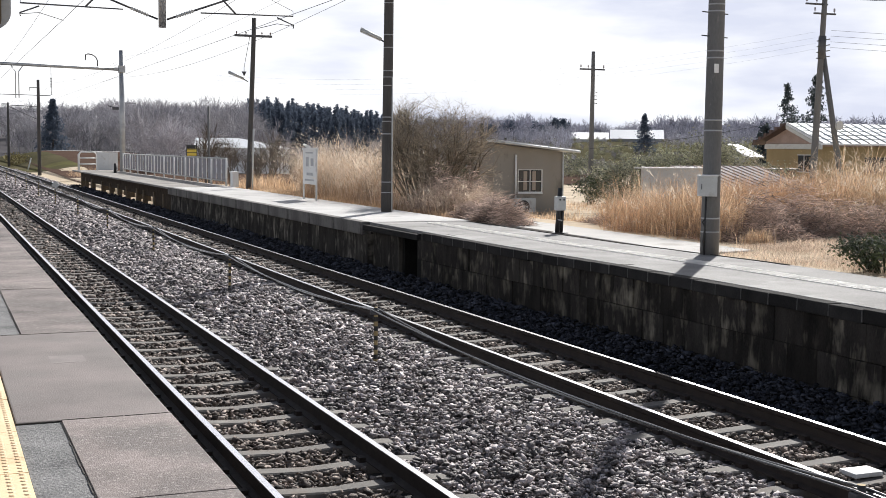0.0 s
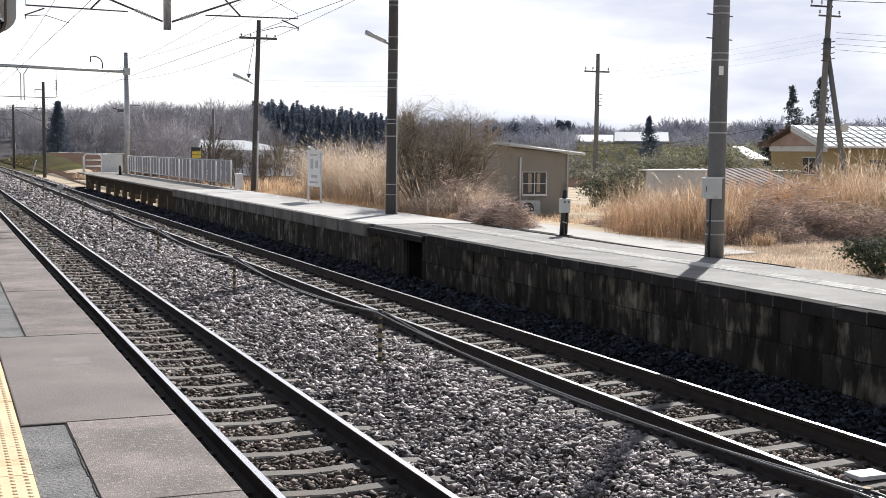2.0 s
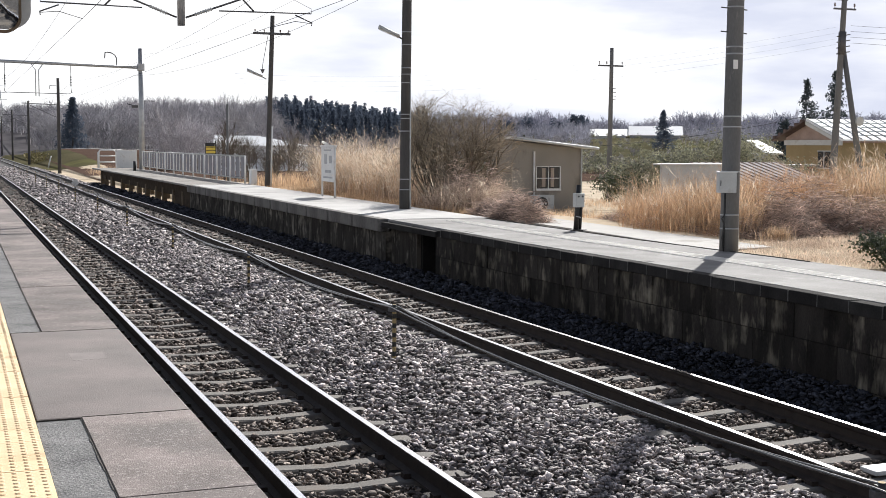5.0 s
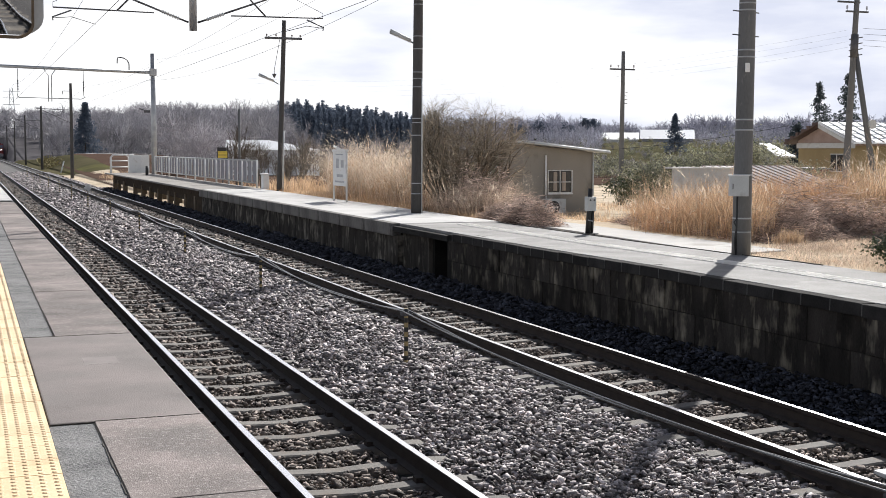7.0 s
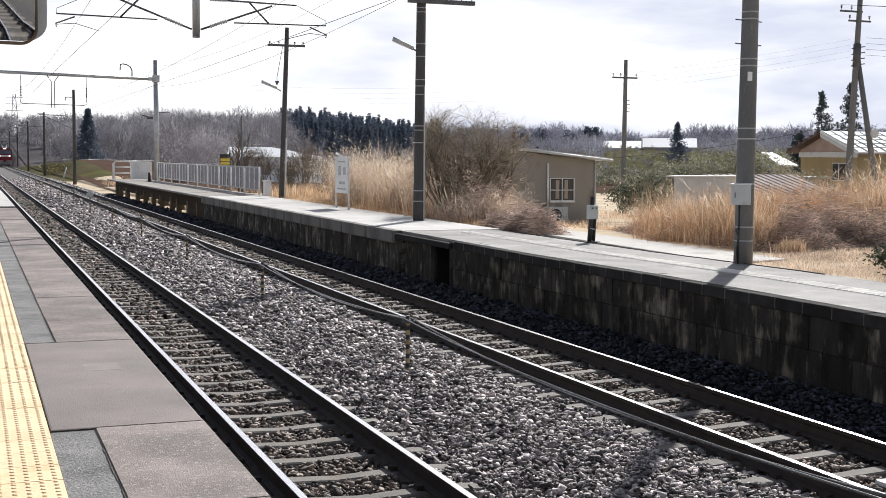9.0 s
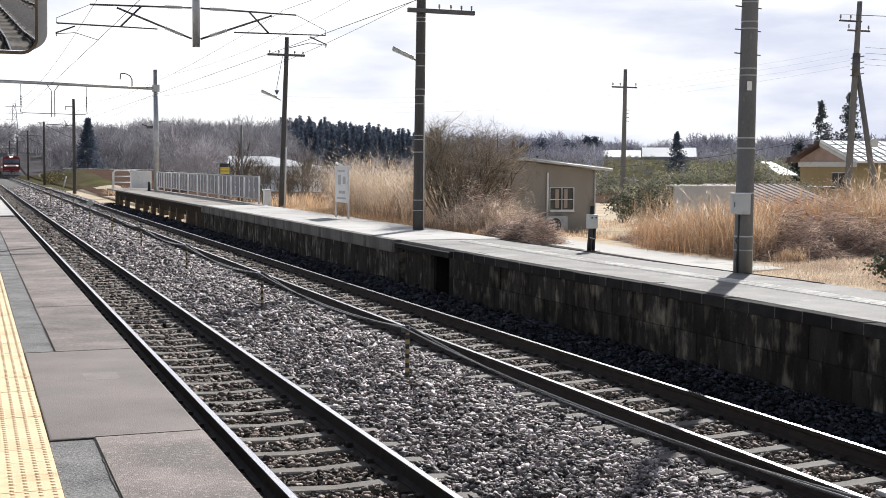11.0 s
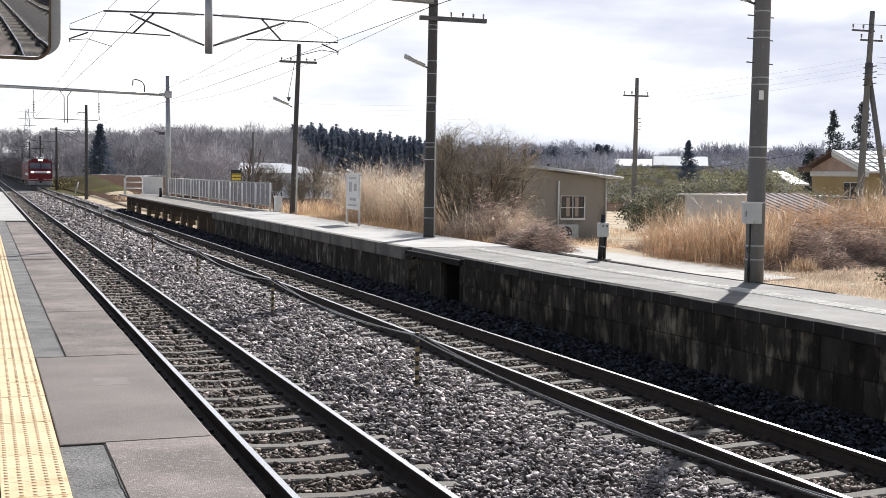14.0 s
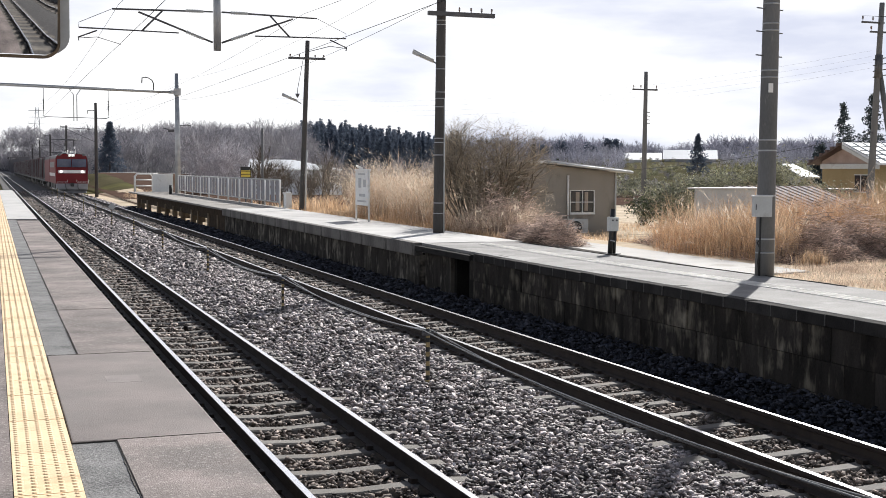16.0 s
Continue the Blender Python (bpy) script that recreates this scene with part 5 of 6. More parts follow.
for x in (-3.6, -1.2, 1.4, 3.4):
    bm = B()
    box(bm, x - 0.4, x + 0.4, -0.03, 0.02, 0.9, 1.9)
    part("window", bm, M_FENCE, wh, "grey window")

# lattice tower far away
tw = thing("transmission_tower", "faint steel lattice transmission tower far away", "tower", (26, 800, 3))
bm = B()
for sx in (-1, 1):
    for sy in (-1, 1):
        rod(bm, (3.2 * sx, 3.2 * sy, 0), (0.7 * sx, 0.7 * sy, 36), 0.22, seg=4)
for i in range(8):
    z, w = 4.4 * i, 3.2 - 2.5 * 4.4 * i / 36
    w2 = 3.2 - 2.5 * 4.4 * (i + 1) / 36
    rod(bm, (-w, -w, z), (w2, -w2, z + 4.4), 0.13, seg=4)
    rod(bm, (w, -w, z), (-w2, -w2, z + 4.4), 0.13, seg=4)
part("lattice", bm, M_STEEL, tw)
for z in (26, 30, 34):
    bm = B()
    rod(bm, (-5, 0, z), (5, 0, z), 0.2, seg=4)
    part("crossarm", bm, M_STEEL, tw)

# ---- driver's mirror over the near platform ----
mir = thing("platform_mirror", "rectangular driver's mirror with rounded beige frame on a bracket", "mirror", (0.0, 6.0, 3.388))


def rounded(w, h, r, n=6):
    out = []
    for cx, cz, a0 in ((w - r, h - r, 0), (-w + r, h - r, 90), (-w + r, -h + r, 180), (w - r, -h + r, 270)):
        for i in range(n + 1):
            t = radians(a0 + 90 * i / n)
            out.append((cx + r * math.cos(t), cz + r * math.sin(t)))
    return out


def plate(pts, y0, y1):
    bm = B()
    a = [bm.verts.new((x, y0, z)) for x, z in pts]
    b = [bm.verts.new((x, y1, z)) for x, z in pts]
    n = len(pts)
    bm.faces.new(a)
    bm.faces.new(b[::-1])
    for i in range(n):
        bm.faces.new((a[(i + 1) % n], a[i], b[i], b[(i + 1) % n]))
    return bm


mb = part("housing", plate([(x + 0.050, z + 0.01) for x, z in rounded(0.300, 0.468, 0.08)], 0.06, 0.20), M_GREYPAINT, mir, "grey mirror housing")
bm = B()
o, i_ = rounded(0.303, 0.483, 0.07), rounded(0.291, 0.471, 0.06)
n = len(o)
ra = [[bm.verts.new((x, y, z)) for x, z in q] for q, y in ((o, 0.07), (o, -0.005), (i_, -0.005), (i_, 0.06))]
for a, b in zip(ra, ra[1:]):
    for k in range(n):
        bm.faces.new((a[k], b[k], b[(k + 1) % n], a[(k + 1) % n]))
part("rim", bm, M_WOOD, mir, "brown rubber rim")
bm = B()
nx, nzz, curve = 12, 18, 2.0


def bulge(u, w):
    """A point of the convex glass, drawn in to the rounded corners."""
    cx, cz, r = 0.231, 0.411, 0.058
    ax, az = abs(u) - cx, abs(w) - cz
    if ax > 0 and az > 0 and math.hypot(ax, az) > r:
        k = r / math.hypot(ax, az)
        u, w = math.copysign(cx + ax * k, u), math.copysign(cz + az * k, w)
    return (u, (u * u + w * w) / (2 * curve) - 0.078, w)


gv = [[bm.verts.new(bulge(-0.289 + 0.578 * i / nx, -0.469 + 0.938 * j / nzz)) for i in range(nx + 1)] for j in range(nzz + 1)]
for j in range(nzz):
    for i in range(nx):
        bm.faces.new((gv[j][i], gv[j][i + 1], gv[j + 1][i + 1], gv[j + 1][i])).smooth = True
part("glass", bm, M_MIRROR, mir, "convex mirror glass")
bm = B()
rod(bm, (-0.2, 0.2, 0.0), (-0.2, 0.2, -2.52), 0.04, seg=10)
rod(bm, (-0.2, 0.1, 0.2), (-0.2, 0.22, 0.2), 0.03)
rod(bm, (-0.2, 0.2, 0.0), (-0.2, 0.2, 0.6), 0.04, seg=10)
part("post", bm, M_STEEL, mir)
MIR_YAW, MIR_TILT = 2.0, 2.0
mir.rotation_euler = (radians(MIR_TILT), 0, radians(MIR_YAW))


# ---- plants ----
class Soup:
    """Collects triangles for one mesh."""

    def __init__(self):
        self.v, self.f = [], []

    def tri(self, a, b, c):
        n = len(self.v)
        self.v += [tuple(a), tuple(b), tuple(c)]
        self.f.append((n, n + 1, n + 2))

    def ribbon(self, pts, widths, side):
        n = len(self.v)
        for p, w in zip(pts, widths):
            self.v += [tuple(p - side * w), tuple(p + side * w)]
        for i in range(len(pts) - 1):
            a = n + 2 * i
            self.f += [(a, a + 1, a + 3), (a, a + 3, a + 2)]

    def prism(self, a, b, r0, r1):
        d = (b - a).normalized()
        u = d.orthogonal().normalized()
        w = d.cross(u)
        n = len(self.v)
        for p, r in ((a, r0), (b, r1)):
            for k in range(3):
                t = 2.094 * k
                self.v.append(tuple(p + (u * math.cos(t) + w * math.sin(t)) * r))
        for k in range(3):
            j = (k + 1) % 3
            self.f += [(n + k, n + j, n + 3 + j), (n + k, n + 3 + j, n + 3 + k)]

    def arrays(self):
        return np.array(self.v, dtype=np.float32), np.array(self.f, dtype=np.int32)

    def mesh(self, name, mat):
        return soup(name, self.v, self.f, mat)


def rvec(r, s=1.0):
    return Vector((r.uniform(-s, s), r.uniform(-s, s), r.uniform(-s, s)))


def branch(s, r, p, d, length, rad, depth, kids, spread, thin, up=0.15):
    """A limb with its twigs; the thinnest are flat slivers."""
    d = (d + Vector((0, 0, up)) + rvec(r, 0.18)).normalized()
    q = p + d * length
    if rad > thin:
        s.prism(p, q, rad, rad * 0.62)
    else:
        s.ribbon([p, q], [max(rad, thin * 0.55), thin * 0.25], d.orthogonal().normalized())
    if depth == 0:
        return
    for i in range(kids):
        t = r.uniform(0.35, 1.0) if i else 1.0
        nd = (d + rvec(r, spread)).normalized()
        branch(s, r, p.lerp(q, t), nd, length * r.uniform(0.55, 0.82), rad * 0.58, depth - 1, kids, spread, thin, up)


def bare_tree(seed, h, thin, depth=4, kids=4, spread=0.75):
    r, s = random.Random(seed), Soup()
    p, d = Vector((0, 0, -0.5)), Vector((r.uniform(-0.08, 0.08), r.uniform(-0.08, 0.08), 1))
    trunk = h * r.uniform(0.25, 0.4)
    q = p + d * trunk
    s.prism(p, q, h * 0.016, h * 0.012)
    for i in range(4 + seed % 2):
        nd = (Vector((0, 0, 1)) + rvec(r, 0.65)).normalized()
        branch(s, r, p.lerp(q, r.uniform(0.6, 1.0)), nd, h * r.uniform(0.24, 0.34), h * 0.008, depth - 1, kids, spread, thin)
    v, f = s.arrays()
    v[:, 2] *= h / max(1e-3, v[:, 2].max())
    return v, f


def conifer(seed, h, w, sparse=1.0, leaf=0.4, tall=0.12):
    r, s = random.Random(seed), Soup()
    s.prism(Vector((0, 0, -0.5)), Vector((0, 0, h)), h * 0.016, 0.02)
    n = int(150 * sparse)
    for i in range(n):
        t = r.uniform(tall, 1.0)
        z = h * t
        rad = w * (1 - t) ** 0.95 * r.uniform(0.55, 1.1) + 0.12
        a = r.uniform(0, 6.283)
        o = Vector((math.cos(a), math.sin(a), 0))
        side = Vector((-o.y, o.x, 0))
        base, tip = Vector((0, 0, z)), o * rad + Vector((0, 0, z - rad * r.uniform(0.1, 0.5)))
        for k in range(5):
            u = r.uniform(0.25, 1.0)
            c = base.lerp(tip, u) + rvec(r, leaf * 0.5)
            b = leaf * r.uniform(0.6, 1.4)
            s.tri(c - side * b + rvec(r, b * 0.5), c + side * b + rvec(r, b * 0.5), c + o * b * 0.7 + Vector((0, 0, r.uniform(-1.0, 0.5) * b)))
    return s.arrays()


def open_conifer(seed, h, w, limbs=80, leaf=0.15, tall=0.15, flat=False, needles=16):
    """A conifer of separate drooping limbs with gaps between them; flat: an umbrella-shaped pine."""
    r, s = random.Random(seed), Soup()
    s.prism(Vector((0, 0, -0.5)), Vector((0, 0, h)), h * 0.014, 0.02)
    for i in range(limbs):
        t = tall + (1 - tall) * (i + r.random()) / limbs
        prof = (1 - t) ** 0.95 + 0.03 if not flat else max(0.15, 1 - abs(t - 0.8) * 2.6)
        rad = w * prof * r.uniform(0.5, 1.15)
        a = r.uniform(0, 6.283)
        o = Vector((math.cos(a), math.sin(a), 0))
        base = Vector((0, 0, h * t))
        tip = o * rad + Vector((0, 0, h * t + rad * r.uniform(-0.35, 0.12)))
        s.prism(base, tip, 0.03, 0.01)
        for k in range(needles):
            c = base.lerp(tip, r.uniform(0.4, 1.08)) + rvec(r, leaf * 1.1)
            s.tri(c + rvec(r, leaf), c + rvec(r, leaf), c + rvec(r, leaf))
    return s.arrays()


def scatter(name, shapes, places, mat, label, category, kind="stuff"):
    """Joins many turned and scaled copies into one mesh."""
    V, F, base = [], [], 0
    r = random.Random(len(places))
    for x, y, z, sc in places:
        v, f = shapes[r.randrange(len(shapes))]
        a = r.uniform(0, 6.283)
        c, si = math.cos(a), math.sin(a)
        k = np.empty_like(v)
        k[:, 0] = (v[:, 0] * c - v[:, 1] * si) * sc + x
        k[:, 1] = (v[:, 0] * si + v[:, 1] * c) * sc + y
        k[:, 2] = v[:, 2] * sc * r.uniform(0.9, 1.1) + z
        V.append(k)
        F.append(f + base)
        base += len(v)
    return tagged(new(name, soup(name, np.concatenate(V), np.concatenate(F), mat)), label, category, kind=kind)


def polar(r, az0, az1, r0, r1):
    a, d = radians(r.uniform(az0, az1)), r.uniform(r0, r1)
    return d * math.sin(a), d * math.cos(a)


rt = random.Random(11)
far_trees = [bare_tree(i, 10.0, 0.050) for i in range(7)]
small_trees = [bare_tree(120 + i, 10.0, 0.11, 3, 5, 0.85) for i in range(5)]
low_trees = [bare_tree(40 + i, 5.0, 0.030, 4, 4, 0.95) for i in range(6)]
pl = []
while len(pl) < 430:
    x, y = polar(rt, -4, 13.6, 240, 420)
    if x < 16 and y < 420:
        continue
    az = math.degrees(math.atan2(x, y))
    k = 0.79 + 0.19 * step01(az, 4.5, 8.5)
    pl.append((x, y, ground_z(x, y), rt.uniform(0.85, 1.2) * k))
for _ in range(150):
    x, y = rt.uniform(-60, 75), rt.uniform(750, 830)
    pl.append((x, y, ground_z(x, y) - 1, rt.uniform(1.2, 1.75)))
for _ in range(320):
    x, y = rt.uniform(-55, 75), rt.uniform(735, 790)
    pl.append((x, y, ground_z(x, y) - 1, rt.uniform(0.5, 1.1)))
for _ in range(50):
    x, y = rt.uniform(-45, -9), rt.uniform(170, 420)
    pl.append((x, y, -0.4, rt.uniform(0.6, 1.1)))
for _ in range(70):
    x, y = rt.uniform(-45, -3), rt.uniform(430, 700)
    pl.append((x, y, lift(y) - 1, rt.uniform(1.0, 1.5)))
scatter("bare_woods", far_trees, pl, M_WOODSHAZE, "grey-brown leafless winter woods on a low hill", "woods")
pl = []
for _ in range(420):
    x, y = polar(rt, 1.5, 14, 232, 380)
    if x > 16:
        pl.append((x, y, ground_z(x, y) - 0.8, rt.uniform(0.3, 0.6)))
scatter("undergrowth", small_trees, pl, M_WOODSHAZE, "grey leafless undergrowth at the foot of the woods", "woods")
pl = []
for _ in range(1700):
    x, y = polar(rt, 18.5, 52, 425, 720)
    az = math.degrees(math.atan2(x, y))
    pl.append((x, y, ground_z(x, y), rt.uniform(0.7, 1.1) * (0.7 + 0.4 * ridge(az))))
for _ in range(1300):
    x, y = polar(rt, 18.5, 52, 415, 700)
    pl.append((x, y, ground_z(x, y) - 1.5, rt.uniform(0.35, 0.6)))
for az0, az1, r0, r1, count in ((19.5, 28.2, 235, 420, 420), (31.9, 47, 285, 420, 420), (28.2, 31.9, 355, 420, 120)):
    for _ in range(count):
        x, y = polar(rt, az0, az1, r0, r1)
        pl.append((x, y, ground_z(x, y) - 0.8, rt.uniform(0.3, 0.62)))
scatter("ridge_woods", [bare_tree(80 + i, 8.5, 0.17, 3, 3, 1.0) for i in range(6)], pl, M_RIDGEHAZE, "leafless woods along a distant ridge", "woods")
pl = []
for _ in range(120):
    x, y = polar(rt, 8.2, 14.5, 120, 215)
    if x / y > 0.185 and y < 140:
        continue
    pl.append((x, y, ground_z(x, y), rt.uniform(0.75, 1.35)))
for _ in range(46):
    x, y = polar(rt, 14, 27, 150, 230)
    pl.append((x, y, ground_z(x, y), rt.uniform(0.6, 1.0)))
scatter("bare_thicket", low_trees, pl, M_WOODSHAZE, "grey leafless bushes and small trees", "thicket")
pl = []
for _ in range(11):
    x, y = polar(rt, 12.0, 15.6, 75, 110)
    if x > 13:
        pl.append((x, y, ground_z(x, y), rt.uniform(0.45, 0.8)))
for _ in range(15):
    x, y = polar(rt, 11.2, 17.3, 64, 112)
    if x > 13:
        pl.append((x, y, ground_z(x, y), rt.uniform(0.5, 0.85)))
scatter("roadside_thicket", [bare_tree(160 + i, 5.0, 0.022, 4, 4, 0.7) for i in range(5)], pl, M_BARK, "dark brown leafless saplings before the white building", "thicket")
cedar = [open_conifer(i, 13.0 + 0.6 * i, 2.9 + 0.15 * i, 70, 0.50, 0.06, needles=12) for i in range(6)]
pl = []
for _ in range(420):
    x, y = polar(rt, 13.3, 20.6, 300, 430)
    az = math.degrees(math.atan2(x, y))
    pl.append((x, y, ground_z(x, y), rt.uniform(0.56, 0.68) * (1.0 - 0.14 * step01(az, 14.5, 20))))
scatter("cedar_plantation", cedar, pl, M_CEDARHAZE, "dense dark green cedar plantation on the hill", "conifers")
pl = []
for _ in range(16):
    x, y = polar(rt, 24.0, 28.0, 430, 500)
    pl.append((x, y, ground_z(x, y), rt.uniform(0.38, 0.56)))
for _ in range(18):
    x, y = polar(rt, 20, 50, 430, 600)
    pl.append((x, y, ground_z(x, y), rt.uniform(0.35, 0.6)))
scatter("far_pines", [open_conifer(70 + i, 11.0, 4.2, 60, 0.75, 0.45, True) for i in range(4)], pl, M_CEDARHAZE, "scattered dark pines among far bare woods", "conifers")


def one_tree(name, az, r, arrays, mat, label, sc=1.0, z=None):
    x, y = r * math.sin(radians(az)), r * math.cos(radians(az))
    t = thing(name, label, "tree", (x, y, ground_z(x, y) if z is None else z))
    t.scale = (sc, sc, sc)
    bm = B()
    rod(bm, (0, 0, -0.6), (0, 0, 3.0), 0.16, 0.10, 8)
    part("trunk", bm, M_BARK, t)
    part("crown", soup("crown", arrays[0], arrays[1], mat), None, t)
    return t


one_tree("conifer_tree", 4.9, 225, open_conifer(21, 9.3, 3.6, 330, 0.24, 0.05), M_CEDARHAZE, "tall pointed dark conifer before the bare woods")
one_tree("conifer_tree", 31.35, 250, open_conifer(22, 7.4, 2.9, 190, 0.24, 0.03), M_CEDARHAZE, "lone dark conifer beside white-roofed barns")
one_tree("conifer_tree", 37.55, 118, open_conifer(23, 8.9, 2.7, 120, 0.17, 0.12), M_CONIFER, "open-crowned dark conifer behind the house")
one_tree("conifer_tree", 38.75, 112, open_conifer(24, 9.3, 3.0, 130, 0.18, 0.1), M_CONIFER, "open-crowned dark conifer behind the house")
one_tree("conifer_tree", 36.6, 122, open_conifer(25, 5.2, 1.6, 60, 0.25, 0.1), M_CONIFER, "small dark conifer behind the house")
one_tree("conifer_tree", 42.3, 150, open_conifer(26, 7.6, 2.8, 80, 0.4, 0.2), M_CONIFER, "dark rounded conifer behind the house")
one_tree("bare_tree", 40.9, 110, bare_tree(61, 6.6, 0.02, 4, 4), M_WOODSHAZE, "small leafless tree behind the house")


pl = []
for _ in range(620):
    x, y = polar(rt, 19.5, 46, 75, 330)
    pl.append((x, y, ground_z(x, y) - 0.15, rt.uniform(0.16, 0.42)))
scatter("field_brush", [bare_tree(140 + i, 5.0, 0.06, 3, 5, 1.0) for i in range(5)], pl, M_WOODSHAZE, "low leafless brush scattered over the fields", "brush")
def leafy(seed, rx, ry, h, n, leaf, gap=0.35):
    """A shrub of many small leaves in uneven clumps, on stems."""
    r, s = random.Random(seed), Soup()
    clumps = [(Vector((r.uniform(-1, 1) * rx * 0.75, r.uniform(-1, 1) * ry * 0.75, h * r.uniform(0.25, 0.88))), r.uniform(0.25, 0.5)) for _ in range(max(6, n // 90))]
    for c, _ in clumps:
        s.prism(Vector((c.x * 0.3, c.y * 0.3, -0.1)), c, 0.018, 0.008)
    for _ in range(n):
        c, q = clumps[r.randrange(len(clumps))]
        p = c + Vector((r.gauss(0, rx * q * 0.55), r.gauss(0, ry * q * 0.55), r.gauss(0, h * q * 0.32)))
        if p.z < 0.02:
            continue
        d = rvec(r).normalized()
        w = d.orthogonal().normalized() * leaf * 0.45
        d = d * leaf * r.uniform(0.7, 1.5)
        s.tri(p - w, p + w, p + d)
    return s


pl = []
for _ in range(150):
    x, y = polar(rt, 20, 46, 120, 330)
    pl.append((x, y, ground_z(x, y) - 0.15, rt.uniform(0.10, 0.24)))
scatter("field_evergreens", [leafy(90 + i, 5.0, 4.5, 6.5, 800, 0.55).arrays() for i in range(4)], pl, M_BAMBOO, "rounded olive-green bushes along field edges", "bushes")


def shrub(name, x, y, rx, ry, h, n, leaf, mat, label, seed):
    t = thing(name, label, "shrub", (x, y, ground_z(x, y)), "green shrubs")
    part("foliage", leafy(seed, rx, ry, h, n, leaf).mesh("foliage", mat), None, t)


shrub("evergreen_shrub", 11.45, 12.75, 0.62, 0.6, 0.47, 3400, 0.040, M_LEAF, "small evergreen shrub beside the platform", 1)
shrub("evergreen_shrub", 25.2, 45.5, 0.9, 0.9, 1.35, 1500, 0.09, M_LEAF, "dark evergreen shrub beyond the hut", 2)
shrub("evergreen_shrub", 26.9, 46.5, 0.7, 0.8, 1.1, 900, 0.09, M_LEAF, "dark evergreen shrub beyond the hut", 3)
shrub("evergreen_shrub", 28.4, 45.5, 1.0, 0.8, 1.25, 1400, 0.09, M_LEAF, "dark evergreen shrub beyond the hut", 4)
shrub("evergreen_shrub", 30.0, 44.8, 1.2, 0.8, 1.15, 1500, 0.09, M_BAMBOO, "grey-green shrub beyond the hut", 5)
for i, (x, y, w, h) in enumerate(((31.0, 51, 1.3, 1.2), (33.0, 51.5, 1.3, 1.6), (35.0, 51, 1.1, 2.3), (36.6, 52, 1.2, 1.9), (29.3, 50.5, 1.2, 0.8), (39.2, 53, 1.6, 1.0))):
    shrub("bamboo_thicket", x, y, w, 1.2, h + 1.0, 6000, 0.11, M_BAMBOO, "pale grey-green broad-leaved thicket", 10 + i)
for i, (az, r, w, h) in enumerate(((24.3, 95, 3.0, 3.0), (25.5, 100, 2.2, 2.3), (26.8, 120, 4.0, 2.2), (28.4, 130, 4.0, 2.0), (33.5, 110, 5.0, 2.4), (35.4, 100, 4, 2.0))):
    x, y = r * math.sin(radians(az)), r * math.cos(radians(az))
    shrub("evergreen_shrub", x, y, w, 2.0, h, 2200, 0.20, M_LEAF if i < 2 else M_BAMBOO, "round evergreen shrub at the edge of a field", 30 + i)
shrub("yellow_shrub", 9.9, 176, 1.6, 2.5, 1.7, 1200, 0.2, surf("yellow_leaf", (0.17, 0.14, 0.05), (0.29, 0.24, 0.085), 1, 0.8, 0, 8, island=0.4), "yellowish shrub beside the far line", 50)

# big leafless shrub beside the dark pole
sh_t = thing("bare_shrub", "large dense leafless brown shrub", "shrub", (12.15, 30.9, ground_z(12.15, 30.9)))
rs_ = random.Random(5)
s = Soup()
for i in range(30):
    a = rs_.uniform(0, 6.283)
    p = Vector((math.cos(a) * rs_.uniform(0, 0.5), math.sin(a) * rs_.uniform(0, 0.4), -0.1))
    tilt = rs_.uniform(0.1, 1.05)
    d = Vector((math.cos(a) * tilt, math.sin(a) * tilt * 0.9, 1.0)).normalized()
    branch(s, rs_, p, d, rs_.uniform(0.75, 1.1), rs_.uniform(0.018, 0.032), 4, 4, 0.62, 0.0075, 0.08)
top = sorted(v[2] for v in s.v)[int(len(s.v) * 0.985)]
def crown_z(z):
    q = z / top
    return 3.0 * (q if q < 0.8 else 0.8 + 0.5 * (q - 0.8))


s.v = [(v[0] * 1.38, v[1] * 1.25, crown_z(v[2]) * (1.06 - 0.12 * (v[0] * v[0] + v[1] * v[1]) / 2.2)) for v in s.v]
def kept_in(v):
    """The crown is cut back on the sides of the pole and of the hut."""
    q = -0.934 * v[0] + 0.358 * v[1]
    k = 0.7 * (q - 0.85) if q > 0.85 else 0.6 * (q + 1.75) if q < -1.75 else 0.0
    return (v[0] + 0.934 * k, v[1] - 0.358 * k, v[2])


s.v = [kept_in(v) for v in s.v]
part("crown", s.mesh("crown", M_TWIG), None, sh_t)
bm = B()
for k in range(5):
    bent(bm, [(0.1 * k - 0.2, 0.08 * (k % 3), -0.1), (0.16 * k - 0.32, 0.1, 0.5), (0.3 * k - 0.6, 0.15 * (k % 2), 1.15)], [0.035, 0.028, 0.016], 7)
part("stems", bm, M_BARK, sh_t)

# ---- dry reeds and grass ----


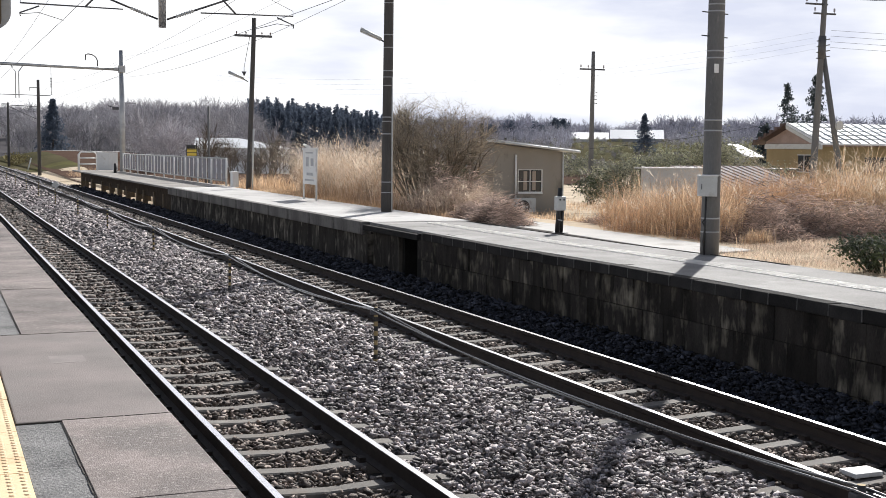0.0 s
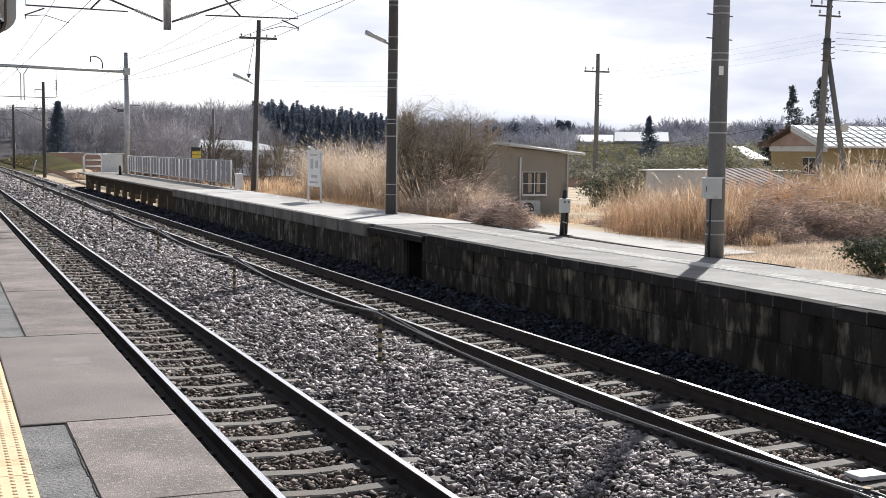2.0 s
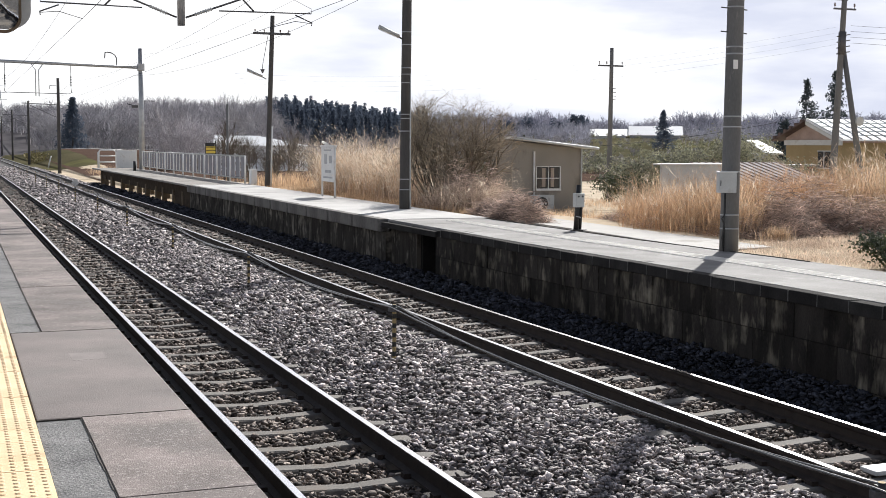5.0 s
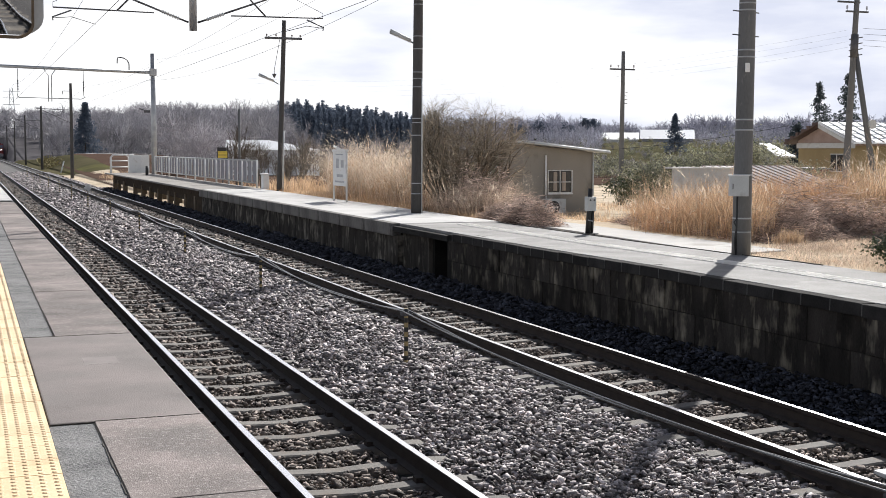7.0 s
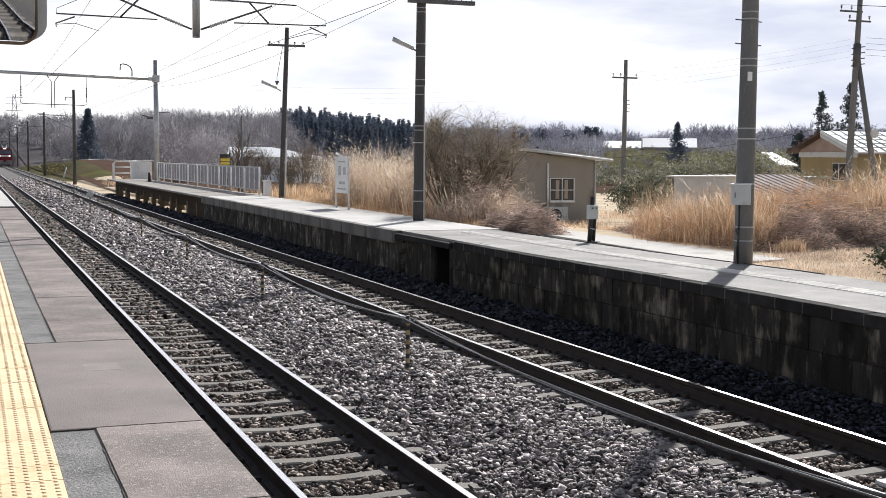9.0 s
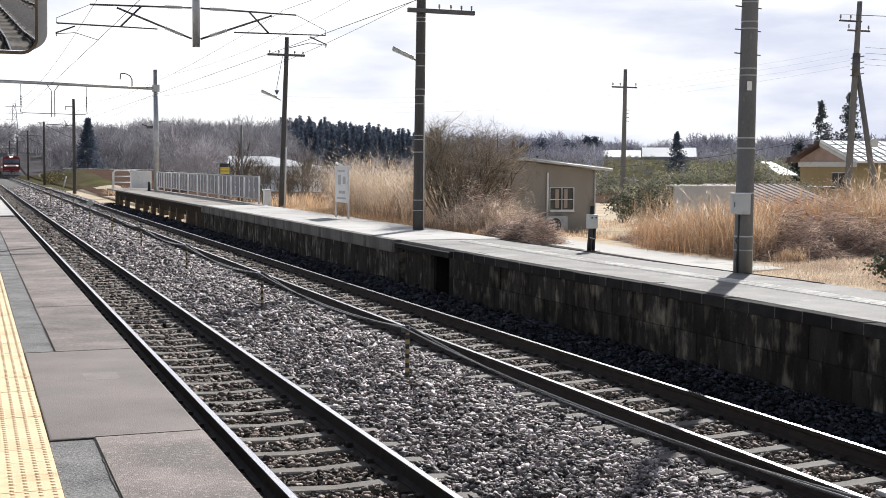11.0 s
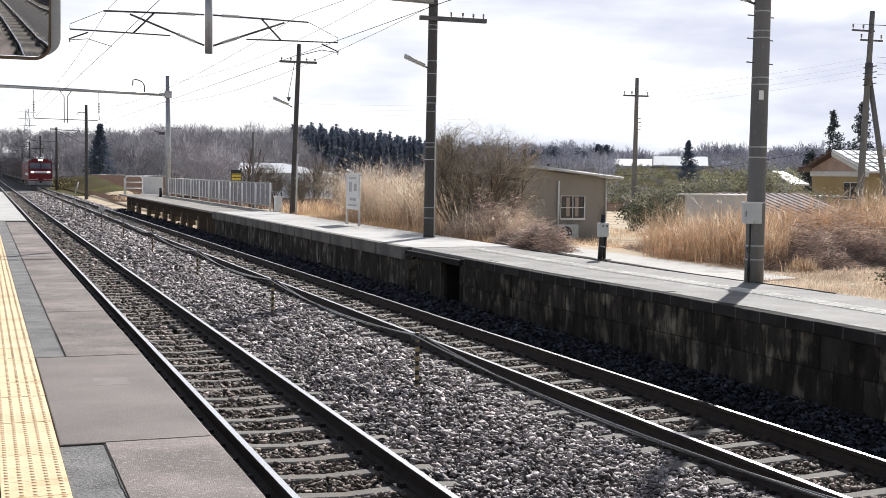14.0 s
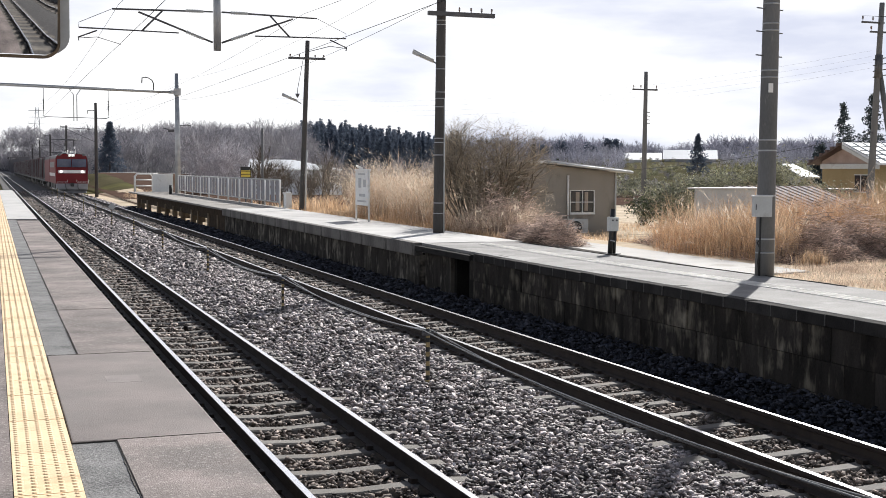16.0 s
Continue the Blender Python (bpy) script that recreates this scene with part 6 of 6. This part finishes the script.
def blades(s, r, x, y, z, h, w, lean, plume=None):
    a = r.uniform(0, 6.283)
    o = Vector((math.cos(a), math.sin(a), 0))
    side = Vector((-o.y, o.x, 0))
    k = lean * r.uniform(0.2, 1.9) * h
    tilt = rvec(r, 0.16 * h)
    h = h * r.uniform(0.75, 1.12)
    p = [Vector((x, y, z - 0.03)), Vector((x, y, z)) + o * k * 0.15 + Vector((0, 0, h * 0.45)), Vector((x, y, z)) + o * k * 0.5 + tilt * 0.6 + Vector((0, 0, h * 0.82)), Vector((x, y, z)) + o * k * 1.15 + tilt + Vector((0, 0, h * r.uniform(0.86, 1.0)))]
    s.ribbon(p, (w, w * 0.9, w * 0.6, w * 0.12), side)
    if plume is not None:
        t = p[3]
        for _ in range(9):
            b = t - (p[3] - p[2]) * r.uniform(0, 1.2)
            e = b + o * r.uniform(0.04, 0.16) + Vector((0, 0, r.uniform(-0.05, 0.12))) + rvec(r, 0.05)
            q = (e - b).cross(Vector((0, 0, 1)))
            q = q.normalized() * 0.006 if q.length > 1e-5 else side * 0.006
            plume.tri(b - q, b + q, e)


def reed_bed(label, spots, count, hmin, hmax, w, lean, seed, plumes=0.0, clumps=40, size=0.45, mat=None, az=(0, 90)):
    """spots: stretches (x0, x1, y0, y1) in which clumps stand."""
    r, s, pm = random.Random(seed), Soup(), Soup()
    cs = []
    for _ in range(clumps):
        x0, x1, y0, y1 = spots[r.randrange(len(spots))]
        cs.append((r.uniform(x0, x1), r.uniform(y0, y1), r.uniform(0.55, 1.2)))
    for _ in range(int(count * 1.25)):
        cx, cy, k = cs[r.randrange(clumps)]
        x, y = cx + r.gauss(0, size), cy + r.gauss(0, size)
        if x < 10.8 or not az[0] < math.degrees(math.atan2(x, y)) < az[1]:
            continue
        h = r.uniform(hmin, hmax) * k
        blades(s, r, x, y, ground_z(x, y), h, w * r.uniform(0.4, 1.15), lean, pm if r.random() < plumes else None)
    ob = tagged(new("dry_reeds", s.mesh("dry_reeds", mat or M_REED)), label, "reeds", "reed beds", "stuff")
    if pm.f:
        part("plumes", pm.mesh("plumes", M_PLUME), None, ob, "pale feathery seed plumes")


reed_bed("tall straw-coloured pampas reeds behind the platform", [(11.8, 13.4, 32, 36), (12.0, 13.8, 35, 41), (12.4, 14.6, 39, 44)], 6500, 0.5, 1.75, 0.005, 0.75, 1, 0.3, 110, 0.45, None, (15.7, 20.4))
reed_bed("bleached pampas reeds leaning behind the platform", [(11.8, 13.4, 32, 36), (12.0, 13.8, 35, 41), (12.4, 14.6, 39, 44)], 7500, 0.4, 2.0, 0.0045, 1.0, 21, 0.35, 120, 0.5, M_REEDPALE, (15.5, 20.6))
reed_bed("rusty broken reeds under the bare shrub", [(11.3, 13.2, 27.5, 30), (12.0, 14.2, 29, 33)], 9000, 0.2, 0.85, 0.0045, 0.9, 2, 0.06, 100, 0.4, M_REEDPALE, (19.2, 24.0))
reed_bed("golden dry reeds behind the path", [(13.0, 14.4, 19.2, 22.5), (12.8, 13.7, 18.3, 20), (13.9, 15.8, 21, 25)], 8000, 0.22, 1.12, 0.0034, 0.7, 3, 0.02, 130, 0.34, None, (29.4, 35.8))
reed_bed("rust-coloured broken reeds behind the path", [(12.9, 14.3, 18.8, 22.0), (13.6, 15.6, 20.5, 24.6)], 8000, 0.15, 0.95, 0.0034, 1.0, 23, 0.03, 150, 0.36, M_REEDRED, (29.2, 35.8))
reed_bed("rust-coloured reeds behind the vines", [(14.6, 16.8, 19.6, 22.0), (15.6, 18.5, 19.8, 23)], 11000, 0.3, 1.2, 0.004, 0.65, 4, 0.02, 110, 0.36, M_REEDRED, (34.5, 44))
reed_bed("golden dry reeds on the bank", [(15.6, 18.0, 18.0, 20.6), (16.2, 20, 19.0, 22)], 9000, 0.35, 1.2, 0.0042, 0.5, 24, 0.04, 90, 0.4, None, (37.0, 46))
reed_bed("tall plumed reeds on the bank", [(16.4, 18.8, 18.6, 21.0), (18, 21, 18.5, 22)], 4200, 0.8, 1.62, 0.0046, 0.4, 5, 0.25, 50, 0.45, None, (37.6, 47))
reed_bed("low dry grass along the platform", [(10.8, 11.6, 26.6, 34), (10.8, 11.9, 34, 47), (10.75, 11.5, 29, 42)], 14000, 0.05, 0.20, 0.005, 1.0, 6, 0, 240, 0.26)
reed_bed("short dry grass tufts beside the platform", [(10.9, 14.4, 11.5, 16.4), (12.2, 15.5, 14, 17.6)], 20000, 0.02, 0.10, 0.0035, 1.3, 7, 0, 700, 0.2, M_REEDPALE)
reed_bed("upright tuft of dry grass before the vines", [(12.75, 12.95, 17.2, 17.5)], 420, 0.15, 0.34, 0.004, 0.5, 27, 0, 4, 0.10)
reed_bed("golden dry reeds before the ribbed shed", [(22.4, 24.3, 32, 34)], 2000, 0.5, 1.35, 0.006, 0.5, 10, 0.1, 60, 0.4)
reed_bed("tall pale pampas reeds near the house", [(25.3, 26.8, 29.3, 31)], 1100, 0.9, 2.1, 0.006, 0.35, 11, 0.2, 40, 0.35)
reed_bed("low dry weeds beyond the fence", [(10.9, 13.5, 47, 52), (11, 14, 84, 118), (12, 20, 60, 90)], 4500, 0.2, 0.7, 0.012, 0.5, 8, 0, 140, 0.6)
reed_bed("dry weeds and stubble round the hut", [(13, 20, 26, 36), (20, 32, 36, 44)], 6000, 0.06, 0.26, 0.008, 0.8, 9, 0, 240, 0.5)


def tangle(label, spots, count, height, seed):
    r, s = random.Random(seed), Soup()
    for _ in range(count):
        cx, cy, rx, ry = spots[r.randrange(len(spots))]
        a, q = r.uniform(0, 6.283), math.sqrt(r.random())
        x, y = cx + rx * q * math.cos(a), cy + ry * q * math.sin(a)
        if x < 10.75:
            continue
        z = ground_z(x, y) + height * (1 - q * q) * r.uniform(0.1, 1.0) * (1.0 + 1.3 * noise.noise(Vector((x * 1.8, y * 1.8, seed))))
        p = Vector((x, y, z))
        d = rvec(r).normalized()
        pts = [p]
        for _k in range(3):
            d = (d + rvec(r, 0.9)).normalized()
            d.z *= 0.6
            pts.append(pts[-1] + d * r.uniform(0.05, 0.16))
        s.ribbon(pts, (0.005, 0.006, 0.005, 0.002), rvec(r).normalized())
    tagged(new("dead_vines", s.mesh("dead_vines", M_VINE)), label, "dead vines", "vine tangles", "stuff")


tangle("brown tangle of dead vines on the platform's edge", [(11.0, 23.6, 0.40, 1.0), (11.2, 24.5, 0.55, 1.0), (11.4, 25.5, 0.6, 1.0)], 9000, 0.46, 1)
tangle("brown tangle of dead vines on the bank", [(13.7, 18.3, 0.75, 0.8), (14.4, 18.7, 0.9, 1.0), (15.1, 18.4, 0.9, 1.0), (15.8, 17.8, 1.0, 0.9)], 15000, 0.72, 2)
tangle("reddish-brown dead brush under the bare shrub", [(12.1, 29.6, 0.9, 1.2), (12.6, 31.2, 0.9, 1.2), (11.7, 28.4, 0.7, 1.0), (12.9, 29.0, 0.8, 1.0)], 9500, 0.95, 5)
tangle("dead vines at the foot of the reeds", [(12.9, 18.9, 0.35, 1.4), (13.2, 21, 0.45, 1.8), (13.9, 23.6, 0.6, 1.4)], 7000, 0.26, 3)
tangle("dead brush beyond the hut", [(22.5, 34, 2.0, 1.6), (25, 40, 2.5, 2.0)], 3500, 0.6, 4)


# ---- the goods train ----
def loco():
    e = thing("locomotive", "red electric freight locomotive with white light band", "locomotive")
    bm = B()
    # body of the leading half: raked face, rounded roof
    sec = [(-1.38, 0.95), (-1.40, 2.2), (-1.38, 3.2), (-1.26, 3.46), (-0.8, 3.60), (0.8, 3.60), (1.26, 3.46), (1.38, 3.2), (1.40, 2.2), (1.38, 0.95)]
    for y0, y1 in ((0.0, 12.3), (12.9, 25.0)):
        rings = []
        for y in (y0, y0 + 0.5, y1 - 0.2, y1):
            ring = []
            for x, z in sec:
                dy = 0.0
                if y == y0 == 0.0:
                    dy = 0.10 + 0.26 * max(0, (z - 2.2) / 1.4) + 0.10 * abs(x / 1.4) ** 4
                ring.append(bm.verts.new((x, y + dy, z)))
            rings.append(ring)
        for a, b in zip(rings, rings[1:]):
            for i in range(len(sec) - 1):
                f = bm.faces.new((a[i], b[i], b[i + 1], a[i + 1]))
                f.material_index = 1 if 2 <= i <= 6 else 0
            bm.faces.new((a[-1], b[-1], b[0], a[0])).material_index = 1
        bm.faces.new(rings[0])
        bm.faces.new(rings[-1][::-1])
    part("body", bm, [M_RED, M_LOCOROOF], e, "red body shell with a grey roof")
    bm = B()
    box(bm, -1.26, -0.03, 0.14, 0.36, 2.42, 3.16, 0.03)
    part("windscreen", bm, M_GLASS, e, "dark blue windscreen")
    bm = B()
    box(bm, 0.03, 1.26, 0.14, 0.36, 2.42, 3.16, 0.03)
    part("windscreen", bm, M_GLASS, e, "dark blue windscreen")
    bm = B()
    box(bm, -1.18, 1.18, 0.04, 0.2, 1.88, 2.16, 0.05)
    part("light_band", bm, M_LOCOWHITE, e, "white band that holds the headlights")
    for x in (-0.92, 0.92):
        bm = B()
        rod(bm, (x, 0.05, 2.02), (x, -0.01, 2.02), 0.085, 0.08, 14)
        part("headlight", bm, M_LAMP, e, "lit round headlight")
    bm = B()
    box(bm, -0.30, 0.30, 0.22, 0.7, 3.36, 3.64, 0.05)
    tl = part("roof_light_box", bm, M_LOCOWHITE, e)
    for x in (-0.14, 0.14):
        bm = B()
        rod(bm, (x, 0.24, 3.5), (x, 0.19, 3.5), 0.07, 0.06, 12)
        part("headlight", bm, M_LAMP, tl, "lit roof headlight")
    for x in (-1.05, 1.05):
        bm = B()
        box(bm, x - 0.1, x + 0.1, 0.3, 0.6, 3.42, 3.6, 0.03)
        part("roof_equipment", bm, M_LOCOROOF, e)
    bm = B()
    box(bm, -1.36, 1.36, 0.04, 0.9, 0.42, 0.96, 0.04)
    part("front_skirt", bm, M_LOCOGREY, e, "grey front skirt")
    bm = B()
    v = [bm.verts.new(p) for p in ((-1.25, 0.0, 0.12), (1.25, 0.0, 0.12), (1.3, 0.5, 0.42), (-1.3, 0.5, 0.42), (0, -0.3, 0.14), (0, 0.2, 0.44))]
    for k in ((0, 4, 5, 3), (4, 1, 2, 5)):
        bm.faces.new([v[i] for i in k])
    bmesh.ops.solidify(bm, geom=bm.faces[:], thickness=0.03)
    part("snow_plough", bm, M_LOCOGREY, e, "grey snow plough")
    bm = B()
    box(bm, -0.14, 0.14, -0.45, 0.3, 0.70, 1.0, 0.03)
    part("coupler", bm, M_BLACK, e, "black knuckle coupler")
    for x in (-0.55, 0.5):
        bm = B()
        bent(bm, [(x, 0.0, 0.95), (x, -0.1, 0.6), (x + 0.12, -0.02, 0.4)], 0.03)
        part("hose", bm, M_BLACK, e, "black brake hose")
    bm = B()
    bent(bm, [(-1.3, -0.02, 1.1), (-0.4, -0.12, 1.1), (-0.4, -0.12, 1.3)], 0.018)
    bent(bm, [(1.3, -0.02, 1.1), (0.4, -0.12, 1.1), (0.4, -0.12, 1.3)], 0.018)
    part("handrail", bm, M_LOCOWHITE, e, "white handrail")
    bm = B()
    for s_ in (-1, 1):
        box(bm, s_ * 1.405 - 0.008, s_ * 1.405 + 0.008, 1.2, 12.2, 1.6, 1.9)
    part("side_stripe", bm, M_LOCOWHITE, e, "white side stripe")
    bm = B()
    for k in range(6):
        box(bm, -1.41, 1.41, 2.6 + 1.55 * k, 3.6 + 1.55 * k, 2.4, 2.9)
    part("side_louvres", bm, M_LOCOGREY, e, "grey louvres")
    for y in (1.2, 8.6, 13.6, 21.2):
        bm = B()
        box(bm, -1.1, 1.1, y, y + 3.2, 0.35, 0.9, 0.05)
        bg_ = part("bogie", bm, M_BLACK, e, "black bogie frame")
        for d in (0.5, 2.7):
            bm = B()
            rod(bm, (-0.72, y + d, 0.46), (0.72, y + d, 0.46), 0.08, seg=8)
            for s_ in (-1, 1):
                rod(bm, (s_ * 0.50, y + d, 0.46), (s_ * 0.63, y + d, 0.46), 0.46, seg=18)
            part("wheelset", bm, M_STEELDK, bg_)
    for y in (3.0, 22.0):
        bm = B()
        box(bm, -0.6, 0.6, y - 0.7, y + 0.7, 3.62, 3.74)
        up = 4.95 if y < 10 else 3.95
        for s_ in (-0.45, 0.45):
            rod(bm, (s_, y - 0.5, 3.8), (s_ * 0.9, y + 0.75, (3.8 + up) / 2), 0.05, seg=6)
            rod(bm, (s_ * 0.9, y + 0.75, (3.8 + up) / 2), (s_ * 0.8, y, up), 0.045, seg=6)
        rod(bm, (-0.8, y, up), (0.8, y, up), 0.05, seg=6)
        rod(bm, (-0.45, y - 0.1, up - 0.04), (0.45, y + 0.1, up - 0.04), 0.05, seg=6)
        part("pantograph", bm, M_STEELDK, e, "steel pantograph, raised at the front")
    for y in (1.4, 4.6, 6.4, 9.0):
        for x, d in ((-0.3, 0.0), (0.4, 0.4)):
            bm = B()
            rod(bm, (x, y + d, 3.62), (x, y + d, 3.95), 0.07, 0.04, 8)
            part("roof_insulator", bm, M_PORC, e)
    return e


def wagon():
    e = thing("container_wagon", "flat wagon loaded with maroon and grey freight containers", "wagon", group="goods train")
    bm = B()
    box(bm, -1.2, 1.2, 0.3, 19.7, 0.82, 1.02, 0.02)
    box(bm, -0.35, 0.35, 0.4, 19.6, 0.55, 0.84)
    part("frame", bm, M_STEELDK, e, "dark steel wagon frame")
    bm = B()
    box(bm, -0.1, 0.1, -0.2, 0.3, 0.72, 0.98)
    box(bm, -0.1, 0.1, 19.7, 20.2, 0.72, 0.98)
    part("coupler", bm, M_BLACK, e)
    for y in (2.0, 15.9):
        bm = B()
        box(bm, -1.0, 1.0, y, y + 2.2, 0.35, 0.7, 0.04)
        bgi = part("bogie", bm, M_BLACK, e, "black bogie")
        for d in (0.25, 1.95):
            bm = B()
            rod(bm, (-0.7, y + d, 0.42), (0.7, y + d, 0.42), 0.07, seg=8)
            for s_ in (-1, 1):
                rod(bm, (s_ * 0.50, y + d, 0.42), (s_ * 0.63, y + d, 0.42), 0.42, seg=16)
            part("wheelset", bm, M_STEELDK, bgi)
    bm = B()
    box(bm, -1.21, 1.21, -1.83, 1.83, 0, 2.5, 0.03)
    for k in range(9):
        for s_ in (-1, 1):
            box(bm, s_ * 1.225 - 0.02, s_ * 1.225 + 0.02, -1.7 + 0.4 * k, -1.55 + 0.4 * k, 0.15, 2.35)
    cm = mesh_of("container", bm, M_CONT)
    cm2 = cm.copy()
    cm2.materials[0] = M_CONTDARK
    bm = B()
    box(bm, -1.1, 1.1, -1.845, -1.81, 0.1, 2.4)
    for x in (-0.55, -0.1, 0.1, 0.55):
        rod(bm, (x, -1.86, 0.12), (x, -1.86, 2.38), 0.025, seg=6)
    for s_ in (-1, 1):
        box(bm, s_ * 1.235 - 0.025, s_ * 1.235 + 0.025, -1.84, -1.72, 0.08, 2.42)
    dm = mesh_of("doors", bm, M_CONTDOOR)
    for k in range(5):
        c = part("container", cm if k % 2 == 0 else cm2, None, e, "maroon ribbed freight container", (0, 2.15 + 3.92 * k, 1.04))
        part("doors", dm, None, c, "grey container doors")
    return e


LOCO = loco()
first = wagon()
WAGONS = [first] + [copy_thing(first, pose(0, 0, 0)) for _ in range(10)]


def pieces():
    """Sleepers, slabs, tiles and blocks: many small parts that share meshes."""
    for tr in tracks:
        for k in range(-24, 200):
            y = k * PITCH
            o = part("sleeper", SLEEPER_ME, None, tr, "", (0, y, lift(y)))
            o.rotation_euler = (0, 0, radians(rng.uniform(-0.6, 0.6)))
    # concrete edge slabs of the near platform
    bm = B()
    box(bm, 0.63, 1.23, 0.002, 1.693, -0.16, 0.0, 0.004)
    edge_me = mesh_of("slab", bm, M_SLAB)
    for k in range(9):
        part("slab", edge_me, None, near, "", (0, 7.095 - 1.695 * (k + 1), PH + rng.uniform(-0.003, 0.003)))
    for k in range(16):
        part("slab", edge_me, None, near, "", (0, 10.475 + 1.695 * k, PH + rng.uniform(-0.004, 0.004)))
    for y0, y1 in ((7.105, 10.468),):
        bm = B()
        box(bm, 0.39, 1.23, y0, y1, PH - 0.16, PH + 0.002, 0.010)
        part("slab", bm, M_SLABPLAIN, near, "wider plain concrete slab")
    bm = B()
    box(bm, 0.74, 0.98, 9.0, 9.32, PH + 0.001, PH + 0.0024)
    part("patch", bm, M_PATCH, near, "faint worn paint patch")
    # yellow tactile tiles
    bm = B()
    box(bm, 0.07, 0.382, 0.002, 0.298, -0.03, 0.0)
    for i in range(5):
        for j in range(5):
            cx, cy = 0.07 + 0.312 * (i + 0.5) / 5, 0.3 * (j + 0.5) / 5
            a = [bm.verts.new((cx + dx * 0.016, cy + dy * 0.016, 0)) for dx, dy in ((-1, -0.4), (-0.4, -1), (0.4, -1), (1, -0.4), (1, 0.4), (0.4, 1), (-0.4, 1), (-1, 0.4))]
            b = [bm.verts.new((cx + dx * 0.010, cy + dy * 0.010, 0.005)) for dx, dy in ((-1, -0.4), (-0.4, -1), (0.4, -1), (1, -0.4), (1, 0.4), (0.4, 1), (-0.4, 1), (-1, 0.4))]
            bm.faces.new(b)
            for k in range(8):
                bm.faces.new((a[k], a[(k + 1) % 8], b[(k + 1) % 8], b[k]))
    tile_me = mesh_of("tactile_tile", bm, M_TACTILE)
    for k in range(300):
        part("tactile_tile", tile_me, None, near, "", (0, -2.1 + 0.3 * k, PH + rng.uniform(-0.001, 0.002)))
    # worn white guide tiles on the far platform
    bm = B()
    box(bm, 0.0, 0.30, 0.004, 0.296, -0.03, 0.004)
    for j in range(4):
        box(bm, 0.03, 0.27, 0.03 + 0.07 * j, 0.06 + 0.07 * j, 0.004, 0.010)
    ft = mesh_of("guide_tile", bm, M_TACTOLD)
    for k in range(64):
        y = 4.6 + 0.3 * k
        part("guide_tile", ft, None, far, "", (9.38, y, far_top(y) + 0.002))
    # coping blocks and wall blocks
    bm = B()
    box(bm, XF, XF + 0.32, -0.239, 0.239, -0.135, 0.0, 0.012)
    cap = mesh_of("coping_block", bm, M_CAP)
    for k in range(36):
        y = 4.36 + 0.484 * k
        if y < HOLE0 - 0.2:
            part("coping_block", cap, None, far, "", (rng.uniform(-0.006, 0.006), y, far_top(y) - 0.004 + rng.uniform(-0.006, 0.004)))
    bm = B()
    box(bm, XF - 0.004, XF + 0.05, -0.005, 0.005, -0.13, -0.012)
    mort = mesh_of("mortar_joint", bm, M_MORTAR)
    for k in range(35):
        y = 4.36 + 0.242 + 0.484 * k
        if y < HOLE0 - 0.2:
            part("mortar_joint", mort, None, far, "", (0, y, far_top(y)))
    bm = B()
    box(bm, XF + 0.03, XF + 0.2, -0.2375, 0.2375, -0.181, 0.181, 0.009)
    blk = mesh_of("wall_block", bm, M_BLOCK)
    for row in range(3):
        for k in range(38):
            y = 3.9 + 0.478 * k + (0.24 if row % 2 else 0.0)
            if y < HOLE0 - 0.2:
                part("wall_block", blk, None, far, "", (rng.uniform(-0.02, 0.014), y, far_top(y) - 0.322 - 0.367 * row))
    # fascia of the concrete part
    bm = B()
    box(bm, XF - 0.01, XF + 0.2, -0.995, 0.995, -0.26, 0.004, 0.012)
    fb = mesh_of("fascia_block", bm, M_FASCIA)
    for k in range(12):
        y = NICHE1 + 1.0 + 1.92 * k
        o = part("fascia_block", fb, None, far, "", (rng.uniform(-0.004, 0.004), y, PH))
        o.scale = (1, 0.955, 1)


pieces()


def motions():
    """The train rolls in at constant speed along the far track."""
    speed, end = 21.7, 116.7
    times = [0.25 * i for i in range(65)]

    def rows(back):
        return [(t, pose(X2, end + speed * (16 - t) + back, lift(end + speed * (16 - t) + back), math.degrees(math.atan(0.0006)))) for t in times]
    walk(LOCO, rows(0.0))
    for i, w in enumerate(WAGONS):
        walk(w, rows(25.4 + 20.1 * i))


motions()
